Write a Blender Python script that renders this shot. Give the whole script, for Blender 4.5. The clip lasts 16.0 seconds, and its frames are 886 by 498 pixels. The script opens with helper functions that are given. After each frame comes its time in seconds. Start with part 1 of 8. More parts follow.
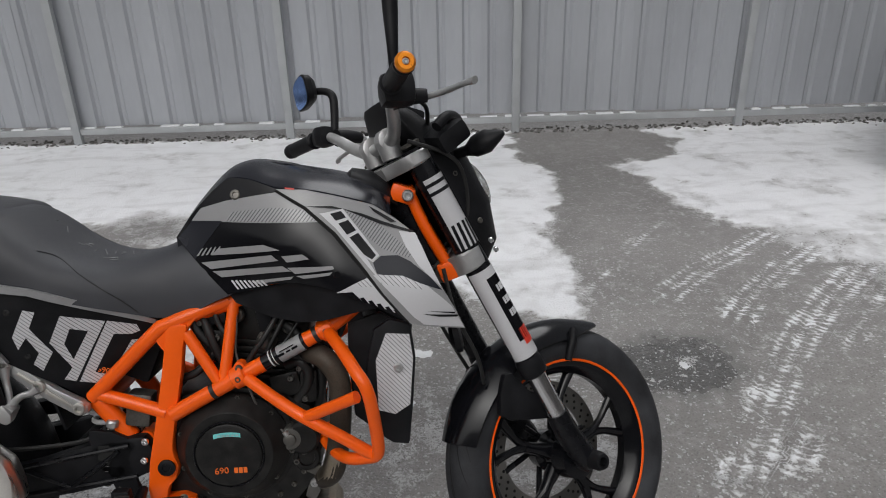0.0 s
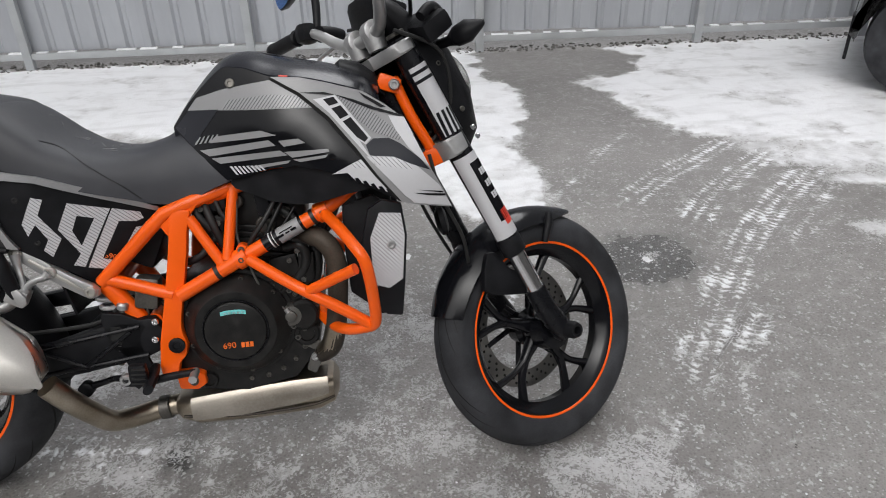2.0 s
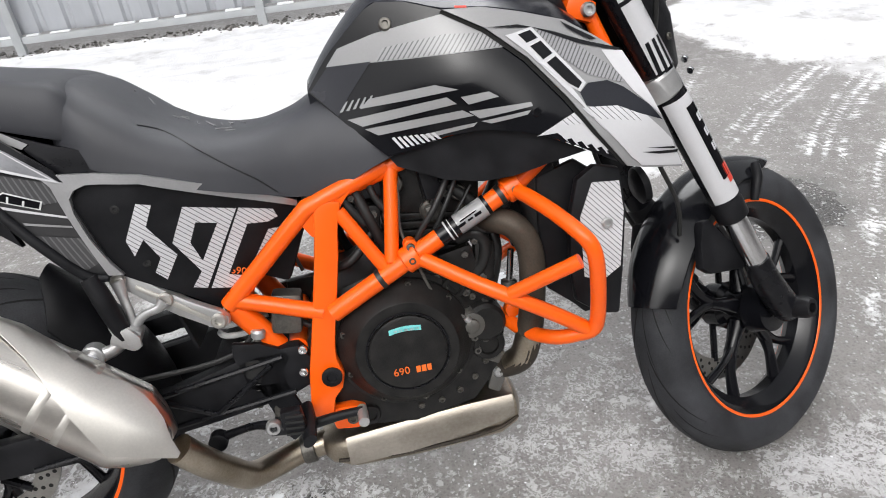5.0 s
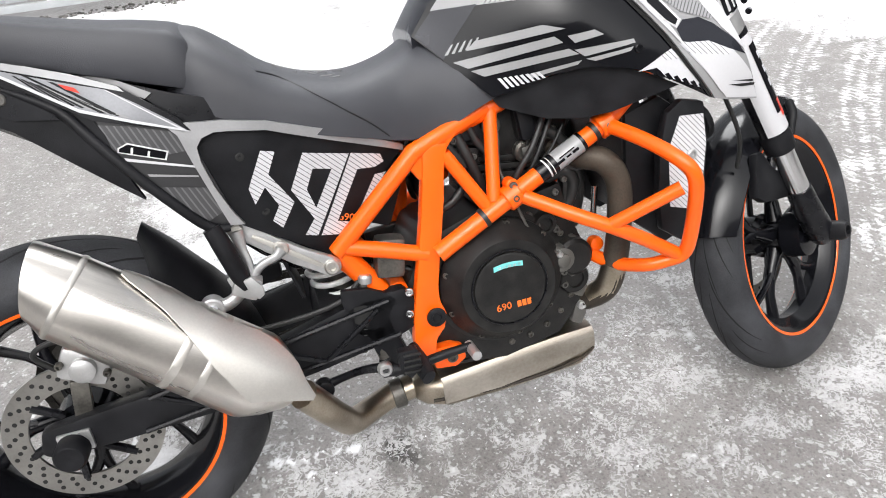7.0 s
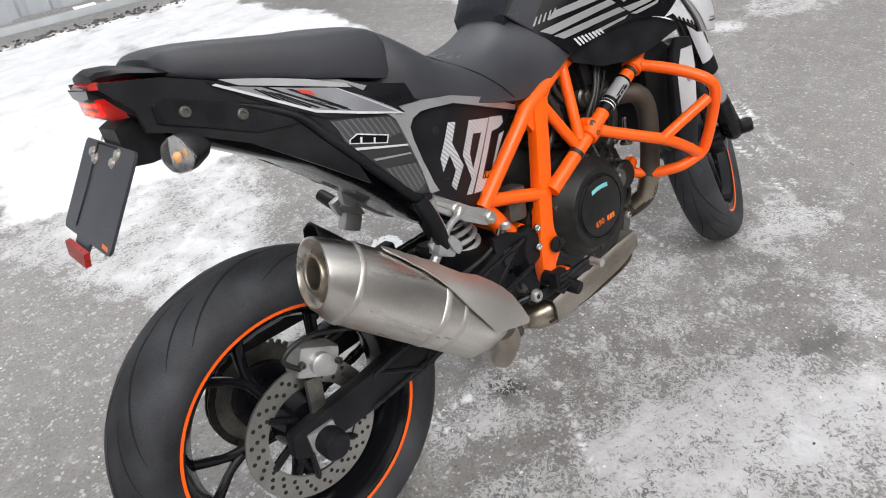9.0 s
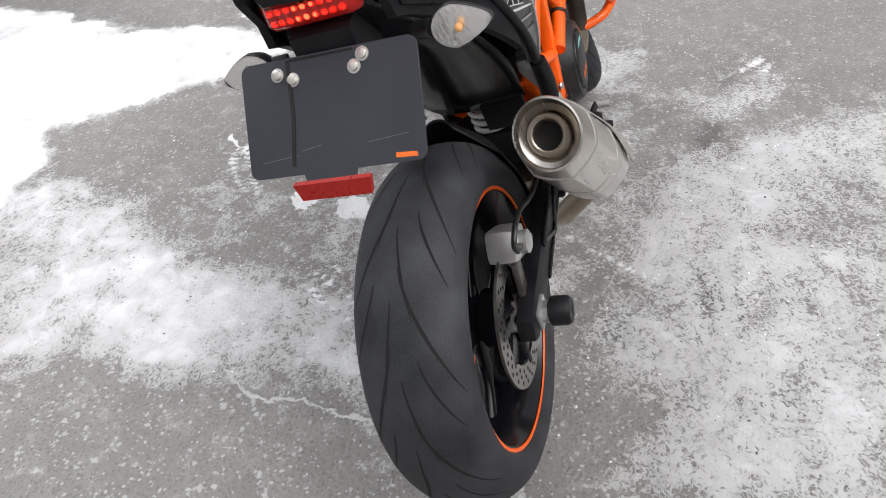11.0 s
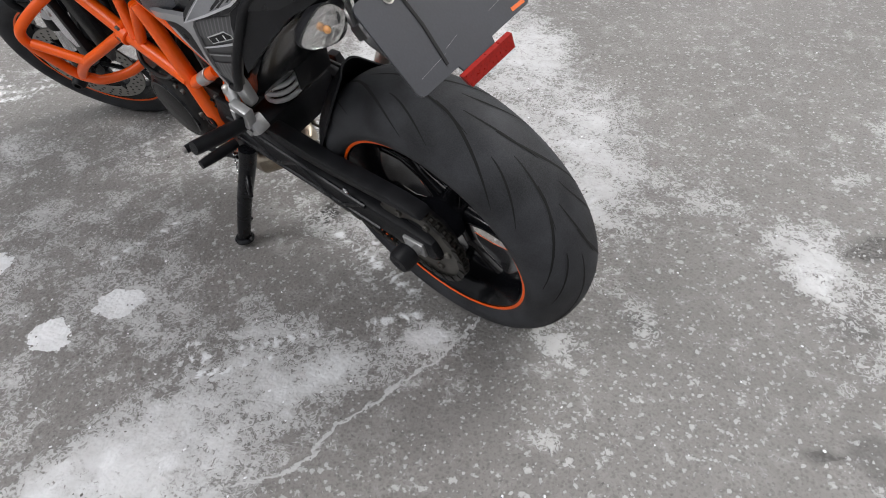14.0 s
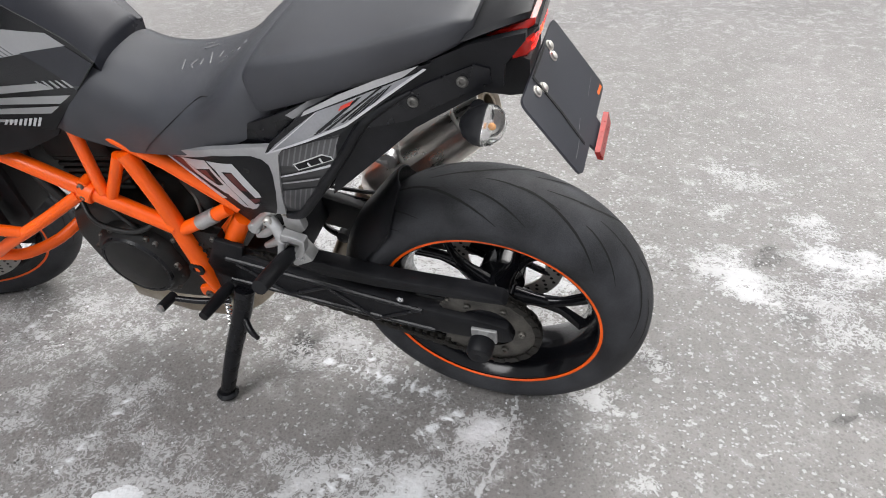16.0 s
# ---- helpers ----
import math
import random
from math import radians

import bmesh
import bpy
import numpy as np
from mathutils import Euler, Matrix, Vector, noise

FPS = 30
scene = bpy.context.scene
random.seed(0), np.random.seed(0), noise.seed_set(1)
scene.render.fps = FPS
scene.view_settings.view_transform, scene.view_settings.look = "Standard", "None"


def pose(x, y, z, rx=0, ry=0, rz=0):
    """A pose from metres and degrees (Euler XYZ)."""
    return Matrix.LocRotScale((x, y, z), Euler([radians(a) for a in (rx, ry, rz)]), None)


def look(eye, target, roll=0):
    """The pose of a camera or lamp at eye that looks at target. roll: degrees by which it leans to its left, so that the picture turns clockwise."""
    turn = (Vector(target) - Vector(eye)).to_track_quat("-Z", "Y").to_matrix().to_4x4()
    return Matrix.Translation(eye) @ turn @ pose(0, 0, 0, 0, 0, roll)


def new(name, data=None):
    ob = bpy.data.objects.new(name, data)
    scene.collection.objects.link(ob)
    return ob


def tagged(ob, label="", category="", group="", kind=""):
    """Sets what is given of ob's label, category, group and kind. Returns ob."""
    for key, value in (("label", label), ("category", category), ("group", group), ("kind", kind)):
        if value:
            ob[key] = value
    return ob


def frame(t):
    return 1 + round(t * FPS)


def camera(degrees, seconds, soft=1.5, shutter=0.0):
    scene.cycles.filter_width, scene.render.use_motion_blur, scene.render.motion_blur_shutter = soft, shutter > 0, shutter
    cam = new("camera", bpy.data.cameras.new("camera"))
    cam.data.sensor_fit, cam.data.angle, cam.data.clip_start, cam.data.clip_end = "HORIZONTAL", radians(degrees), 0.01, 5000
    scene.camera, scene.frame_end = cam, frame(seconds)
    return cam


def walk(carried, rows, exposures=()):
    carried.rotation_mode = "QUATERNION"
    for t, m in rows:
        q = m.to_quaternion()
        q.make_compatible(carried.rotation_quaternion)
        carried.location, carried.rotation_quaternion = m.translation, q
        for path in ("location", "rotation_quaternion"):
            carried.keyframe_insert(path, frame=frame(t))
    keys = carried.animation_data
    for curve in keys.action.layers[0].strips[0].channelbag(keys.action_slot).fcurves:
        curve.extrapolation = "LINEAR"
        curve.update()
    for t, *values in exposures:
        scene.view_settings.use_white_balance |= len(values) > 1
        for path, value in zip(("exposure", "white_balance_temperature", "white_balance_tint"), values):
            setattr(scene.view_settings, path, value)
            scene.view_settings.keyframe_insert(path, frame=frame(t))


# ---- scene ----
cam = camera(65.95, 16.0, soft=1.0)
PATH = [
    (0.0, (1.0834, -1.1405, 1.3036), (1.1935, 0.6903, 0.5061), -1.49),
    (0.5, (1.0879, -1.1964, 1.2848), (1.2047, 0.6282, 0.4741), -1.37),
    (1.0, (1.0655, -1.2425, 1.2701), (1.2669, 0.5390, 0.3837), -1.11),
    (1.5, (1.0469, -1.2588, 1.2530), (1.2626, 0.4965, 0.3189), -1.58),
    (2.0, (1.0165, -1.2714, 1.2522), (1.2256, 0.4642, 0.2807), -1.43),
    (2.5, (0.9696, -1.2888, 1.2489), (1.1292, 0.4492, 0.2722), -2.23),
    (3.0, (0.8981, -1.2953, 1.2405), (1.0260, 0.4484, 0.2694), -3.47),
    (3.5, (0.8328, -1.2210, 1.2242), (0.9520, 0.5129, 0.2346), -4.17),
    (3.7, (0.8044, -1.1572, 1.2076), (0.9215, 0.5828, 0.2283), -4.45),
    (5.8, (0.6142, -0.8651, 1.1356), (0.9131, 0.7331, -0.0292), -6.19),
    (6.0, (0.5858, -0.8772, 1.1368), (0.9060, 0.7078, -0.0402), -5.80),
    (6.5, (0.4861, -0.9125, 1.1393), (0.8508, 0.6806, -0.0136), -4.84),
    (7.0, (0.3927, -0.8968, 1.1367), (0.8031, 0.6901, -0.0094), -5.42),
    (7.5, (0.2290, -0.8479, 1.1619), (0.7163, 0.7075, 0.0028), -8.48),
    (8.0, (0.0886, -0.8342, 1.2028), (0.7690, 0.6800, 0.0873), -6.81),
    (8.5, (-0.1399, -0.8355, 1.2202), (0.7932, 0.5438, 0.1127), -7.82),
    (8.7, (-0.2041, -0.8137, 1.2119), (0.7703, 0.5158, 0.0792), -7.31),
    (10.8, (-0.7570, -0.1889, 1.1544), (0.6995, 0.3607, -0.1012), -6.21),
    (11.0, (-0.7669, -0.1199, 1.1431), (0.6789, 0.3166, -0.1681), -6.67),
    (11.5, (-0.8167, 0.0190, 1.1156), (0.5893, 0.2092, -0.2940), -4.04),
    (12.0, (-0.8809, 0.1983, 1.1318), (0.5064, 0.0494, -0.3010), -5.59),
    (12.5, (-0.8352, 0.3485, 1.0903), (0.5096, -0.0159, -0.3446), -6.88),
    (13.0, (-0.7526, 0.4928, 1.0894), (0.4756, -0.0992, -0.3738), -6.34),
    (13.5, (-0.7295, 0.6595, 1.1019), (0.4192, -0.1680, -0.3107), -7.38),
    (14.0, (-0.7010, 0.8154, 1.1180), (0.3437, -0.2201, -0.2370), -5.18),
    (14.5, (-0.5955, 0.9355, 1.0976), (0.3354, -0.2676, -0.2008), -4.41),
    (15.0, (-0.4871, 0.9944, 1.0973), (0.2880, -0.2785, -0.2365), -4.16),
    (15.5, (-0.3551, 1.0723, 1.1117), (0.3409, -0.3697, -0.0868), -4.34),
    (16.0, (-0.2360, 1.1366, 1.1263), (0.2830, -0.4357, 0.0045), -1.97),
]
walk(cam, [(t, look(eye, target, roll)) for t, eye, target, roll in PATH],
     exposures=((0.0, 0.04), (0.5, 0.04), (1.0, 0.15), (1.5, 0.34), (2.5, 0.50), (3.0, 0.67), (3.5, 0.75), (6.0, 1.28), (7.0, 1.48), (7.5, 1.39), (8.0, 1.17), (8.5, 0.97), (11.0, 0.95), (12.0, 0.99), (12.5, 0.82), (13.5, 0.72), (14.0, 0.80), (14.5, 1.05), (15.0, 1.16), (15.5, 1.15), (16.0, 1.28)))

# ---- overcast winter daylight ----
world = bpy.data.worlds.new("overcast_sky")
scene.world = world
world.use_nodes = True
wn, wl = world.node_tree.nodes, world.node_tree.links
sky = wn.new("ShaderNodeTexSky")
sky.sky_type, sky.sun_disc = "NISHITA", False
sky.sun_elevation, sky.sun_rotation = radians(52), radians(200)
sky.air_density, sky.dust_density, sky.ozone_density = 1.0, 6.0, 1.0
grey = wn.new("ShaderNodeHueSaturation")
grey.inputs["Saturation"].default_value = 0.12
wl.new(sky.outputs["Color"], grey.inputs["Color"])
wl.new(grey.outputs["Color"], wn["Background"].inputs["Color"])
wn["Background"].inputs["Strength"].default_value = 0.10
sun_lamp = bpy.data.lights.new("sun", "SUN")
sun_lamp.energy, sun_lamp.angle, sun_lamp.color = 0.9, radians(30), (0.985, 0.99, 1.0)
sun = new("sun", sun_lamp)
sun.rotation_euler = (radians(38), 0, radians(160))


from mathutils.geometry import tessellate_polygon


# ---- materials ----
def material(name, base, rough=0.5, metal=0.0, scale=40.0, vary=0.15, bump=0.0, grain=300.0, coat=0.0, rvary=0.1, stretch=(1, 1, 1), dirt=None, spec=0.5):
    """A surface with variation at two scales: broad tone and fine grain."""
    m = bpy.data.materials.new(name)
    m.use_nodes = True
    n, l = m.node_tree.nodes, m.node_tree.links
    bsdf = n["Principled BSDF"]
    bsdf.inputs["Metallic"].default_value = metal
    bsdf.inputs["Coat Weight"].default_value = coat
    bsdf.inputs["Specular IOR Level"].default_value = spec
    bsdf.inputs["Coat Roughness"].default_value = 0.08
    tc, mp = n.new("ShaderNodeTexCoord"), n.new("ShaderNodeMapping")
    mp.inputs["Scale"].default_value = stretch
    l.new(tc.outputs["Object"], mp.inputs["Vector"])
    broad, fine = n.new("ShaderNodeTexNoise"), n.new("ShaderNodeTexNoise")
    broad.inputs["Scale"].default_value, broad.inputs["Detail"].default_value = scale, 5
    fine.inputs["Scale"].default_value, fine.inputs["Detail"].default_value = grain, 3
    for t in (broad, fine):
        l.new(mp.outputs["Vector"], t.inputs["Vector"])
    both = n.new("ShaderNodeMath")
    both.operation = "MULTIPLY_ADD"
    l.new(fine.outputs["Fac"], both.inputs[0])
    both.inputs[1].default_value = 0.4
    l.new(broad.outputs["Fac"], both.inputs[2])
    ramp = n.new("ShaderNodeMapRange")
    ramp.inputs["From Min"].default_value, ramp.inputs["From Max"].default_value = 0.4, 1.0
    ramp.inputs["To Min"].default_value, ramp.inputs["To Max"].default_value = 0.0, 1.0
    l.new(both.outputs[0], ramp.inputs["Value"])
    mix = n.new("ShaderNodeMix")
    mix.data_type = "RGBA"
    mix.inputs["A"].default_value = (*[c * (1 - vary) for c in base], 1)
    mix.inputs["B"].default_value = (*(dirt or [min(1, c * (1 + vary)) for c in base]), 1)
    l.new(ramp.outputs[0], mix.inputs["Factor"])
    l.new(mix.outputs["Result"], bsdf.inputs["Base Color"])
    rr = n.new("ShaderNodeMapRange")
    rr.inputs["To Min"].default_value, rr.inputs["To Max"].default_value = max(0.02, rough - rvary), min(1, rough + rvary)
    l.new(broad.outputs["Fac"], rr.inputs["Value"])
    l.new(rr.outputs[0], bsdf.inputs["Roughness"])
    if bump:
        b = n.new("ShaderNodeBump")
        b.inputs["Strength"].default_value, b.inputs["Distance"].default_value = bump, 0.001
        l.new(fine.outputs["Fac"], b.inputs["Height"])
        l.new(b.outputs["Normal"], bsdf.inputs["Normal"])
    return m


def hatched(name, light, dark, pitch, angle, rough=0.35, share=0.75):
    """A printed film with fine slanting hatch lines."""
    m = material(name, light, rough, coat=0.3, vary=0.06)
    n, l = m.node_tree.nodes, m.node_tree.links
    tc, mp, w = n.new("ShaderNodeTexCoord"), n.new("ShaderNodeMapping"), n.new("ShaderNodeTexWave")
    mp.inputs["Rotation"].default_value = (0, radians(angle), 0)
    w.wave_type, w.bands_direction, w.wave_profile = "BANDS", "X", "SAW"
    w.inputs["Scale"].default_value = 0.314 / pitch
    l.new(tc.outputs["Object"], mp.inputs["Vector"])
    l.new(mp.outputs["Vector"], w.inputs["Vector"])
    cut = n.new("ShaderNodeMath")
    cut.operation = "GREATER_THAN"
    cut.inputs[1].default_value = share
    l.new(w.outputs["Fac"], cut.inputs[0])
    mix = n.new("ShaderNodeMix")
    mix.data_type = "RGBA"
    bsdf = n["Principled BSDF"]
    l.new(bsdf.inputs["Base Color"].links[0].from_socket, mix.inputs["A"])
    mix.inputs["B"].default_value = (*dark, 1)
    l.new(cut.outputs[0], mix.inputs["Factor"])
    l.new(mix.outputs["Result"], bsdf.inputs["Base Color"])
    return m


def lens_material(name, colour, rough=0.08, glow=0.0, clear=0.45):
    m = material(name, colour, rough, vary=0.1, scale=120)
    bsdf = m.node_tree.nodes["Principled BSDF"]
    bsdf.inputs["Transmission Weight"].default_value = clear
    if glow:
        bsdf.inputs["Emission Color"].default_value = (*colour, 1)
        bsdf.inputs["Emission Strength"].default_value = glow
    return m


ORANGE = material("orange_powder_coat", (0.95, 0.118, 0.003), 0.34, vary=0.06, scale=14, coat=0.08, spec=0.4)
BLACK = material("matt_black_plastic", (0.0062, 0.0064, 0.0082), 0.46, vary=0.5, scale=22, bump=0.3, grain=900, spec=0.2, dirt=(0.0145, 0.0148, 0.0172))
SATIN = material("satin_black_paint", (0.0062, 0.0064, 0.0082), 0.28, vary=0.4, scale=30, spec=0.3)
GLOSS = material("gloss_black_paint", (0.0052, 0.0054, 0.0070), 0.16, vary=0.3, scale=12, rvary=0.05, spec=0.3)
TANKGREY = material("dark_grey_metallic_paint", (0.016, 0.017, 0.023), 0.24, metal=0.15, vary=0.2, scale=10, spec=0.4)
SILVERFILM = material("silver_grey_film", (0.27, 0.27, 0.275), 0.36, vary=0.08, scale=9, coat=0.3)
SILVERPAINT = material("silver_grey_paint", (0.40, 0.40, 0.41), 0.34, metal=0.5, vary=0.12, scale=18, coat=0.3)
WHITEFILM = material("white_film", (0.56, 0.56, 0.58), 0.36, vary=0.06, scale=8, coat=0.2)
HATCHWHITE = hatched("white_hatched_film", (0.60, 0.60, 0.62), (0.17, 0.17, 0.18), 0.0062, 42, share=0.80)
HATCHGREY = hatched("grey_hatched_film", (0.30, 0.30, 0.31), (0.10, 0.10, 0.105), 0.0055, -40, share=0.66)
HATCHDARK = hatched("dark_hatched_film", (0.055, 0.055, 0.058), (0.12, 0.12, 0.125), 0.008, 20, share=0.7)
VINYL = material("black_seat_vinyl", (0.033, 0.034, 0.041), 0.44, vary=0.25, scale=7, bump=0.5, grain=1400, dirt=(0.050, 0.052, 0.061), spec=0.5)
RUBBER = material("tyre_rubber", (0.0090, 0.0094, 0.0114), 0.66, vary=0.45, scale=11, bump=0.5, grain=500, dirt=(0.056, 0.058, 0.065), spec=0.3)
# near-black that paints recess shade: tread grooves and the shroud seam
RECESSDARK = material("painted_recess_shade", (0.006, 0.006, 0.006), 0.9)
STEEL = material("brushed_steel", (0.66, 0.63, 0.59), 0.30, metal=1.0, vary=0.16, scale=9, grain=160, stretch=(1, 12, 1), rvary=0.10)
SATINSTEEL = material("satin_steel", (0.62, 0.60, 0.565), 0.50, metal=1.0, vary=0.12, scale=9, grain=300, rvary=0.08)
HEATED = material("heat_tinted_steel", (0.36, 0.30, 0.22), 0.36, metal=1.0, vary=0.3, scale=11, dirt=(0.52, 0.46, 0.38))
SHIELD = material("dull_tan_steel", (0.42, 0.37, 0.31), 0.42, metal=1.0, vary=0.25, scale=11, dirt=(0.55, 0.51, 0.45), grain=160, stretch=(1, 12, 1))
HEADER = material("browned_header_pipe", (0.030, 0.026, 0.023), 0.52, metal=0.3, vary=0.4, scale=9, dirt=(0.085, 0.068, 0.052), spec=0.3)
ALLOY = material("cast_aluminium", (0.50, 0.50, 0.50), 0.42, metal=0.75, vary=0.15, scale=35, bump=0.2, grain=500)
DULLALLOY = material("dull_grey_casting", (0.22, 0.215, 0.205), 0.5, metal=0.7, vary=0.25, scale=35, bump=0.25, grain=400, dirt=(0.12, 0.115, 0.105))
CHROME = material("polished_fork_tube", (0.72, 0.72, 0.73), 0.16, metal=1.0, vary=0.05)
CASE = material("black_engine_casting", (0.008, 0.008, 0.0088), 0.40, vary=0.4, scale=40, bump=0.35, grain=420, dirt=(0.022, 0.021, 0.020), spec=0.26)
DARKMETAL = material("dark_worn_metal", (0.09, 0.085, 0.08), 0.45, metal=0.8, vary=0.3, scale=30, dirt=(0.2, 0.19, 0.17))
DISC = material("brake_disc_steel", (0.36, 0.35, 0.33), 0.36, metal=1.0, vary=0.2, scale=30)
GREASE = material("greasy_chain", (0.03, 0.028, 0.025), 0.42, metal=0.7, vary=0.5, scale=90)
# near-black: the shade inside holes and slots, put into the colour
HOLEDARK = material("painted_hole_shade", (0.008, 0.008, 0.008), 0.8)
REDFILM = material("red_film", (0.62, 0.04, 0.02), 0.4)
ORANGEFILM = material("orange_print", (0.85, 0.16, 0.02), 0.4)
CYANFILM = material("turquoise_badge", (0.18, 0.62, 0.62), 0.4)
PALEPRINT = material("pale_print", (0.6, 0.6, 0.6), 0.45)
BLUEGLASS = material("blue_mirror_glass", (0.03, 0.20, 0.62), 0.06, metal=1.0, vary=0.02)
REDLENS = lens_material("red_lens", (0.75, 0.02, 0.012))
REDGLOW = lens_material("lit_red_led", (1.0, 0.06, 0.02), glow=2.5)
REFLEX = material("red_reflex_reflector", (0.30, 0.014, 0.010), 0.3, vary=0.25, scale=200, spec=0.3)
CLEARLENS = lens_material("clear_lens", (0.97, 0.97, 0.96), 0.03, clear=0.96)
CLEARLENS.node_tree.nodes["Principled BSDF"].inputs["IOR"].default_value = 1.12
REFLECTOR = material("bright_lamp_bowl", (0.92, 0.92, 0.91), 0.22, metal=0.85, vary=0.12, scale=200, bump=1.0, grain=160)
ANODISED = material("orange_anodised_metal", (0.95, 0.30, 0.02), 0.3, metal=0.7, vary=0.08)
BULB = material("amber_bulb", (0.9, 0.42, 0.14), 0.25)
PLATEBLACK = material("dark_grey_plate_plastic", (0.031, 0.033, 0.042), 0.40, vary=0.2, scale=10, bump=0.15)
CABLE = material("black_cable", (0.012, 0.012, 0.012), 0.45)
SPRINGWHITE = material("white_shock_spring", (0.7, 0.7, 0.7), 0.4)
FENCE = material("grey_profiled_steel_sheet", (0.365, 0.380, 0.405), 0.48, metal=0.1, vary=0.10, scale=1.6, stretch=(1, 1, 0.25), grain=30)
FENCEPOST = material("grey_painted_post", (0.37, 0.385, 0.395), 0.5, vary=0.15, scale=6)
SNOWM = material("snow", (0.80, 0.81, 0.83), 0.7, vary=0.06, scale=25, bump=0.6, grain=200)
ROCK = material("dark_wet_stones", (0.07, 0.064, 0.058), 0.7, vary=0.5, scale=20, dirt=(0.2, 0.19, 0.18))
CARPAINT = material("black_car_paint", (0.014, 0.014, 0.015), 0.2, coat=0.8)


def ground_material():
    m = bpy.data.materials.new("wet_asphalt_with_snow")
    m.use_nodes = True
    n, l = m.node_tree.nodes, m.node_tree.links
    bsdf = n["Principled BSDF"]
    tc = n.new("ShaderNodeTexCoord")

    def tex(scale, detail=6, rough=0.6):
        t = n.new("ShaderNodeTexNoise")
        t.inputs["Scale"].default_value, t.inputs["Detail"].default_value, t.inputs["Roughness"].default_value = scale, detail, rough
        t.inputs["Distortion"].default_value = 0.6
        l.new(tc.outputs["Object"], t.inputs["Vector"])
        return t.outputs["Fac"]

    def math_node(op, a, b=None, c=None):
        q = n.new("ShaderNodeMath")
        q.operation = op
        for i, v in enumerate((a, b, c)):
            if v is None:
                continue
            if isinstance(v, (int, float)):
                q.inputs[i].default_value = v
            else:
                l.new(v, q.inputs[i])
        return q.outputs[0]

    def mapped(v, a, b, c=0.0, d=1.0):
        q = n.new("ShaderNodeMapRange")
        q.interpolation_type = "SMOOTHSTEP"
        for k, val in zip(("From Min", "From Max", "To Min", "To Max"), (a, b, c, d)):
            q.inputs[k].default_value = val
        l.new(v, q.inputs["Value"])
        return q.outputs[0]

    def blend(f, a, b):
        q = n.new("ShaderNodeMix")
        q.data_type = "RGBA"
        l.new(f, q.inputs["Factor"])
        for k, v in (("A", a), ("B", b)):
            if isinstance(v, tuple):
                q.inputs[k].default_value = (*v, 1)
            else:
                l.new(v, q.inputs[k])
        return q.outputs["Result"]

    def attribute(name):
        q = n.new("ShaderNodeAttribute")
        q.attribute_name = name
        return q.outputs["Fac"]

    def cells(scale, feature="F1"):
        q = n.new("ShaderNodeTexVoronoi")
        q.feature = feature
        q.inputs["Scale"].default_value = scale
        l.new(tc.outputs["Object"], q.inputs["Vector"])
        return q

    def streaks(scale, turn):
        mp, t = n.new("ShaderNodeMapping"), n.new("ShaderNodeTexNoise")
        mp.inputs["Rotation"].default_value, mp.inputs["Scale"].default_value = (0, 0, radians(turn)), (0.22, 1.0, 1.0)
        t.inputs["Scale"].default_value, t.inputs["Detail"].default_value = scale, 5
        l.new(tc.outputs["Object"], mp.inputs["Vector"])
        l.new(mp.outputs["Vector"], t.inputs["Vector"])
        return t.outputs["Fac"]

    def centred(v, k):
        return math_node("MULTIPLY", math_node("SUBTRACT", v, 0.5), k)

    snow, wet, track, way, side = (attribute(k) for k in ("snow", "wet", "track", "way", "side"))
    stones = cells(95.0)
    broad, mid, fine, grit = tex(1.3, 4), tex(14), tex(75, 8, 0.7), tex(230, 4, 0.7)
    asphalt = blend(mapped(broad, 0.35, 0.7), (0.200, 0.190, 0.183), (0.255, 0.243, 0.235))
    asphalt = blend(mapped(mid, 0.45, 0.75), asphalt, (0.304, 0.293, 0.285))
    asphalt = blend(mapped(stones.outputs["Distance"], 0.42, 0.2, 0.0, 0.5), asphalt, (0.115, 0.11, 0.105))
    asphalt = blend(mapped(grit, 0.52, 0.66, 0.0, 0.55), asphalt, (0.07, 0.068, 0.065))
    asphalt = blend(wet, asphalt, (0.06, 0.058, 0.056))
    # tread bars pressed into the tracks
    bars = math_node("ADD", math_node("MULTIPLY", way, 1.0 / 0.031), math_node("MULTIPLY", math_node("ABSOLUTE", side), 9.0))
    bars = math_node("ADD", bars, centred(mid, 3.6))
    tread = math_node("SINE", math_node("MULTIPLY", bars, 2 * math.pi))
    rows = math_node("COSINE", math_node("MULTIPLY", side, 2 * math.pi / 0.052))
    tread = math_node("ADD", math_node("MULTIPLY", tread, 0.30), math_node("MULTIPLY", rows, 0.24))
    tread = math_node("MULTIPLY", track, math_node("ADD", tread, math_node("ADD", 0.45, math_node("ADD", centred(tex(5.5, 5), 2.2), centred(mid, 0.9)))))
    flake = n.new("ShaderNodeTexNoise")
    for key, v in (("Scale", 76.0), ("Detail", 2.0), ("Roughness", 0.5), ("Distortion", 1.3)):
        flake.inputs[key].default_value = v
    l.new(tc.outputs["Object"], flake.inputs["Vector"])
    flake = flake.outputs["Fac"]
    # broken specks of ice everywhere, solid snow where the cover is thick
    depth = math_node("ADD", math_node("MAXIMUM", snow, tread), math_node("MULTIPLY", centred(flake, 1.9), mapped(snow, 0.55, 0.95, 1.0, 0.6)))
    depth = math_node("ADD", depth, centred(mid, 1.0))
    depth = math_node("ADD", depth, math_node("ADD", centred(streaks(16.0, 25), 0.8), centred(grit, 0.25)))
    body = math_node("MAXIMUM", snow, math_node("MULTIPLY", tread, 0.9))
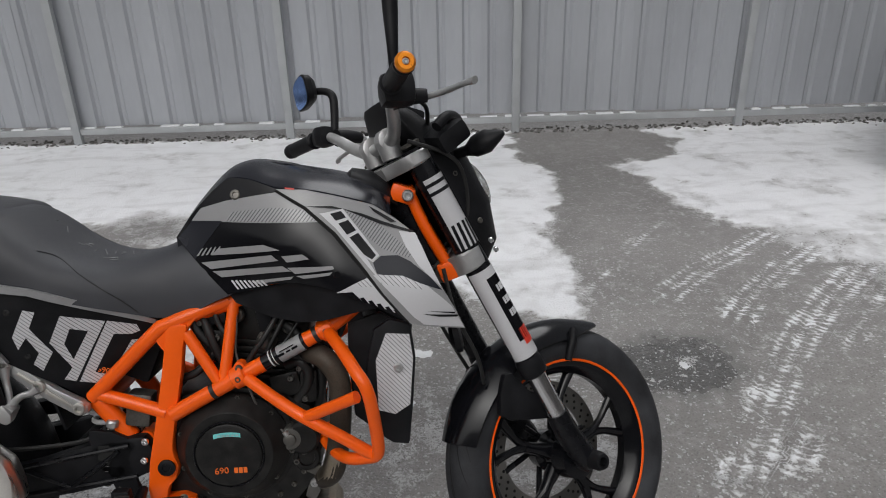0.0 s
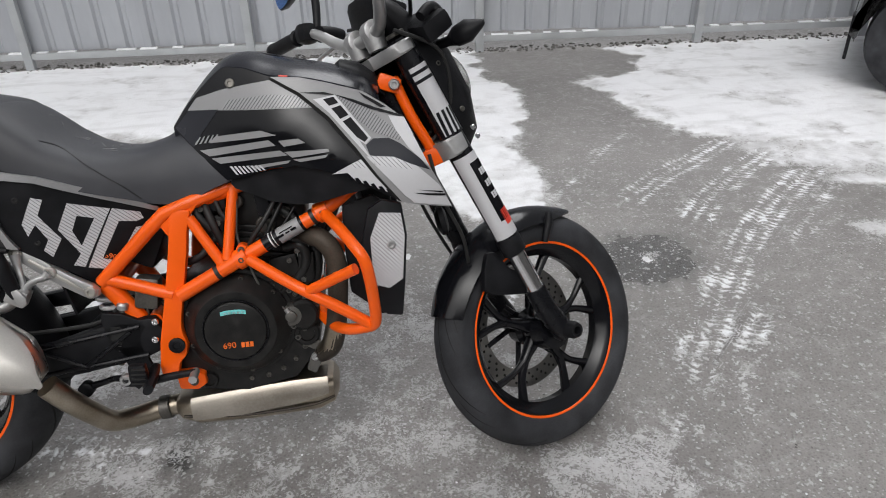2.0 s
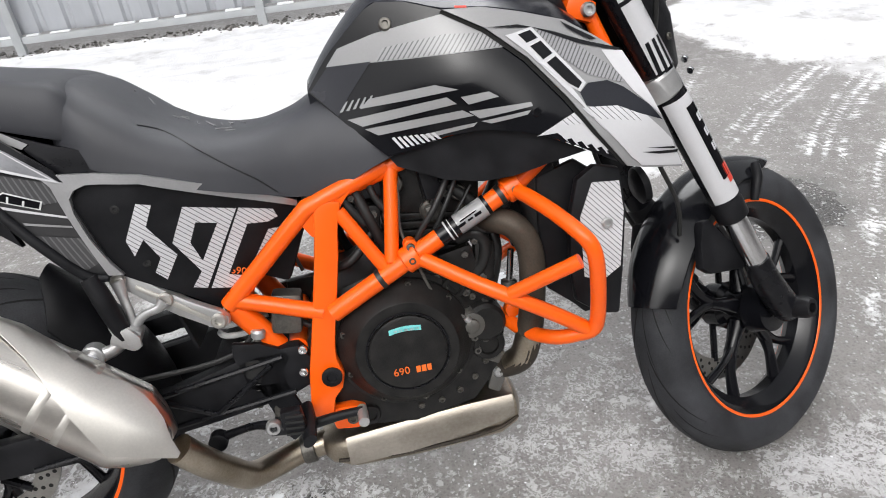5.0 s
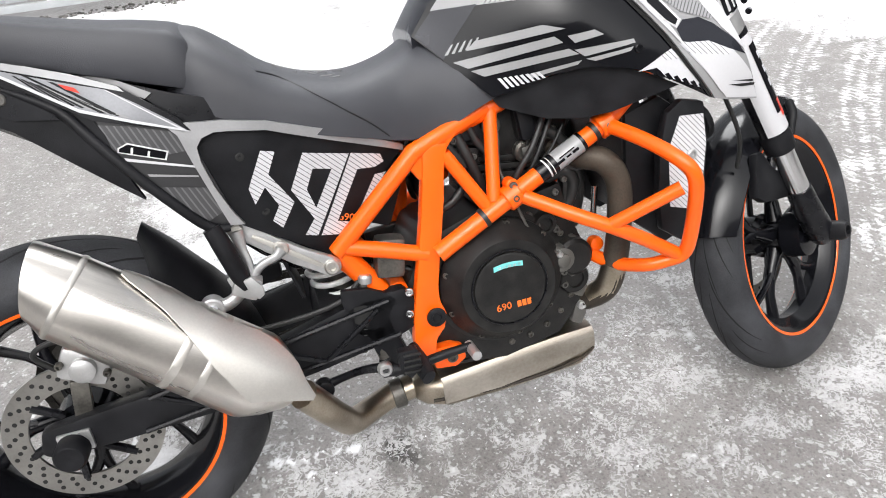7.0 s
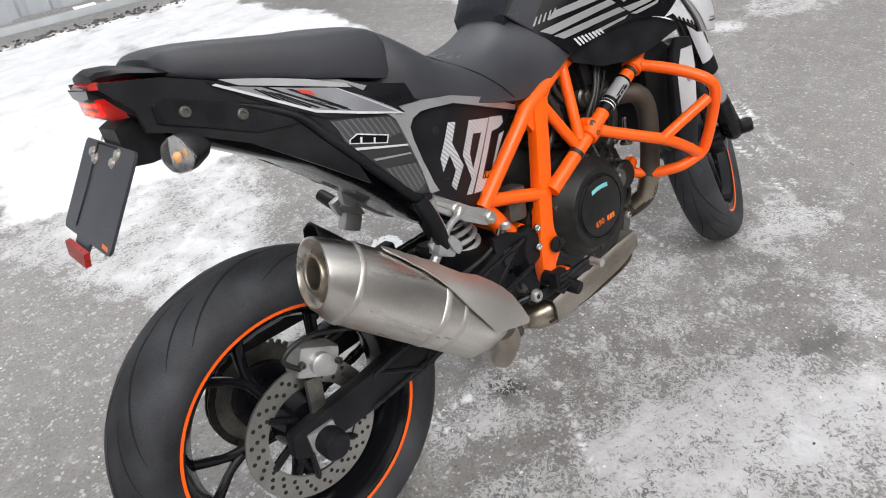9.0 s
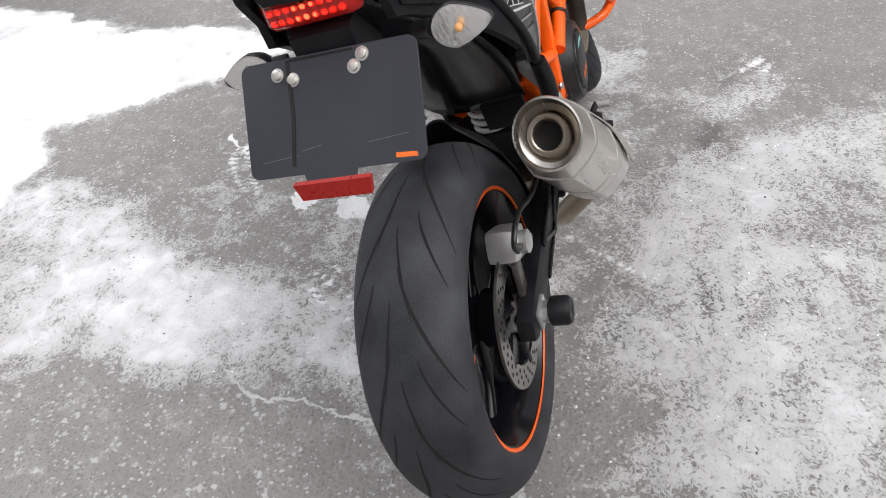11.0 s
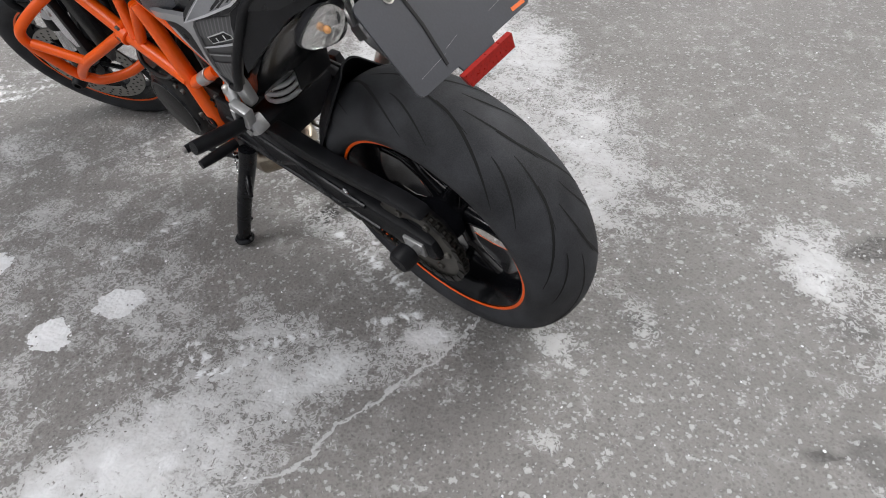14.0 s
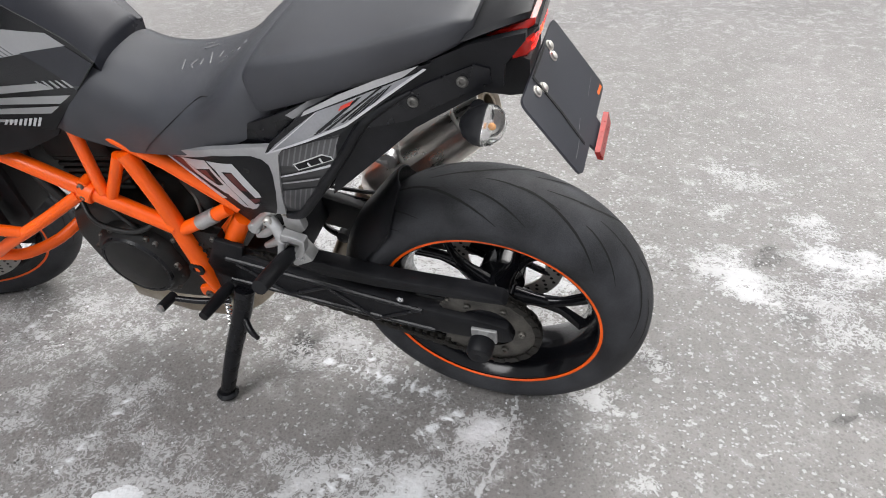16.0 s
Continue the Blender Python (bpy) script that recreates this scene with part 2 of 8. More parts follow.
    frost = math_node("ADD", body, math_node("ADD", centred(tex(7.0, 7, 0.7), 1.1), math_node("ADD", centred(streaks(20.0, 25), 0.9), centred(fine, 0.9))))
    frost = math_node("ADD", frost, centred(flake, 0.8))
    film = math_node("MULTIPLY", mapped(frost, 0.46, 0.80), mapped(body, 0.30, 0.95, 0.72, 0.95))
    cover = math_node("MAXIMUM", film, math_node("MULTIPLY", mapped(depth, 0.52, 0.58), mapped(frost, 0.30, 0.72, 0.55, 1.0)))
    crisp = mapped(math_node("ADD", attribute("spot"), math_node("ADD", centred(flake, 0.5), centred(mid, 0.5))), 0.50, 0.56)
    cover = math_node("MAXIMUM", cover, crisp)
    # thin worm-like threads of ice
    threads = n.new("ShaderNodeTexNoise")
    threads.inputs["Scale"].default_value, threads.inputs["Detail"].default_value, threads.inputs["Distortion"].default_value = 34.0, 2.0, 1.8
    l.new(tc.outputs["Object"], threads.inputs["Vector"])
    vein = mapped(math_node("ABSOLUTE", math_node("SUBTRACT", threads.outputs["Fac"], 0.5)), 0.045, 0.025)
    vein = math_node("MULTIPLY", vein, mapped(math_node("ADD", snow, centred(mid, 1.6)), 0.22, 0.42))
    cover = math_node("MAXIMUM", cover, math_node("MULTIPLY", vein, 0.85))
    # frozen crumbs of two sizes, thick in some places and sparse in others
    for size, share, seed in ((44.0, 0.88, 0.0), (78.0, 0.79, 3.7), (125.0, 0.80, 1.9)):
        crumbs = cells(size)
        pick = n.new("ShaderNodeSeparateColor")
        l.new(crumbs.outputs["Color"], pick.inputs["Color"])
        chance = math_node("ADD", pick.outputs["Red"], math_node("ADD", centred(tex(2.4 + seed, 4), 0.42), math_node("MULTIPLY", snow, 0.16)))
        speck = math_node("MULTIPLY", mapped(chance, share, share + 0.05), mapped(math_node("ADD", crumbs.outputs["Distance"], centred(fine, 2.4)), 0.38, 0.18))
        cover = math_node("MAXIMUM", cover, math_node("MULTIPLY", speck, 0.80))
    seam = mapped(math_node("ABSOLUTE", math_node("ADD", attribute("crack"), centred(tex(26, 4), 0.05))), 0.0055, 0.0025)
    cover = math_node("MAXIMUM", cover, math_node("MULTIPLY", seam, mapped(math_node("ADD", attribute("near_crack"), centred(mid, 0.5)), 0.35, 0.55)))
    white = blend(mapped(math_node("ADD", math_node("MAXIMUM", snow, math_node("MAXIMUM", math_node("MULTIPLY", tread, 1.0), math_node("MULTIPLY", crisp, 0.95))), centred(mid, 0.6)), 0.62, 1.04), (0.52, 0.52, 0.525), (0.79, 0.80, 0.82))
    white = blend(mapped(tex(6, 5), 0.45, 0.75, 0, 0.30), white, (0.47, 0.465, 0.46))
    white = blend(mapped(streaks(9.0, -60), 0.5, 0.7, 0, 0.28), white, (0.44, 0.44, 0.44))
    l.new(blend(cover, asphalt, white), bsdf.inputs["Base Color"])
    l.new(mapped(math_node("SUBTRACT", cover, math_node("MULTIPLY", wet, 0.5)), -0.5, 0.7, 0.24, 0.78), bsdf.inputs["Roughness"])
    b = n.new("ShaderNodeBump")
    b.inputs["Strength"].default_value, b.inputs["Distance"].default_value = 0.6, 0.006
    l.new(math_node("ADD", math_node("MULTIPLY", cover, 0.7), math_node("ADD", fine, math_node("MULTIPLY", stones.outputs["Distance"], -0.5))), b.inputs["Height"])
    l.new(b.outputs["Normal"], bsdf.inputs["Normal"])
    return m


# ---- mesh helpers ----
def part(name, bm, mat, parent=None, label="", sharp=38):
    """One mesh object out of a bmesh, under a thing or under a part."""
    bmesh.ops.remove_doubles(bm, verts=bm.verts, dist=1e-6)
    bmesh.ops.recalc_face_normals(bm, faces=bm.faces)
    me = bpy.data.meshes.new(name)
    bm.to_mesh(me)
    bm.free()
    me.materials.append(mat)
    me.shade_smooth()
    me.set_sharp_from_angle(angle=radians(sharp))
    ob = new(name, me)
    ob.parent = parent
    return tagged(ob, label)


def fair(pts, sub):
    """A smooth line through a few points."""
    pts = [Vector(p) for p in pts]
    if sub <= 1 or len(pts) < 3:
        return pts
    out = []
    for i in range(len(pts) - 1):
        p0, p1, p2, p3 = pts[max(0, i - 1)], pts[i], pts[i + 1], pts[min(len(pts) - 1, i + 2)]
        for k in range(sub):
            t = k / sub
            out.append(0.5 * (2 * p1 + (p2 - p0) * t + (2 * p0 - 5 * p1 + 4 * p2 - p3) * t * t + (3 * p1 - p0 - 3 * p2 + p3) * t ** 3))
    return out + [pts[-1]]


def tube(pts, r, seg=12, sub=5, bm=None, flat=1.0):
    """A round bar swept along a smooth line; r may be one radius or one a point."""
    bm = bm or bmesh.new()
    line = fair(pts, sub)
    rs = [r] * len(line) if isinstance(r, (int, float)) else [float(q) for q in np.interp(np.linspace(0, len(r) - 1, len(line)), range(len(r)), r)]
    side, rings = None, []
    for i, p in enumerate(line):
        d = (line[min(i + 1, len(line) - 1)] - line[max(i - 1, 0)]).normalized()
        side = (side - d * side.dot(d)).normalized() if side else d.orthogonal().normalized()
        up = d.cross(side)
        rings.append([bm.verts.new(p + rs[i] * (math.cos(a) * side + flat * math.sin(a) * up)) for a in (2 * math.pi * k / seg for k in range(seg))])
    for a, b in zip(rings, rings[1:]):
        for k in range(seg):
            bm.faces.new((a[k], a[(k + 1) % seg], b[(k + 1) % seg], b[k]))
    bm.faces.new(rings[0][::-1]), bm.faces.new(rings[-1])
    return bm


def rod(a, b, r, seg=14, bm=None):
    return tube([a, b], r, seg, 1, bm)


def lathe(prof, centre, axis, seg=40, bm=None, squash=None):
    """A turned body: (place along the axis, radius) pairs."""
    bm = bm or bmesh.new()
    centre, axis = Vector(centre), Vector(axis).normalized()
    u = Vector((0, 0, 1)).cross(axis)
    u = u.normalized() if u.length > 0.1 else Vector((1, 0, 0))
    v = axis.cross(u)
    rings = []
    for a, r in prof:
        ring = []
        for k in range(seg):
            w = 2 * math.pi * k / seg
            q = squash(w) if squash else 1.0
            ring.append(bm.verts.new(centre + axis * a + q * r * (math.cos(w) * u + math.sin(w) * v)))
        rings.append(ring)
    for a, b in zip(rings, rings[1:]):
        for k in range(seg):
            bm.faces.new((a[k], a[(k + 1) % seg], b[(k + 1) % seg], b[k]))
    if prof[0][1] > 1e-5:
        bm.faces.new(rings[0][::-1])
    if prof[-1][1] > 1e-5:
        bm.faces.new(rings[-1])
    return bm


def ring_lathe(prof, centre, axis, seg=48, bm=None):
    """A closed ring with the given cross-section."""
    bm = bm or bmesh.new()
    centre, axis = Vector(centre), Vector(axis).normalized()
    u = Vector((0, 0, 1)).cross(axis).normalized()
    v = axis.cross(u)
    rings = [[bm.verts.new(centre + axis * a + r * (math.cos(w) * u + math.sin(w) * v)) for a, r in prof] for w in (2 * math.pi * k / seg for k in range(seg))]
    m = len(prof)
    for i in range(seg):
        a, b = rings[i], rings[(i + 1) % seg]
        for k in range(m):
            bm.faces.new((a[k], a[(k + 1) % m], b[(k + 1) % m], b[k]))
    return bm


def slab(poly, y0, y1, bev=0.003, bm=None, m=None):
    """A plate with an outline in the side plane (x, z), from y0 to y1."""
    own = bmesh.new()
    f = own.faces.new([own.verts.new((x, y0, z)) for x, z in poly])
    e = bmesh.ops.extrude_face_region(own, geom=[f])
    bmesh.ops.translate(own, verts=[v for v in e["geom"] if isinstance(v, bmesh.types.BMVert)], vec=(0, y1 - y0, 0))
    if bev:
        bmesh.ops.bevel(own, geom=list(own.edges), offset=bev, segments=2, affect="EDGES", profile=0.6)
    return joined(own, bm, m)


def joined(own, bm=None, m=None):
    if m is not None:
        bmesh.ops.transform(own, matrix=m, verts=own.verts)
    if bm is None:
        return own
    me = bpy.data.meshes.new("joint")
    own.to_mesh(me)
    own.free()
    bm.from_mesh(me)
    bpy.data.meshes.remove(me)
    return bm


def block(size, m, bev=0.003, bm=None, taper=1.0):
    """A box of the given size with rounded edges, at a pose."""
    own = bmesh.new()
    bmesh.ops.create_cube(own, size=1.0)
    for v in own.verts:
        k = taper if v.co.z > 0 else 1.0
        v.co = Vector((v.co.x * size[0] * k, v.co.y * size[1] * k, v.co.z * size[2]))
    if bev:
        bmesh.ops.bevel(own, geom=list(own.edges), offset=bev, segments=2, affect="EDGES", profile=0.6)
    return joined(own, bm, m)


def loft(rings, bm=None, caps=True, closed=True):
    bm = bm or bmesh.new()
    vs = [[bm.verts.new(p) for p in r] for r in rings]
    m = len(vs[0])
    for a, b in zip(vs, vs[1:]):
        for k in range(m if closed else m - 1):
            bm.faces.new((a[k], a[(k + 1) % m], b[(k + 1) % m], b[k]))
    if caps and closed:
        bm.faces.new(vs[0][::-1]), bm.faces.new(vs[-1])
    return bm


def surface(controls):
    """A smooth body side: half width over (x, z) through a few known places."""
    c = np.array(controls, float)
    k = len(c)
    p = c[:, :2]

    def u(r2):
        return np.where(r2 > 0, r2 * np.log(r2 + 1e-12), 0.0)
    a = np.zeros((k + 3, k + 3))
    a[:k, :k] = u(((p[:, None] - p[None]) ** 2).sum(-1)) + np.eye(k) * 1e-3
    a[:k, k], a[:k, k + 1:] = 1, p
    a[k:, :k] = a[:k, k:].T
    w = np.linalg.solve(a, np.r_[c[:, 2], 0, 0, 0])
    return lambda x, z: float(w[:k] @ u((p[:, 0] - x) ** 2 + (p[:, 1] - z) ** 2) + w[k] + w[k + 1] * x + w[k + 2] * z)


def skin(poly, g, off=0.0, thick=0.004, side=-1, cell=0.02, bm=None, roll=0.0):
    """A sheet with an outline in the side plane, laid on a body side; side -1 is the right, 1 the left."""
    own = bmesh.new()
    flat = [own.verts.new((x, 0, z)) for x, z in poly]
    for tri in tessellate_polygon([[v.co.copy() for v in flat]]):
        own.faces.new([flat[i] for i in tri])
    xs, zs = [p[0] for p in poly], [p[1] for p in poly]
    for lo, hi, axis in ((min(xs), max(xs), 0), (min(zs), max(zs), 2)):
        q = math.ceil(lo / cell + 0.05) * cell
        while q < hi - 0.05 * cell:
            co, no = Vector((0, 0, 0)), Vector((0, 0, 0))
            co[axis], no[axis] = q, 1
            bmesh.ops.bisect_plane(own, geom=own.verts[:] + own.edges[:] + own.faces[:], plane_co=co, plane_no=no)
            q += cell
    if thick:
        e = bmesh.ops.extrude_face_region(own, geom=own.faces[:])
        inner = {v for v in e["geom"] if isinstance(v, bmesh.types.BMVert)}
    else:
        inner = set()
    for v in own.verts:
        y = g(v.co.x, v.co.z) + off - (thick if v in inner else 0.0)
        v.co.y = side * y
    return joined(own, bm)


def lettering(name, words, size, m, mat, parent, lift=0.0004):
    """Words in the built-in font, as a thin mesh at a pose."""
    data = bpy.data.curves.new(name, "FONT")
    data.body, data.size, data.extrude, data.align_x, data.align_y = words, size, lift, "CENTER", "CENTER"
    data.resolution_u = 3
    holder = bpy.data.objects.new(name, data)
    me = bpy.data.meshes.new_from_object(holder)
    bpy.data.objects.remove(holder)
    me.transform(m)
    me.materials.clear()
    me.materials.append(mat)
    ob = new(name, me)
    ob.parent = parent
    return ob


# ---- ground: one sheet, asphalt with blown and trodden snow ----
def inside_distance(px, py, poly):
    """Distance to an outline, positive inside."""
    d = np.full(px.shape, 1e9)
    inn = np.zeros(px.shape, bool)
    for (x0, y0), (x1, y1) in zip(poly, poly[1:] + poly[:1]):
        ex, ey = x1 - x0, y1 - y0
        t = np.clip(((px - x0) * ex + (py - y0) * ey) / (ex * ex + ey * ey), 0, 1)
        d = np.minimum(d, np.hypot(px - x0 - t * ex, py - y0 - t * ey))
        if y0 != y1:
            inn ^= ((y0 > py) != (y1 > py)) & (px < ex * (py - y0) / ey + x0)
    return np.where(inn, d, -d)


def wobble(px, py, scale, seed):
    """Soft random relief, a sum of value noise at four sizes."""
    total, amp = np.zeros(px.shape), 1.0
    for o in range(4):
        rng = np.random.RandomState(seed * 10 + o)
        table = rng.rand(256, 256)
        u, v = px * scale * 2 ** o + 97.3, py * scale * 2 ** o + 53.1
        i, j = np.floor(u).astype(int), np.floor(v).astype(int)
        fu, fv = u - i, v - j
        fu, fv = fu * fu * (3 - 2 * fu), fv * fv * (3 - 2 * fv)
        q = lambda a, b: table[(i + a) % 256, (j + b) % 256]
        total += amp * ((q(0, 0) * (1 - fu) + q(1, 0) * fu) * (1 - fv) + (q(0, 1) * (1 - fu) + q(1, 1) * fu) * fv - 0.5)
        amp *= 0.55
    return total


def along(px, py, line):
    """Distance from a line of points and the way along it."""
    best, way, done = np.full(px.shape, 1e9), np.zeros(px.shape), 0.0
    side = np.zeros(px.shape)
    for (x0, y0), (x1, y1) in zip(line, line[1:]):
        ex, ey = x1 - x0, y1 - y0
        ln = math.hypot(ex, ey)
        t = np.clip(((px - x0) * ex + (py - y0) * ey) / (ln * ln), 0, 1)
        dd = np.hypot(px - x0 - t * ex, py - y0 - t * ey)
        s = (ex * (py - y0) - ey * (px - x0)) / ln
        way, side, best = np.where(dd < best, done + t * ln, way), np.where(dd < best, s, side), np.minimum(best, dd)
        done += ln
    return best, way, side


BACK_SNOW = [(-9, 4.6), (1.94, 4.1), (1.90, 3.3), (2.02, 2.99), (1.95, 2.5), (1.85, 1.95), (1.84, 1.6), (1.74, 1.15), (1.45, 1.22), (1.13, 1.5), (0.95, 1.75),
             (0.66, 1.68), (0.3, 1.72), (0.0, 1.74), (-0.25, 1.8), (-0.15, 2.0), (-0.5, 2.35), (-1.3, 2.7), (-3.0, 3.0), (-9, 3.2)]
SIDE_SNOW = [(2.8, 4.05), (3.14, 3.68), (2.85, 3.26), (2.47, 3.05), (2.57, 2.79), (2.51, 2.34), (2.62, 2.12), (2.8, 1.96), (3.2, 1.75), (4.0, 1.6), (9, 1.8), (9, 3.9)]
SIDE_LOW = [(2.95, 1.9), (2.94, 1.62), (3.02, 1.42), (3.2, 1.26), (3.6, 1.2), (4.4, 1.3), (5.2, 1.6), (5.2, 2.0)]
LEFT_SNOW = [(0.42, 1.05), (0.39, 0.76), (0.33, 0.42), (0.2, 0.33), (0.04, 0.12), (-0.04, 0.14), (0.0, 0.28), (0.03, 0.4), (0.0, 0.53), (0.0, 0.69), (0.04, 0.95), (-0.02, 1.2), (0.2, 1.4)]
DRIFT = [(0.66, 1.75), (0.62, 1.20), (0.40, 1.02), (0.20, 0.98), (0.03, 1.0), (-0.06, 1.3), (-0.2, 1.75)]
RIGHT_SNOW = [(0.74, -0.04), (0.89, -0.20), (1.0, -0.35), (1.2, -0.60), (1.4, -0.95), (1.3, -1.3), (0.95, -1.5), (0.6, -1.15), (0.39, -0.98), (0.24, -0.95), (0.11, -0.83), (-0.03, -0.68), (-0.10, -0.62), (-0.13, -0.45), (-0.17, -0.38),
              (-0.13, -0.27), (-0.14, -0.14), (-0.02, -0.17), (0.08, -0.20), (0.21, -0.13), (0.39, -0.20), (0.55, -0.13)]
TAIL_SNOW = [(-0.37, -0.54), (-0.41, -0.68), (-0.54, -0.66), (-0.58, -0.52), (-0.62, -0.41), (-0.54, -0.39), (-0.47, -0.43)]
TAIL_LINK = [(-0.12, -0.62), (-0.25, -0.70), (-0.36, -0.60), (-0.34, -0.54), (-0.24, -0.50), (-0.13, -0.50)]
TAIL_FAR = [(-0.60, -0.52), (-0.67, -0.60), (-0.74, -0.70), (-0.95, -0.66), (-0.90, -0.40), (-0.84, -0.26), (-0.72, -0.27), (-0.66, -0.38)]
STAND_SNOW = [(0.60, 0.04), (0.46, -0.02), (0.33, -0.02), (0.34, 0.08), (0.42, 0.11), (0.56, 0.12)]
SPOTS = [(0.63, 0.56, 0.056, 0.9), (0.65, 0.71, 0.045, 0.9), (0.67, 0.58, 0.03, 0.9), (1.07, 0.67, 0.03, 0.9), (1.06, 0.99, 0.07, 0.9), (2.04, 0.82, 0.045, 0.84), (2.0, 0.80, 0.02, 0.9), (1.14, -0.25, 0.05, 0.6), (-0.22, 0.03, 0.05, 0.7), 
         (3.0, 0.84, 0.10, 0.7), (-0.83, -0.66, 0.09, 0.7), (-0.17, 0.0, 0.05, 0.5), (1.35, 0.35, 0.05, 0.6), (1.6, -0.13, 0.16, 0.5), (3.5, 0.75, 0.22, 0.5), (-0.6, -1.1, 0.10, 0.5), (-0.74, -0.86, 0.08, 0.5), (-0.5, -0.88, 0.07, 0.5),
         (0.29, 0.40, 0.07, 0.66), (0.20, 0.38, 0.06, 0.62), (0.61, 0.52, 0.06, 0.6), (-0.30, -0.14, 0.035, 0.55), (-0.34, 0.22, 0.05, 0.5), (1.59, 0.9, 0.12, 0.6)]
TRACKS = [([(1.55, 0.85), (1.48, 0.64), (1.39, 0.41), (1.27, 0.18), (1.22, -0.05)], 0.06, 0.80), ([(1.75, 0.60), (1.66, 0.40), (1.55, 0.22)], 0.05, 0.72), ([(2.25, 0.43), (2.06, 0.22), (1.98, -0.02)], 0.07, 0.80), ([(0.84, 0.78), (0.85, 0.64), (0.82, 0.50), (0.81, 0.33)], 0.06, 0.92), ([(0.98, 0.80), (0.99, 0.62), (0.97, 0.45)], 0.05, 0.88),
          ([(-0.10, 0.22), (-0.20, 0.22), (-0.30, 0.22), (-0.40, 0.235)], 0.018, 0.85), ([(-0.15, 0.05), (-0.22, 0.03), (-0.29, 0.03)], 0.022, 0.85), ([(0.63, 0.0), (0.55, -0.11), (0.48, -0.21), (0.42, -0.32)], 0.05, 0.95),
          ([(3.6, 1.85), (3.38, 1.64), (3.11, 1.47), (2.79, 1.20), (2.51, 0.93), (2.29, 0.67), (2.13, 0.47), (2.0, 0.30)], 0.105, 1.0), ([(2.0, 0.30), (1.86, 0.09), (1.72, -0.1), (1.62, -0.25)], 0.09, 0.78), ([(2.96, 1.65), (2.73, 1.47), (2.51, 1.26), (2.36, 1.09)], 0.10, 0.95), ([(2.83, 1.83), (2.58, 1.64), (2.35, 1.48), (2.18, 1.32)], 0.10, 0.85),
          ([(2.5, 2.17), (2.24, 1.87), (1.99, 1.55), (1.80, 1.33)], 0.06, 0.75), ([(3.3, 1.5), (2.9, 1.1), (2.6, 0.82)], 0.07, 0.7), ([(1.6, -0.6), (1.0, -0.14), (0.6, 0.05), (0.2, 0.1), (-0.1, 0.12)], 0.07, 0.8),
          ([(0.9, 1.0), (0.5, 0.75), (0.3, 0.45), (0.05, 0.13)], 0.09, 0.88), ([(0.75, -0.35), (0.78, -0.12), (0.70, 0.1)], 0.06, 0.75), ([(0.05, 0.95), (0.12, 0.7), (0.10, 0.4)], 0.09, 0.7), ([(-0.10, 0.24), (-0.21, 0.22), (-0.36, 0.22)], 0.03, 0.8)]
CRACKS = [[(0.02, 0.62), (-0.02, 0.55), (-0.0, 0.47), (-0.02, 0.41), (-0.03, 0.32), (-0.05, 0.23), (-0.05, 0.12)]]


def sag(x, y):
    """The yard dips a little under the front wheel."""
    return -0.039 * np.exp(-((x - 1.55) ** 2 + (y - 0.06) ** 2) / 0.7)


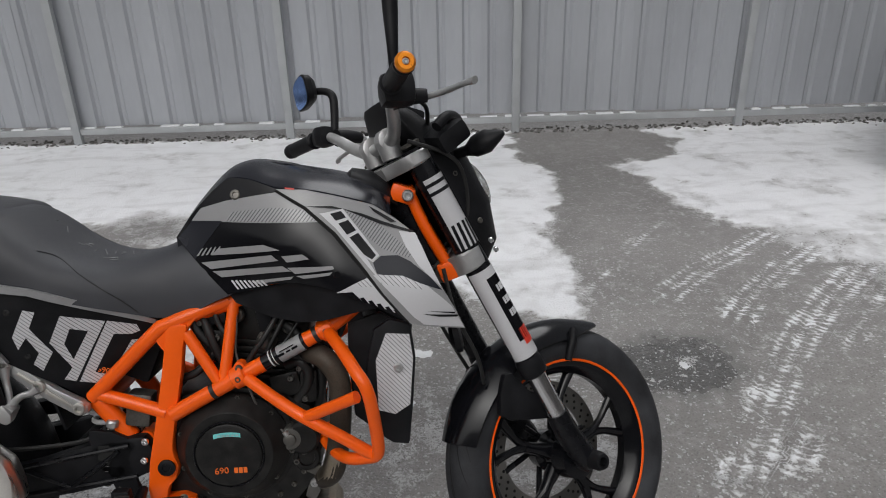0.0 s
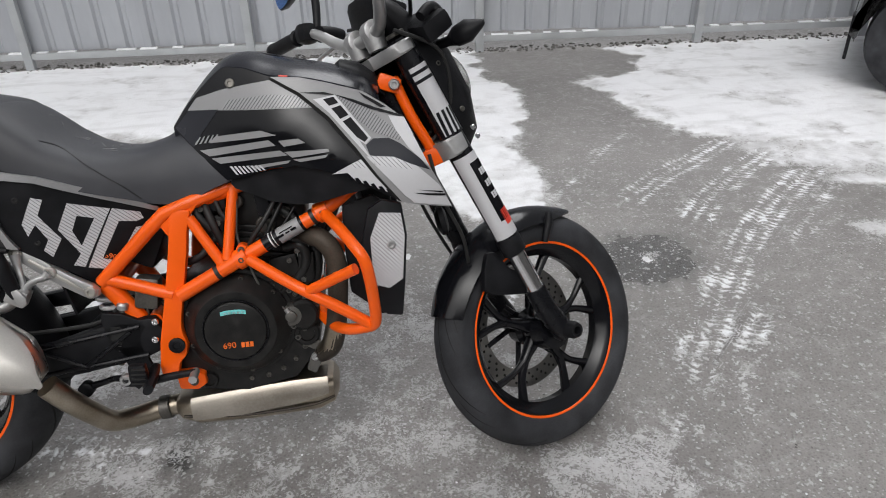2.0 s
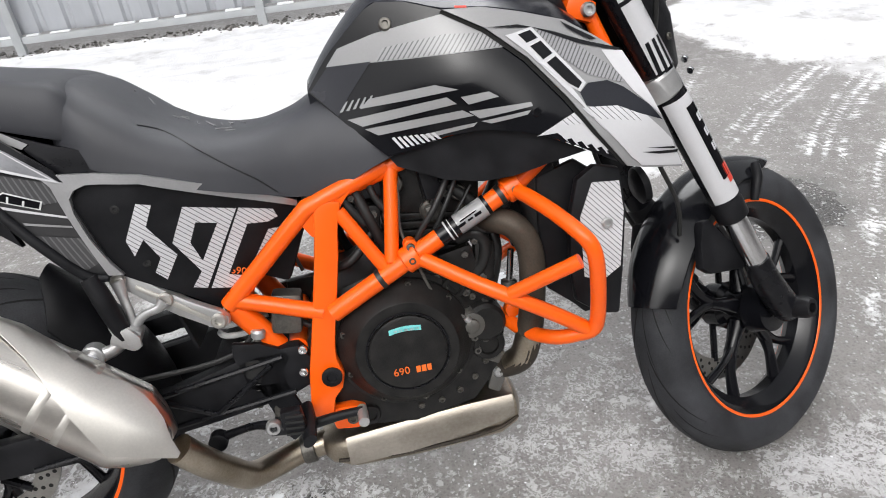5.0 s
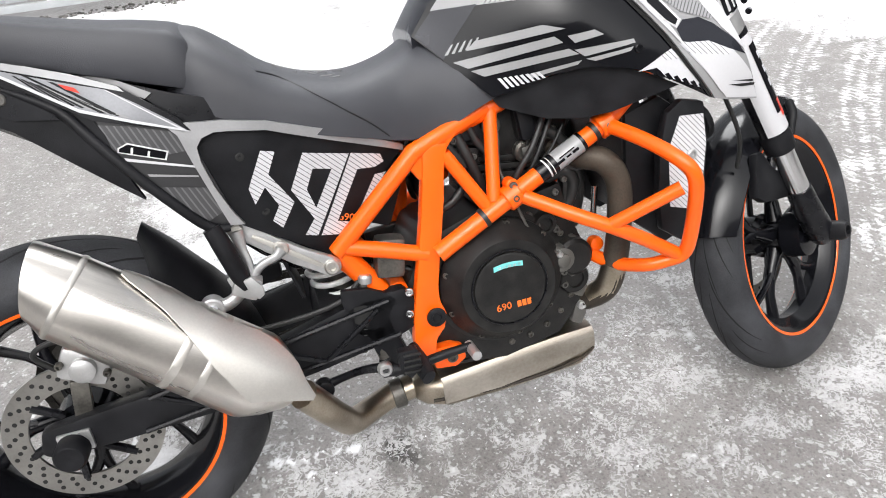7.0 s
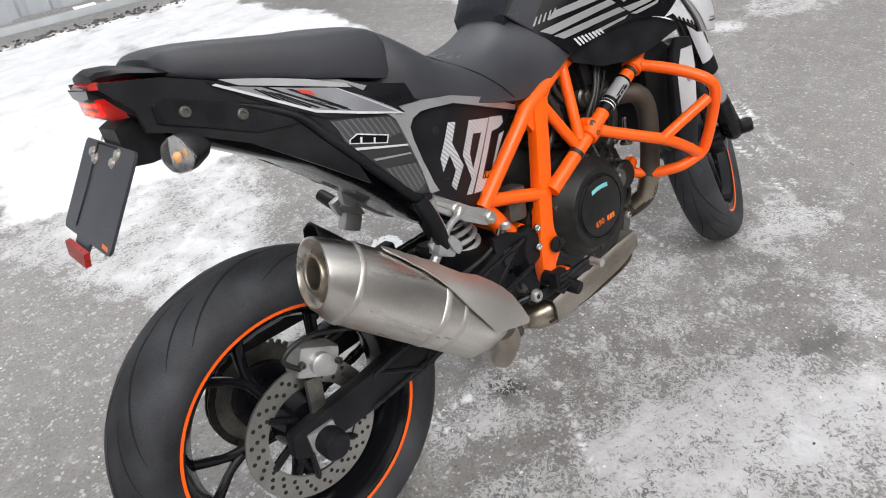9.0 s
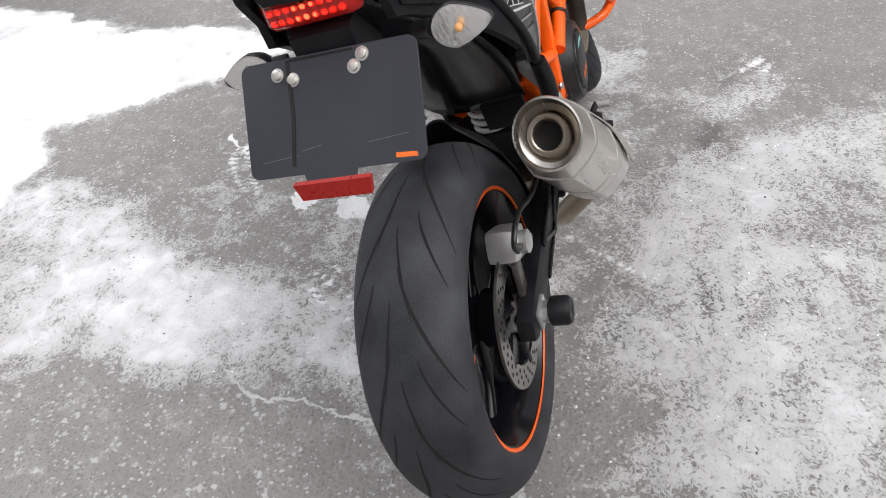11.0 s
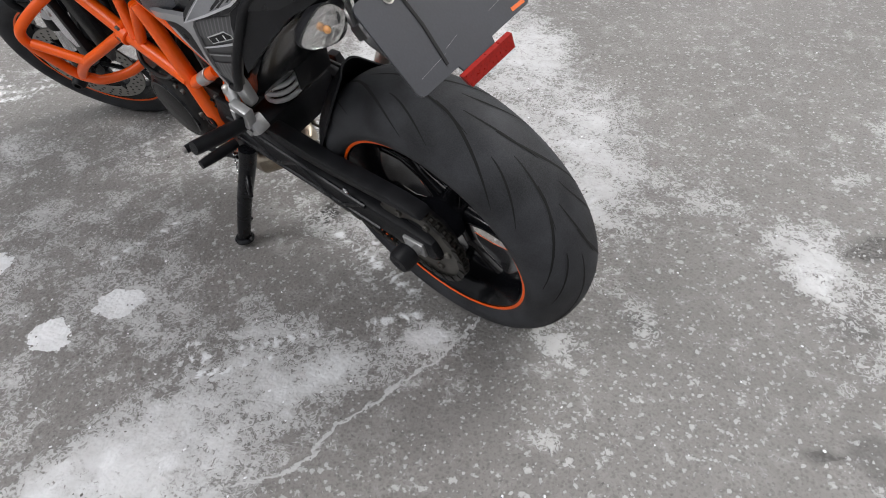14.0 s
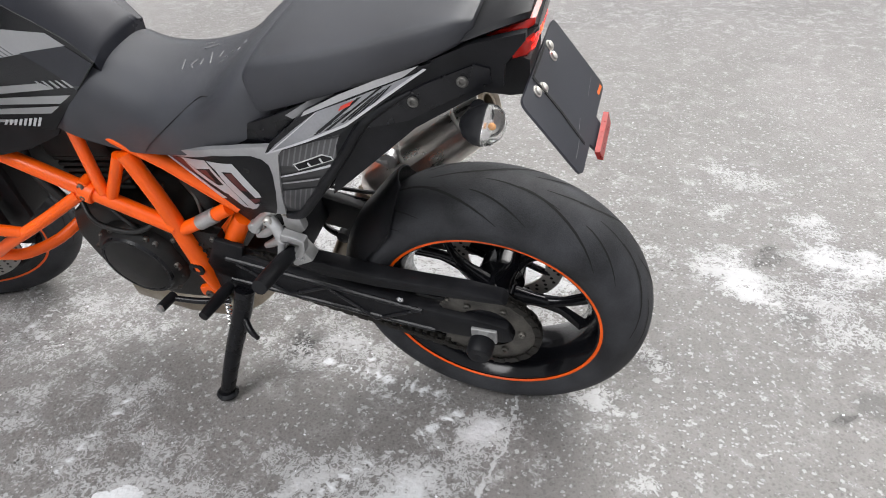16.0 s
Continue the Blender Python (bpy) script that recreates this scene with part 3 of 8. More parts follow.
def build_ground():
    fine_x, fine_y = np.arange(-2.4, 4.4, 0.02), np.arange(-2.0, 4.5, 0.02)
    far = np.array([0.06, 0.15, 0.35, 0.8, 1.8, 4, 9, 20, 45, 100, 300])
    xs = np.r_[(fine_x[0] - far)[::-1], fine_x, fine_x[-1] + far]
    ys = np.r_[(fine_y[0] - far)[::-1], fine_y, fine_y[-1] + far]
    px, py = np.meshgrid(xs, ys, indexing="ij")
    wob = wobble(px, py, 3.0, 1)
    ragged = 0.10 * wob + 0.05 * wobble(px, py, 14.0, 2)
    shred = 0.09 * wobble(px, py, 9.0, 21) + 0.05 * wobble(px, py, 26.0, 22)
    snow = np.zeros(px.shape)
    for poly, width, peak in ((BACK_SNOW, 0.09, 1.08), (SIDE_SNOW, 0.09, 1.05), (LEFT_SNOW, 0.15, 0.82), (DRIFT, 0.14, 0.76), (SIDE_LOW, 0.12, 0.85), (RIGHT_SNOW, 0.20, 0.68), (TAIL_SNOW, 0.10, 0.78), (TAIL_LINK, 0.18, 0.60), (TAIL_FAR, 0.22, 0.44), (STAND_SNOW, 0.10, 0.60)):
        d = inside_distance(px, py, poly) + ragged + 0.8 * shred
        patchy = peak - (0.36 if peak < 1 else 0.5) * np.clip(wobble(px, py, 5.0, 31) + 0.02, 0, 1)
        snow = np.maximum(snow, np.clip(0.5 + d / width, 0, 1) * patchy)
    spot = np.zeros(px.shape)
    for x, y, r, peak in SPOTS:
        d = r - np.hypot((px - x) * 0.85 + (py - y) * 0.3, (py - y) * 1.15) + shred
        snow = np.maximum(snow, (peak if peak < 0.85 else 0.4) * np.clip(0.5 + d / 0.07, 0, 1))
        spot = np.maximum(spot, np.clip(0.5 + d / 0.05, 0, 1) if peak > 0.85 else 0.0)
    for x, y, r in ((0.40, 0.04, 0.09), (0.62, 0.03, 0.07), (0.58, -0.10, 0.11), (0.25, 0.05, 0.10), (1.25, 0.15, 0.2), (1.5, 0.4, 0.2), (1.3, -0.5, 0.25), (0.9, 0.35, 0.2), (0.2, 1.0, 0.2), (0.7, 0.5, 0.3), (1.0, 0.65, 0.3), (0.55, 0.9, 0.25), (1.05, -0.05, 0.25), (1.3, -0.2, 0.2), (0.75, -0.05, 0.15)):
        d = r - np.hypot(px - x, (py - y) * 1.2) + ragged
        snow = np.maximum(snow, (0.33 + 0.42 * wobble(px, py, 9.0, 12)) * np.clip(0.5 + d / 0.08, 0, 1))
    track, track_way, track_side = np.zeros(px.shape), np.zeros(px.shape), np.zeros(px.shape)
    for line, half, peak in TRACKS:
        d, way, side = along(px, py, line)
        band = peak * np.clip((half - d + 0.5 * ragged) / 0.05, 0, 1) * np.clip(0.92 + 0.9 * wob, 0, 1.15)
        won = band > track
        track, track_way, track_side = np.where(won, band, track), np.where(won, way, track_way), np.where(won, side, track_side)
    crack, near_crack = np.full(px.shape, 0.1), np.zeros(px.shape)
    for line in CRACKS:
        d, way, side = along(px, py, line)
        won = d < 0.08
        crack, near_crack = np.where(won, side, crack), np.where(won, np.clip((0.07 - d) / 0.03, 0, 1), near_crack)
    hole = inside_distance(px, py, [(-0.5, 2.39), (-0.36, 2.59), (-0.1, 2.42), (-0.06, 2.17), (-0.27, 2.05)])
    snow -= 0.75 * np.clip(0.5 + (hole + ragged) / 0.2, 0, 1)
    thin = 0.05 + 0.15 * np.clip(wobble(px, py, 2.2, 7) + 0.05, 0, 1)
    snow = np.maximum(snow, thin)
    out = np.maximum(np.maximum(-2.4 - px, px - 4.4), np.maximum(-2.0 - py, 0.0))
    snow = np.where(out > 0.5, np.maximum(snow, 0.22), snow)
    wet = np.zeros(px.shape)
    for x, y, rx, ry, a in ((1.98, 0.8, 0.27, 0.19, 1.0), (0.42, -0.36, 0.09, 0.035, 0.55), (0.33, -0.42, 0.08, 0.04, 0.5), (0.14, -0.46, 0.06, 0.05, 0.45), (0.12, -0.70, 0.07, 0.04, 0.45), (-0.62, -0.62, 0.04, 0.05, 0.7), (-0.65, -0.37, 0.04, 0.03, 0.6), (-0.81, -0.09, 0.05, 0.04, 0.6), (0.27, -0.19, 0.06, 0.03, 0.5), (0.51, 0.03, 0.03, 0.04, 0.9), (1.15, -0.42, 0.10, 0.06, 0.55), (1.5, -0.5, 0.12, 0.05, 0.4), (-0.3, -0.12, 0.05, 0.03, 0.6), (-0.72, -0.06, 0.02, 0.02, 0.8),
                            (-0.27, 0.13, 0.012, 0.03, 0.9), (-0.23, 0.17, 0.014, 0.012, 0.9), (-0.23, 0.29, 0.008, 0.008, 0.8)):
        q = np.hypot((px - x) / rx, (py - y) / ry)
        wet = np.maximum(wet, a * np.clip((1.1 - q + (0.7 * ragged + 0.9 * shred) / max(rx, 0.05)) / 0.45, 0, 1))
    # a broad soft zone behind the bike, slightly darker and smoother
    dark_zone = np.exp(-(((px + 0.5) / 0.4) ** 2 + ((py + 0.05) / 0.6) ** 2))
    wet = np.maximum(wet, 0.26 * dark_zone)
    snow = np.where(wet > 0.5, snow * 0.65, snow)
    z = sag(px, py) + 0.004 * wobble(px, py, 1.2, 9) + 0.010 * np.clip(snow - 0.55, 0, 0.8) - 0.004
    near = np.exp(-((px - 0.0) ** 2 + py ** 2) / 0.02) + np.exp(-((px - 1.45) ** 2 + (py - 0.0) ** 2) / 0.05)
    z = (z - sag(px, py)) * (1 - np.clip(near, 0, 1)) - 0.004 * np.clip(near, 0, 1) + sag(px, py)
    nx, ny = px.shape
    verts = np.column_stack([px.ravel(), py.ravel(), z.ravel()])
    idx = np.arange(nx * ny).reshape(nx, ny)
    faces = np.stack([idx[:-1, :-1], idx[1:, :-1], idx[1:, 1:], idx[:-1, 1:]], -1).reshape(-1, 4)
    me = bpy.data.meshes.new("ground")
    me.from_pydata(verts.tolist(), [], faces.tolist())
    for key, arr in (("snow", np.clip(snow, 0, 1.2)), ("wet", np.clip(wet, 0, 1)), ("track", np.clip(track, 0, 1.2)), ("way", track_way), ("side", track_side), ("spot", spot), ("crack", crack), ("near_crack", near_crack)):
        me.attributes.new(key, "FLOAT", "POINT").data.foreach_set("value", arr.ravel().astype(np.float32))
    me.materials.append(ground_material())
    me.shade_smooth()
    return tagged(new("ground", me), "grey wet asphalt yard with patches and tyre tracks of snow", "ground", kind="structure")


build_ground()


# ---- fence of profiled sheet on square posts ----
FENCE_AT, FENCE_TURN = Vector((0.24, 4.165, 0)), radians(-2.65)
FENCE_M = Matrix.Translation(FENCE_AT) @ Matrix.Rotation(FENCE_TURN, 4, "Z")


def build_fence():
    fence = tagged(new("fence"), "grey profiled steel sheet fence on square posts", "fence", kind="structure")
    fence.matrix_world = FENCE_M
    pitch, rise, sheet_w = 0.19, 0.02, 1.14
    shape = [(0.0, 0.0), (0.055, 0.0), (0.075, rise), (0.10, rise), (0.12, 0.0)]
    rng = random.Random(4)
    for s in range(-7, 5):
        bm = bmesh.new()
        line = []
        for k in range(6):
            for x, d in shape:
                line.append((x + k * pitch, d))
        line.append((sheet_w + 0.01, 0.0))
        lo = [bm.verts.new((x, d, 0.13)) for x, d in line]
        hi = [bm.verts.new((x, d, 2.2)) for x, d in line]
        for k in range(len(lo) - 1):
            bm.faces.new((lo[k], lo[k + 1], hi[k + 1], hi[k]))
        e = bmesh.ops.extrude_face_region(bm, geom=bm.faces[:])
        bmesh.ops.translate(bm, verts=[v for v in e["geom"] if isinstance(v, bmesh.types.BMVert)], vec=(0, 0.0012, 0))
        ob = part("fence_sheet", bm, FENCE, fence, sharp=15)
        ob.location = (s * sheet_w - 0.80, 0.05 + 0.003 * (s % 2), rng.uniform(-0.012, 0.012))
        ob.rotation_euler = (rng.uniform(-0.004, 0.004), 0, 0)
    for x in (-6.9, -5.16, -3.40, -1.64, 0.0, 1.75, 3.497, 4.87):
        bm = block((0.06, 0.05, 2.25), pose(0, 0, 1.12), 0.004)
        post = part("fence_post", bm, FENCEPOST, fence)
        post.location = (x, 0.0, 0)
        cap = part("post_cap", block((0.066, 0.056, 0.012), pose(0, 0, 2.25), 0.003), FENCEPOST, post)
    for z, name in ((0.095, "bottom_rail"), (1.95, "top_rail")):
        rail = part(name, block((12.6, 0.035, 0.045), pose(-1.43, 0.006, z), 0.003), FENCEPOST, fence)
    # snow lying in clots along the bottom rail, sheet profile by sheet profile
    bm = bmesh.new()
    for k in range(-40, 27):
        if rng.random() < 0.8:
            w = rng.uniform(0.06, 0.14)
            block((w, 0.04, rng.uniform(0.006, 0.013)), pose(k * pitch + rng.uniform(-0.03, 0.03), 0.018, 0.122), 0.003, bm)
    tagged(part("rail_snow", bm, SNOWM), "small clots of white snow along the fence rail", "snow", kind="stuff").matrix_world = FENCE_M
    # broken stones and clods under the rail
    bm = bmesh.new()
    for k in range(1300):
        s = rng.uniform(0.004, 0.013)
        own = bmesh.new()
        bmesh.ops.create_icosphere(own, subdivisions=1, radius=s)
        for v in own.verts:
            v.co *= rng.uniform(0.7, 1.25)
        joined(own, bm, Matrix.Translation((rng.uniform(-6, 4.85), rng.gauss(0.03, 0.05), s * 0.35)) @ Matrix.Diagonal((1.3, 1, 0.7, 1)))
    tagged(part("rubble", bm, ROCK, sharp=20), "dark broken stones and clods along the foot of the fence", "stones", kind="stuff").matrix_world = FENCE_M


build_fence()


def build_stones():
    """Loose grit and ice crumbs strewn over the yard."""
    rng = random.Random(11)
    for name, mat, label, count, lo, hi in (("grit", ROCK, "loose dark grit strewn over the asphalt", 450, 0.0012, 0.003), ("ice_crumbs", SNOWM, "white crumbs of ice and frozen snow on asphalt", 420, 0.0012, 0.0030)):
        bm = bmesh.new()
        for k in range(count):
            s = rng.uniform(lo, hi)
            x, y = rng.gauss(0.5, 1.1), rng.gauss(0.1, 0.8)
            own = bmesh.new()
            bmesh.ops.create_icosphere(own, subdivisions=1, radius=s)
            for v in own.verts:
                v.co *= rng.uniform(0.6, 1.3)
            joined(own, bm, Matrix.Translation((x, y, s * 0.1 + float(sag(x, y)))) @ Matrix.Rotation(rng.random() * 3, 4, "Z") @ Matrix.Diagonal((1.4, 1, 0.5, 1)))
        tagged(part(name, bm, mat, sharp=25), label, "grit" if mat is ROCK else "ice", kind="stuff")


# ---- unseen plain walls added round the yard to block horizon light, and a car parked at its edge ----
SKYBLOCKGREY = material("unseen_light_blocking_wall", (0.16, 0.155, 0.15), 0.8, vary=0.2, scale=1.5)
for name, size, at_m in (("unseen_wall_south", (26, 0.25, 4.5), pose(0, -9, 2.25)), ("unseen_wall_west", (0.25, 13.2, 4.5), pose(-11, -2.25, 2.25)), ("unseen_wall_east", (0.25, 13.2, 4.5), pose(13, -2.25, 2.25))):
    tagged(part(name, block(size, at_m, 0.02), SKYBLOCKGREY), "plain unseen grey wall added to block low sky light", "wall", kind="structure")


def build_car():
    car = tagged(new("parked_car"), "black car parked at the edge of the yard", "car")
    car.matrix_world = pose(5.855, 2.15, 0.0, 0, 0, -38)
    # length along x (towards the fence), side profile in x and z
    arch = lambda cx: [(cx + 0.36 * math.cos(a), 0.32 + 0.36 * math.sin(a)) for a in (math.pi * k / 10 for k in range(11))]
    body = [(2.12, 0.30), (2.17, 0.50), (2.10, 0.72), (1.2, 0.98), (0.85, 1.05), (-1.35, 1.08), (-1.60, 0.95), (-1.72, 0.62), (-1.76, 0.32), (-1.715, 0.30)] + arch(-1.35)[::-1] + [(-0.9, 0.22), (0.9, 0.22)] + arch(1.35)[::-1] + [(1.8, 0.25)]
    part("body", slab(body, -0.78, 0.78, 0.05), CARPAINT, car, "gloss black car body")
    part("cabin", slab([(0.85, 1.03), (0.35, 1.62), (-1.15, 1.65), (-1.35, 1.06)], -0.66, 0.66, 0.05), GLOSS, car)
    for x in (-1.35, 1.35):
        for y in (-0.70, 0.70):
            w = part("wheel", lathe([(-0.08, 0.19), (-0.06, 0.2), (0.06, 0.2), (0.08, 0.19), (0.07, 0.05), (0.075, 0)], (x, y, 0.315), (0, math.copysign(1, y), 0), 36), ALLOY, car)
            part("tyre", ring_lathe([(-0.10, 0.20), (-0.105, 0.27), (-0.085, 0.31), (-0.04, 0.318), (0.04, 0.318), (0.085, 0.31), (0.105, 0.27), (0.10, 0.20)], (x, y, 0.315), (0, 1, 0), 48), RUBBER, w)
    for y in (-0.55, 0.55):
        part("headlamp", lathe([(0, 0.10), (0.03, 0.095), (0.05, 0.06), (0.055, 0)], (2.10, y, 0.63), (1, 0, 0.2), 24), CLEARLENS, car)
    for y in (-0.74, 0.74):
        part("mud_flap", block((0.02, 0.16, 0.26), pose(-1.75, y * 0.9, 0.30), 0.005), BLACK, car)


build_car()


# ---- the motorcycle, leaning on its side stand ----
BIKE = tagged(new("motorcycle"), "black white and orange naked motorcycle leaning on its side stand", "motorcycle")
BIKE.matrix_world = pose(0, 0, -0.003, -13.97, -0.116, 0)
RAKE, STEERING = radians(26.2), radians(28.1)
STEER_AXIS, STEER_FOOT = Vector((-math.sin(RAKE), 0, math.cos(RAKE))), Vector((1.502, 0, 0.0))
SET_OVER = Matrix.Translation((0, 0.027, 0))
STEER = SET_OVER @ Matrix.Translation(STEER_FOOT) @ Matrix.Rotation(STEERING, 4, STEER_AXIS) @ Matrix.Translation(-STEER_FOOT)
FRONT_AXLE, REAR_AXLE = Vector((1.4243, 0, 0.2513)), Vector((0.0034, 0.0038, 0.3038))


def both(make):
    """Calls make for the right (-1) and the left (1) side."""
    for s in (-1, 1):
        make(s)


def steered(bm):
    bmesh.ops.transform(bm, matrix=STEER, verts=bm.verts)
    return bm


BAR_TURN = SET_OVER @ Matrix.Translation(STEER_FOOT) @ Matrix.Rotation(STEERING - radians(1.5), 4, STEER_AXIS) @ Matrix.Translation(-STEER_FOOT)


def barred(bm):
    """Turned with the handlebar, which sits a little askew."""
    bmesh.ops.transform(bm, matrix=BAR_TURN, verts=bm.verts)
    return bm


def bolt(p, axis, r, mat, parent, h=0.006, name="bolt", steer=False):
    bm = lathe([(0, r), (h * 0.7, r), (h, r * 0.8), (h, r * 0.5), (h * 0.5, r * 0.42), (h * 0.5, 0)], p, axis, 14)
    return part(name, steered(bm) if steer else bm, mat, parent)


# wheels
def wheel(name, c, radius, half, front, label):
    fix = steered if front else (lambda b: b)
    rim_r, rw, crown = (0.2145, half * 0.72, half * 0.88) if front else (0.2121, half * 0.81, half * 0.78)
    prof = [(-rw, rim_r + 0.008), (-rw, rim_r - 0.004), (-rw * 0.8, rim_r - 0.014), (-rw * 0.3, rim_r - 0.03), (rw * 0.3, rim_r - 0.03), (rw * 0.8, rim_r - 0.014), (rw, rim_r - 0.004), (rw, rim_r + 0.008)]
    w = part(name, fix(ring_lathe(prof, c, (0, 1, 0), 72)), GLOSS, BIKE, label)
    tread = []
    for k in range(25):
        a = math.pi * (k / 24 - 0.5)
        tread.append((half * math.sin(a), radius - crown + crown * math.cos(a) ** 0.9))
    edge = radius - crown
    wall, low = (0.97, 0.65) if front else (0.93, 0.55)
    tread = [(-rw, rim_r + 0.002), (-rw - 0.004, rim_r + 0.006), (-half * wall, rim_r + low * (edge - rim_r))] + tread[1:-1] + [(half * wall, rim_r + low * (edge - rim_r)), (rw + 0.004, rim_r + 0.006), (rw, rim_r + 0.002)]
    part("tyre", fix(ring_lathe(tread, c, (0, 1, 0), 96)), RUBBER, w, "black worn road tyre")

    def on_tread(u, ang, lift=0.0006):
        a = u * math.pi / 2
        r = radius - crown + crown * max(0.02, math.cos(a)) ** 0.9 + lift
        y = half * math.sin(a) * (1 + lift / half)
        return c + Vector((r * math.cos(ang), y, r * math.sin(ang)))
    count = 9 if not front else 8
    for k in range(count):
        for s in (-1, 1):
            base = 2 * math.pi * (k + (0.5 if s > 0 else 0)) / count
            # flat strips over the tread; the grooves' shade is in their colour
            for u0, u1, a0, a1, wd in ((0.06, 0.72, 0.0, 0.62, 0.036), (0.22, 0.62, 0.42, 0.80, 0.026), (0.02, 0.20, 0.50, 0.95, 0.022)):
                bm, prev = bmesh.new(), None
                for i in range(9):
                    t = i / 8
                    u, ang = u0 + (u1 - u0) * t ** 1.4, base + (a0 + (a1 - a0) * t)
                    ww = wd * (0.25 + math.sin(math.pi * min(1, t * 0.9 + 0.08)))
                    pair = [bm.verts.new(on_tread(s * max(0.0, u - ww * 0.5), ang)), bm.verts.new(on_tread(s * (u + ww * 0.5), ang))]
                    if prev:
                        bm.faces.new((prev[0], prev[1], pair[1], pair[0]))
                    prev = pair
                part("groove_shade_strip", fix(bm), RECESSDARK, w)
    for s in (-1, 1):
        y = s * (rw + 0.0015)
        part("rim_stripe", fix(ring_lathe([(y, rim_r - 0.001), (y + s * 0.0015, rim_r), (y + s * 0.0015, rim_r + 0.006), (y, rim_r + 0.007)], c, (0, 1, 0), 72)), ORANGE, w, "thin orange rim stripe")
    part("hub", fix(lathe([(-0.075, 0.022), (-0.07, 0.045), (-0.03, 0.05), (-0.02, 0.038), (0.02, 0.038), (0.03, 0.05), (0.07, 0.045), (0.075, 0.022)], c, (0, 1, 0), 28)), GLOSS, w)
    for k in range(5):
        a = 2 * math.pi * k / 5 + (0.3 if front else 0.75)
        at = lambda r, q, y=0.0: c + Vector((r * math.cos(q), y, r * math.sin(q)))
        part("spoke", fix(tube([at(0.036, a), at(0.075, a), at(0.105, a)], [0.021, 0.0135, 0.0125], 10, 3)), GLOSS, w)
        for d in (-0.26, 0.26):
            arm = tube([at(0.094, a), at(0.135, a + d * 0.42), at(rim_r - 0.022, a + d)], [0.0105, 0.0075, 0.0100], 10, 4, flat=1.35)
            part("spoke_arm", fix(arm), GLOSS, w)
    return w


front_wheel = wheel("front_wheel", FRONT_AXLE, 0.2945, 0.053, True, "black cast wheel with orange stripe and road tyre")
rear_wheel = wheel("rear_wheel", REAR_AXLE, 0.2993, 0.084, False, "black cast wheel with orange stripe and wide worn tyre")


def brake_disc(c, y, r0, r1, parent, front, holes):
    fix = steered if front else (lambda b: b)
    d = part("brake_disc", fix(ring_lathe([(y - 0.0025, r0), (y - 0.0025, r1), (y + 0.0025, r1), (y + 0.0025, r0)], c, (0, 1, 0), 72)), DISC, parent, "drilled steel brake disc")
    # no bores are cut: dark discs on both faces carry their shade
    bm = bmesh.new()
    for k in range(holes):
        for j, rr in enumerate((0.25, 0.5, 0.75)):
            a = 2 * math.pi * (k + j * 0.33) / holes
            r = r0 + (r1 - r0) * rr
            for s in (-1, 1):
                lathe([(0, 0.0038), (s * 0.0004, 0.0038), (s * 0.0004, 0)], c + Vector((r * math.cos(a), y + s * 0.0026, r * math.sin(a))), (0, 1, 0), 8, bm)
    tagged(part("dark_hole_discs", fix(bm), HOLEDARK, parent), kind="stuff")
    for k in range(6):
        a = 2 * math.pi * k / 6
        arm = rod(c + Vector((0.04 * math.cos(a), y, 0.04 * math.sin(a))), c + Vector(((r0 + 0.006) * math.cos(a + 0.25), y, (r0 + 0.006) * math.sin(a + 0.25))), 0.007, 8)
        part("carrier_arm", fix(arm), SATIN, parent)


brake_disc(REAR_AXLE, -0.082, 0.082, 0.120, rear_wheel, False, 24)
brake_disc(FRONT_AXLE, 0.062, 0.115, 0.160, front_wheel, True, 28)


# fork, clamps and axle
def fork_place(along_axis, y, ahead=0.030):
    """A point at a height along the fork, y to the left, ahead of the steering axis."""
    fwd = Vector((math.cos(RAKE), 0, math.sin(RAKE)))
    return STEER_FOOT + STEER_AXIS * along_axis + fwd * ahead + Vector((0, y, 0))


FA, AHEAD = 0.3126, 0.030


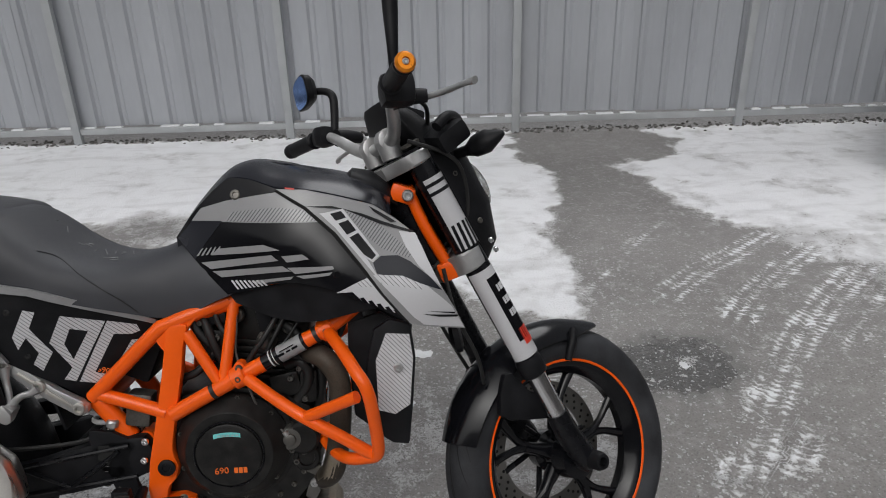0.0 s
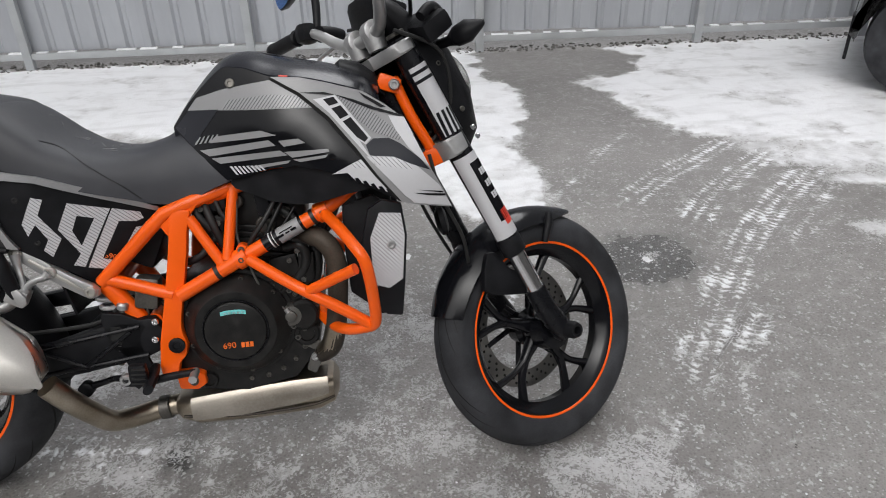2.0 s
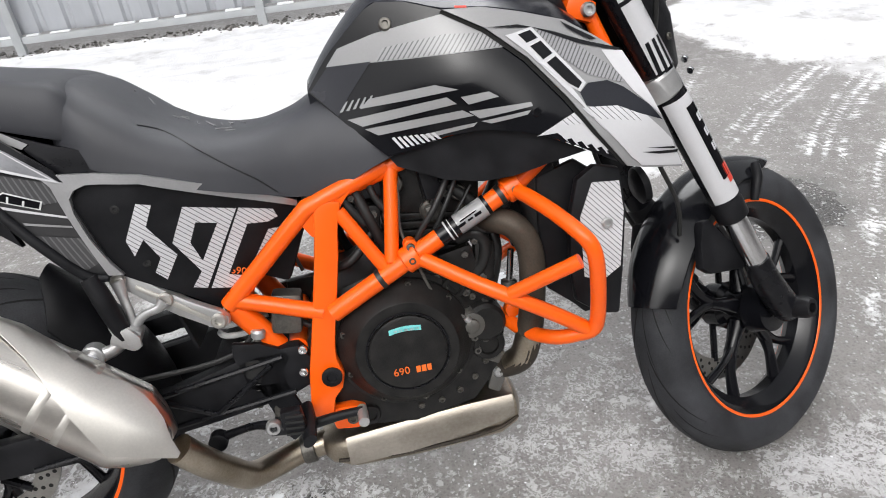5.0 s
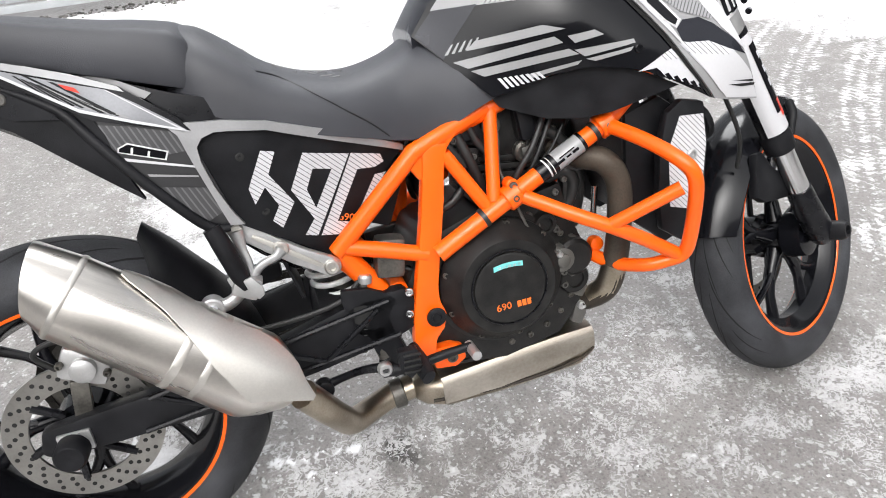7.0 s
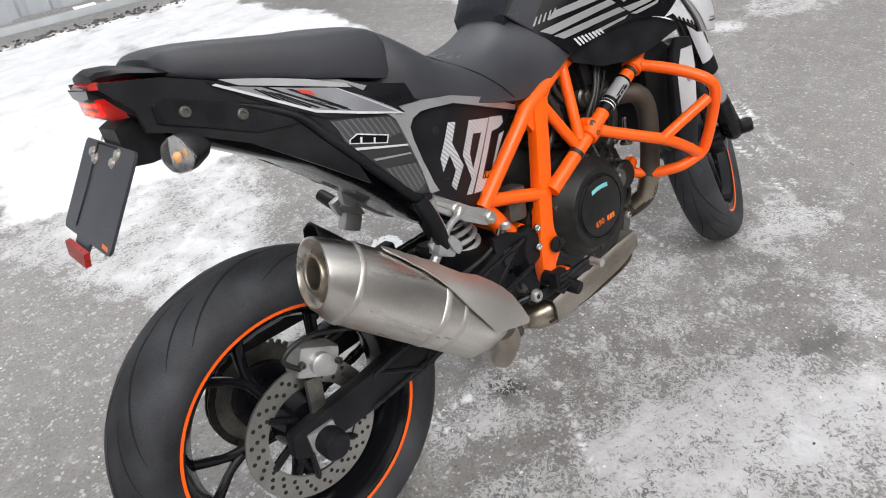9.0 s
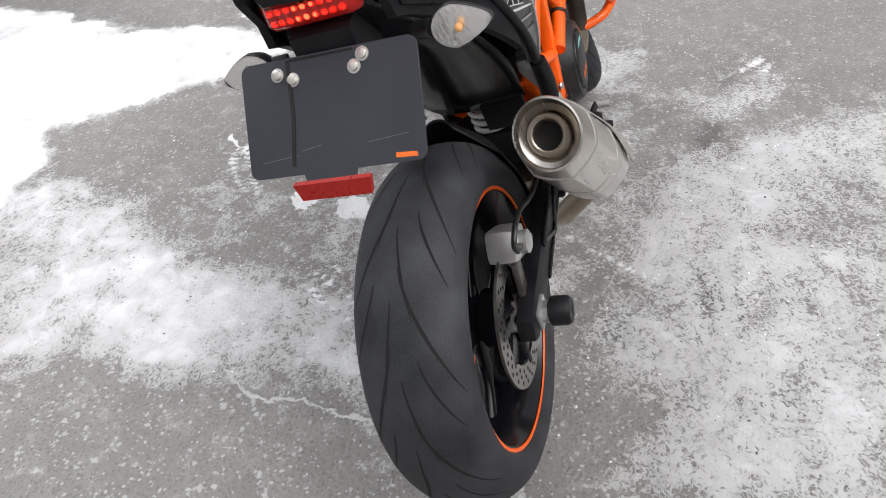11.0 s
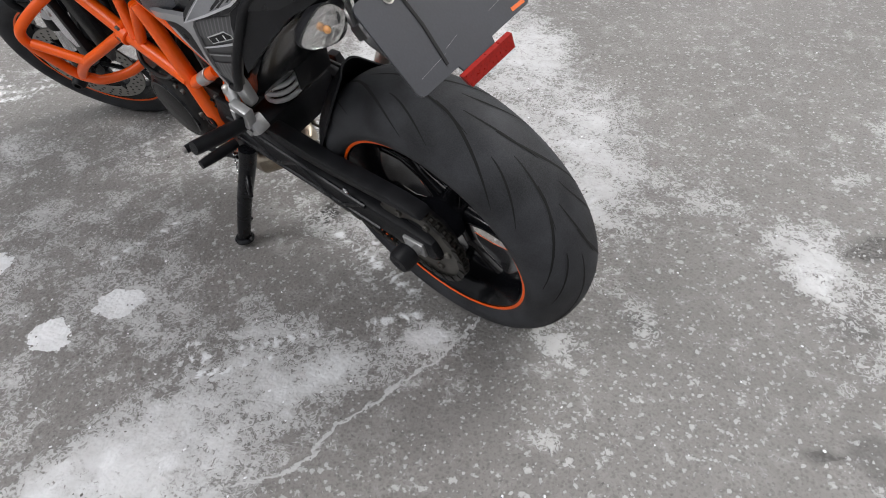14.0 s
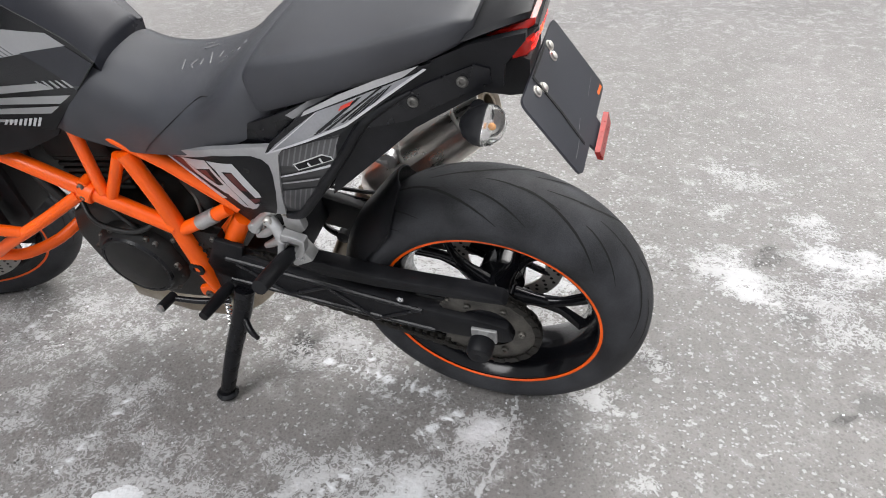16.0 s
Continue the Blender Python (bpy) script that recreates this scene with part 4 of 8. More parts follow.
def fork_leg(s):
    y, q = s * 0.098, lambda a, ah=AHEAD: fork_place(FA + a, s * 0.098, ah)
    leg = part("fork_leg", steered(tube([q(0.20), q(0.27), q(0.275), q(0.46), q(0.50), q(0.725)], [0.0265, 0.0265, 0.0275, 0.0285, 0.0275, 0.0265], 24, 1)), SATIN, BIKE, "black upside-down fork leg with white film")
    part("sliding_tube", steered(rod(q(0.06), q(0.21), 0.0215, 24)), CHROME, leg, "polished steel sliding tube")
    part("dust_seal", steered(lathe([(0, 0.024), (0.004, 0.029), (0.035, 0.0295), (0.045, 0.027)], q(0.185), STEER_AXIS, 24)), BLACK, leg)
    part("axle_clamp", steered(tube([q(0.085), q(0.03), q(-0.035, AHEAD + 0.008), q(-0.062, AHEAD + 0.012)], [0.024, 0.027, 0.029, 0.022], 18, 4)), SATIN, leg)
    # films: printed white sleeves over the outer half of each leg
    for a0, a1, mat, label, w0 in ((0.235, 0.445, WHITEFILM, "white film sleeve with dark lettering shapes", -1.5), (0.50, 0.66, WHITEFILM, "white film sleeve with dark slashes", -0.95)):
        bm = bmesh.new()
        n = 14
        rows = []
        for i in range(2):
            a = (a0, a1)[i]
            p = q(a)
            fwd = Vector((math.cos(RAKE), 0, math.sin(RAKE)))
            rows.append([p + 0.0293 * (math.sin(w) * fwd + math.cos(w) * Vector((0, s, 0))) for w in (w0 + (1.5 - w0) * k / n for k in range(n + 1))])
        loft(rows, bm, caps=False, closed=False)
        part("white_sleeve", steered(bm), mat, leg, label)

    def print_patch(a0, a1, w0, w1, slant, mat, name):
        bm = bmesh.new()
        fwd = Vector((math.cos(RAKE), 0, math.sin(RAKE)))
        rows = []
        for a, sl in ((a0, 0), (a1, slant)):
            rows.append([q(a) + 0.0300 * (math.sin(w) * fwd + math.cos(w) * Vector((0, s, 0))) for w in (w0 + sl + (w1 - w0) * k / 6 for k in range(7))])
        loft(rows, bm, caps=False, closed=False)
        part(name, steered(bm), mat, leg)
    print_patch(0.275, 0.425, -0.35, 0.85, 0.0, GLOSS, "dark_print")
    print_patch(0.262, 0.300, 0.0, 0.95, 0.0, REDFILM, "red_print")
    for k in range(3):
        print_patch(0.33 + 0.03 * k, 0.345 + 0.03 * k, 0.05, 0.85, 0.0, WHITEFILM, "white_bar")
    for k in range(5):
        print_patch(0.495, 0.555, -0.85 + 0.42 * k, -0.62 + 0.42 * k, 0.12, SATIN, "dark_slash")
    for k in range(2):
        print_patch(0.625 + 0.018 * k, 0.632 + 0.018 * k, -0.95, 1.4, 0.0, SATIN, "dark_hoop")
    bolt(q(-0.045, AHEAD + 0.013) + Vector((0, s * 0.018, 0)), (0, s, 0), 0.021, BLACK, leg, 0.035, "axle_slider", True)


both(fork_leg)
part("front_axle", steered(rod(FRONT_AXLE + Vector((0, -0.11, 0)), FRONT_AXLE + Vector((0, 0.11, 0)), 0.011)), DARKMETAL, BIKE)


def clamp(a, thick, name, mat, mid):
    outline = []
    for k in range(40):
        w = 2 * math.pi * k / 40
        yy = 0.128 * math.copysign(abs(math.cos(w)) ** 0.7, math.cos(w))
        ah = 0.046 * math.copysign(abs(math.sin(w)) ** 0.8, math.sin(w)) * (1.0 if abs(yy) > 0.06 else mid)
        outline.append((yy, AHEAD - 0.006 + ah))
    bm = loft([[fork_place(FA + h, y * k, ah) for y, ah in outline] for h, k in ((a - thick / 2, 0.97), (a - thick / 2 + 0.004, 1.0), (a + thick / 2 - 0.004, 1.0), (a + thick / 2, 0.97))])
    return part(name, steered(bm), mat, BIKE, "silver cast aluminium triple clamp", sharp=30)


top_clamp = clamp(0.706, 0.027, "upper_triple_clamp", ALLOY, 1.25)
low_clamp = clamp(0.475, 0.042, "lower_triple_clamp", ALLOY, 1.3)
for s in (-1, 1):
    p = fork_place(FA + 0.475, s * 0.12, AHEAD + 0.045)
    for d in (-0.011, 0.011):
        bolt(p + STEER_AXIS * d, Vector((math.cos(RAKE), 0, math.sin(RAKE))), 0.006, CHROME, low_clamp, 0.006, "pinch_bolt", True)
    bolt(fork_place(FA + 0.732, s * 0.098, AHEAD), STEER_AXIS, 0.021, DARKMETAL, top_clamp, 0.008, "fork_cap", True)

# handlebar and controls, built straight ahead and turned with the fork
HB = fork_place(FA + 0.760, 0, AHEAD - 0.014)


def bar_point(s, u, v, w):
    """u back, v to the side, w up from the bar clamp."""
    return HB + Vector((-u, s * v, w))


bar = part("handlebar", barred(tube([bar_point(-1, 0.09, 0.36, 0.062), bar_point(-1, 0.05, 0.20, 0.065), bar_point(-1, 0.012, 0.115, 0.018), bar_point(-1, 0, 0.06, 0.0), bar_point(1, 0, 0.06, 0.0), bar_point(1, 0.012, 0.115, 0.018), bar_point(1, 0.05, 0.20, 0.065), bar_point(1, 0.09, 0.36, 0.062)],
                                 [0.011, 0.011, 0.0135, 0.014, 0.014, 0.0135, 0.011, 0.011], 16, 6)), ALLOY, BIKE, "silver tapered aluminium handlebar")
for s in (-1, 1):
    part("bar_riser", barred(tube([fork_place(FA + 0.725, s * 0.045, AHEAD - 0.02), HB + Vector((0, s * 0.045, 0.0))], [0.022, 0.024], 16, 1)), ALLOY, bar)
    part("bar_clamp_cap", barred(lathe([(-0.016, 0.020), (-0.014, 0.024), (0.014, 0.024), (0.016, 0.020)], HB + Vector((0, s * 0.045, 0.004)), (0, 1, 0), 18)), ALLOY, bar)


def controls(s):
    a, b = bar_point(s, 0.089, 0.35, 0.062), bar_point(s, 0.064, 0.235, 0.064)
    d = (a - b).normalized()
    prof = [(0, 0.016), (0.004, 0.0205)]
    for k in range(12):
        prof += [(0.008 + 0.009 * k, 0.0168), (0.0125 + 0.009 * k, 0.0174)]
    prof += [(0.118, 0.0185), (0.122, 0.015)]
    g = part("grip", barred(lathe(prof, b, d, 20)), BLACK, bar, "black ribbed rubber grip")
    end = part("bar_end", barred(lathe([(0, 0.014), (0.003, 0.0172), (0.009, 0.0172), (0.014, 0.013), (0.014, 0.007), (0.011, 0.006), (0.011, 0)], a + d * 0.004, d, 24)), ANODISED if s < 0 else BLACK, bar, "orange anodised bar end" if s < 0 else "black bar end")
    part("end_screw", barred(lathe([(0, 0.0055), (0.003, 0.0055), (0.004, 0.004), (0.002, 0.002), (0.002, 0)], a + d * 0.014, d, 14)), ALLOY, end)
    c = bar_point(s, 0.052, 0.205, 0.066)
    part("switch_housing", barred(block((0.05, 0.052, 0.05) if s > 0 else (0.066, 0.06, 0.062), Matrix.Translation(c + (Vector((0.012, 0, -0.004)) if s < 0 else Vector((0, 0, 0)))) @ Matrix.Rotation(s * 0.2, 4, "Z"), 0.021)), BLACK, bar)
    # clamp, reservoir and lever
    k = bar_point(s, 0.02, 0.165, 0.055)
    perch = part("lever_perch", barred(tube([bar_point(s, 0.035, 0.165, 0.055), bar_point(s, 0.0, 0.175, 0.06), bar_point(s, -0.03, 0.185, 0.06)], [0.020, 0.016, 0.013], 14, 4)), BLACK, bar)
    lever = [bar_point(s, -0.030, 0.18, 0.058), bar_point(s, -0.052, 0.22, 0.060), bar_point(s, -0.04, 0.28, 0.050), bar_point(s, -0.028, 0.34, 0.040), bar_point(s, -0.032, 0.362, 0.038)]
    part("lever", barred(tube(lever, [0.007, 0.0085, 0.0075, 0.007, 0.009], 12, 5, flat=0.7)), ALLOY, perch, "polished aluminium hand lever")
    if s < 0:
        part("reservoir", barred(lathe([(0, 0.012), (0.003, 0.017), (0.03, 0.019), (0.036, 0.02), (0.042, 0.02), (0.044, 0.017)], bar_point(s, 0.0, 0.13, 0.065) if s < 0 else bar_point(s, 0.0, 0.14, 0.06), (0, 0, 1), 20)), BLACK, perch)
    part("brake_hose", barred(tube([bar_point(s, -0.03, 0.15, 0.06), bar_point(s, -0.07, 0.10, 0.05), bar_point(s, -0.08, 0.05, -0.02), bar_point(s, -0.05, 0.04, -0.12)], 0.0045, 8, 6)), CABLE, perch)
    # mirror
    base, mid = bar_point(s, 0.03, 0.19, 0.075), bar_point(s, 0.02, 0.23, 0.19)
    if s > 0:
        stalk, head = [base, bar_point(s, 0.022, 0.20, 0.13), bar_point(s, 0.022, 0.208, 0.165), bar_point(s, 0.035, 0.225, 0.18), bar_point(s, 0.06, 0.25, 0.185)], bar_point(s, 0.075, 0.265, 0.185)
    else:
        stalk, head = [bar_point(s, 0.040, 0.20, 0.07), bar_point(s, 0.045, 0.215, 0.13), bar_point(s, 0.045, 0.22, 0.20), bar_point(s, 0.045, 0.225, 0.26), bar_point(s, 0.050, 0.23, 0.29)], bar_point(s, 0.07, 0.25, 0.33)
    mir = part("mirror", barred(tube(stalk, [0.009, 0.010, 0.010, 0.009, 0.008] if s > 0 else [0.008, 0.010, 0.014, 0.017, 0.016], 14, 5)), BLACK, bar, "black mirror stalk")
    m = Matrix.Translation(head) @ Matrix.Rotation(-0.05, 4, "Z") @ Matrix.Rotation(-0.15, 4, "Y")
    shell = bmesh.new()
    rings = []
    for dx, k2 in ((0.028, 0.25), (0.022, 0.7), (0.01, 0.95), (-0.004, 1.0), (-0.006, 0.97)):
        rings.append([m @ Vector((dx, 0.062 * k2 * math.copysign(abs(math.cos(w)) ** 0.6, math.cos(w)), 0.038 * k2 * math.copysign(abs(math.sin(w)) ** 0.6, math.sin(w)))) for w in (2 * math.pi * i / 28 for i in range(28))])
    part("mirror_shell", barred(loft(rings, shell)), BLACK, mir)
    glass = bmesh.new()
    glass.faces.new([glass.verts.new(m @ Vector((-0.0075, 0.058 * math.copysign(abs(math.cos(w)) ** 0.6, math.cos(w)), 0.034 * math.copysign(abs(math.sin(w)) ** 0.6, math.sin(w))))) for w in (2 * math.pi * i / 28 for i in range(28))])
    part("mirror_glass", barred(glass), BLUEGLASS, mir, "blue tinted mirror glass")


both(controls)

# headlight cowl with screen, and front signals
CW = lambda along_axis, y, ahead: fork_place(FA + along_axis, y, AHEAD + ahead)
rings = []
for a, w, back, front in ((0.44, 0.055, 0.045, 0.075), (0.47, 0.085, 0.04, 0.11), (0.55, 0.105, 0.035, 0.135), (0.65, 0.110, 0.03, 0.135), (0.73, 0.10, 0.025, 0.105), (0.79, 0.085, 0.02, 0.075), (0.83, 0.06, 0.02, 0.045), (0.84, 0.045, 0.022, 0.035)):
    ring = []
    for k in range(28):
        t = 2 * math.pi * k / 28
        yy = w * math.copysign(abs(math.cos(t)) ** 0.75, math.cos(t))
        ah = back + (front - back) * max(0.0, math.sin(t)) ** 0.7
        ring.append(CW(a, yy, ah + (0.0 if math.sin(t) > 0 else 0.012 * math.sin(t))))
    rings.append(ring)
cowl = part("headlight_cowl", steered(loft(rings)), BLACK, BIKE, "matt black headlight cowl")
lamp = bmesh.new()
rings = []
for k in range(5):
    ah, q = 0.105 + 0.035 * math.sin(k / 4 * math.pi / 2), math.cos(k / 4 * math.pi / 2) * 0.98 + 0.02
    rings.append([CW(0.59 + 0.075 * q * math.sin(t), 0.085 * q * math.cos(t), ah + 0.012) for t in (2 * math.pi * i / 24 for i in range(24))])
part("headlight_lens", steered(loft(rings, lamp)), CLEARLENS, cowl, "clear headlight lens")
part("dashboard", steered(block((0.07, 0.11, 0.03), Matrix.Translation(CW(0.790, 0, 0.06)) @ Matrix.Rotation(0.25, 4, "Y"), 0.008)), BLACK, cowl)
pod = part("instrument_pod", block((0.075, 0.120, 0.045), Matrix.Translation((1.168, -0.012, 0.985)) @ Matrix.Rotation(radians(28), 4, "Z") @ Matrix.Rotation(radians(-32), 4, "Y"), 0.014), BLACK, BIKE, "black instrument pod")
part("pod_visor", tube([(1.158, -0.066, 1.004), (1.176, -0.046, 1.022), (1.192, -0.012, 1.026), (1.206, 0.022, 1.019), (1.212, 0.045, 1.002)], 0.011, 12, 5), BLACK, pod)
for s in (-1, 1):
    for a in (0.53, 0.64):
        bolt(CW(a, s * 0.105, 0.055), (0, s, 0), 0.006, DARKMETAL, cowl, 0.004, "cowl_bolt", True)
    sig = part("front_signal", steered(tube([CW(0.672, s * 0.09, 0.085), CW(0.668, s * 0.115, 0.102), CW(0.668, s * 0.135, 0.114), CW(0.668, s * 0.165, 0.122), CW(0.668, s * 0.195, 0.146)], [0.012, 0.014, 0.027, 0.029, 0.006], 16, 4, flat=0.8)), BLACK, BIKE, "black front turn signal")
    part("signal_lens", steered(tube([CW(0.668, s * 0.13, 0.132), CW(0.668, s * 0.15, 0.138), CW(0.668, s * 0.168, 0.136)], [0.008, 0.016, 0.008], 14, 4)), CLEARLENS, sig)

# front mudguard
rings = []
for k in range(19):
    a = radians(66 + 98 * k / 18)
    wide = 0.072 * (0.70 + 0.30 * math.sin(math.pi * min(1, 0.05 + 0.75 * k / 18)))
    wide *= (0.45, 0.75, 0.92)[k] if k < 3 else (0.99, 0.96, 0.92, 0.86)[k - 15] if k > 14 else 1.0
    deep = 0.045 * min(1.0, 0.2 + 0.22 * k)
    r = 0.2945 + 0.016 + (0.006 if k == 0 else 0.003 if k == 1 else 0)
    ring = []
    for i in range(13):
        t = -1 + 2 * i / 12
        ring.append(FRONT_AXLE + Vector(((r - deep * abs(t) ** 2.2) * math.cos(a), wide * t, (r - deep * abs(t) ** 2.2) * math.sin(a))))
    rings.append(ring + [p + (FRONT_AXLE - p).normalized() * 0.004 for p in reversed(ring)])
guard = part("front_mudguard", steered(loft(rings)), GLOSS, BIKE, "black front mudguard")
for s in (-1, 1):
    arm = [(1.392, 0.378), (1.386, 0.352), (1.30, 0.362), (1.245, 0.370), (1.222, 0.385), (1.227, 0.43), (1.242, 0.468), (1.262, 0.468), (1.30, 0.425)]
    bm = slab(arm, s * 0.066, s * 0.084, 0.005)
    part("mudguard_arm", steered(bm), BLACK, guard)
    bm = tube([(1.425, s * 0.066, 0.47), (1.433, s * 0.068, 0.495), (1.442, s * 0.068, 0.515), (1.452, s * 0.060, 0.538)], [0.008, 0.010, 0.011, 0.008], 10, 4)
    part("mudguard_brace", steered(bm), BLACK, guard)
    bolt(Vector((1.378, s * 0.084, 0.368)), (0, s, 0), 0.006, CHROME, guard, 0.004, "guard_bolt", True)
part("brake_caliper", steered(block((0.10, 0.05, 0.055), Matrix.Translation(FRONT_AXLE + Vector((-0.10, 0.075, 0.085))) @ Matrix.Rotation(0.7, 4, "Y"), 0.012)), SATIN, BIKE, "black radial front brake caliper")
part("front_brake_hose", steered(tube([FRONT_AXLE + Vector((-0.11, 0.085, 0.12)), fork_place(FA + 0.25, 0.09, AHEAD - 0.05), fork_place(FA + 0.42, 0.07, AHEAD - 0.05), fork_place(FA + 0.6, 0.05, AHEAD + 0.03)], 0.0045, 8, 6)), CABLE, BIKE)

# ---- frame ----
TUBE = 0.0155


def left_lift(x, y):
    """The left half of the trellis sits a little higher round the engine."""
    return float(np.interp(x, (0.40, 0.50, 0.75, 0.84, 1.0), (0.010, 0.010, 0.022, 0.020, 0.0))) if y > 0.03 else 0.0


def frame_tube(pts, r=TUBE, sub=1, name="frame_tube", mat=None, flat=1.0, label=""):
    pts = [(x, y, z + left_lift(x, y)) for x, y, z in pts]
    return part(name, tube(pts, r, 16, sub, flat=flat), mat or ORANGE, BIKE, label)


head = part("steering_head", lathe([(0, 0.028), (0.006, 0.034), (0.05, 0.031), (0.13, 0.031), (0.165, 0.034), (0.17, 0.028)], STEER_FOOT + STEER_AXIS * 0.79, STEER_AXIS, 28), SATIN, BIKE, "black steering head tube")


def trellis(s):
    y = lambda v: s * v
    frame_tube([(1.10, y(0.06), 0.745), (0.99, y(0.115), 0.672), (0.925, y(0.13), 0.628), (0.75, y(0.13), 0.542), (0.615 if s < 0 else 0.602, y(0.126 if s < 0 else 0.118), 0.472 if s < 0 else 0.468)], label="orange trellis main tube")
    frame_tube([(1.05, y(0.05), 0.83), (0.93, y(0.095), 0.77), (0.76, y(0.09), 0.69), (0.62, y(0.085), 0.645)])
    frame_tube([(1.095, y(0.034), 0.885), (1.125, y(0.040), 0.81), (1.17, y(0.045), 0.725)], 0.012, 3)
    part("head_lug", block((0.05, 0.03, 0.035), pose(1.085, y(0.036), 0.874, 0, 20, 0), 0.008), ORANGE, BIKE)
    part("head_lug", block((0.05, 0.03, 0.04), pose(1.175, y(0.045), 0.715, 0, -20, 0), 0.008), ORANGE, BIKE)
    if s < 0:
        frame_tube([(0.735, y(0.092), 0.688), (0.66, y(0.108), 0.664), (0.605, y(0.112), 0.645), (0.575, y(0.112), 0.618), (0.515, y(0.106), 0.562), (0.455, y(0.100), 0.507)], 0.0145)
    else:
        frame_tube([(0.735, y(0.088), 0.690), (0.648, y(0.100), 0.662), (0.567, y(0.100), 0.622), (0.50, y(0.096), 0.568), (0.455, y(0.092), 0.528)], 0.0135)
    frame_tube([(0.458, y(0.09), 0.502), (0.485, y(0.09), 0.465), (0.515, y(0.088), 0.415)], 0.019)
    frame_tube([(0.468, y(0.10), 0.514), (0.53, y(0.107), 0.495), (0.60, y(0.114), 0.472)] if s < 0 else [(0.475, y(0.10), 0.530), (0.527, y(0.108), 0.499), (0.60, y(0.114), 0.456)], 0.0135)
    frame_tube([(0.652, y(0.112), 0.632), (0.708, y(0.125), 0.534)], 0.0115)
    frame_tube([(0.745, y(0.092), 0.69), (0.721, y(0.127), 0.54)], 0.0115)
    # pressed spar from the top joint down to the footrest
    outline = [(0.660, 0.650), (0.618, 0.656), (0.609, 0.60), (0.597, 0.54), (0.576, 0.45), (0.557, 0.372), (0.549, 0.318), (0.550, 0.292), (0.566, 0.282), (0.584, 0.290), (0.590, 0.318), (0.607, 0.336), (0.614, 0.362), (0.606, 0.388), (0.607, 0.41), (0.613, 0.44), (0.629, 0.51), (0.640, 0.56), (0.648, 0.61)]
    if s > 0:
        part("frame_spar", tube([(0.640, 0.108, 0.655), (0.612, 0.112, 0.543), (0.600, 0.114, 0.453), (0.590, 0.114, 0.372), (0.583, 0.112, 0.304)], [0.016, 0.0165, 0.018, 0.020, 0.014], 16, 4), ORANGE, BIKE, "orange pressed frame spar")
    else:
        part("frame_spar", slab(outline, y(0.098), y(0.124), 0.006), ORANGE, BIKE, "orange pressed frame spar")
        part("frame_gusset", slab([(0.690, 0.676), (0.640, 0.664), (0.604, 0.648), (0.592, 0.622), (0.606, 0.598), (0.640, 0.600), (0.658, 0.640)], y(0.100), y(0.119), 0.005), ORANGE, BIKE)
    bolt(Vector((0.593, y(0.130), 0.364 if s < 0 else 0.376)), (0, s, 0), 0.017, BLACK, BIKE, 0.005, "pivot_cap")
    part("footrest_lug", slab([(0.575, 0.295), (0.615, 0.295), (0.636, 0.285), (0.638, 0.262), (0.618, 0.25), (0.58, 0.255)], y(0.09), y(0.115), 0.005), ORANGE, BIKE)
    bolt(Vector((0.612, y(0.115), 0.272)), (0, s, 0), 0.010, DARKMETAL, BIKE, 0.006, "lug_bolt")


both(trellis)
frame_tube([(0.545, -0.09, 0.41), (0.545, 0.09, 0.41)], 0.016, name="cross_tube")
frame_tube([(0.465, -0.09, 0.487), (0.465, 0.09, 0.487)], 0.016, name="cross_tube")


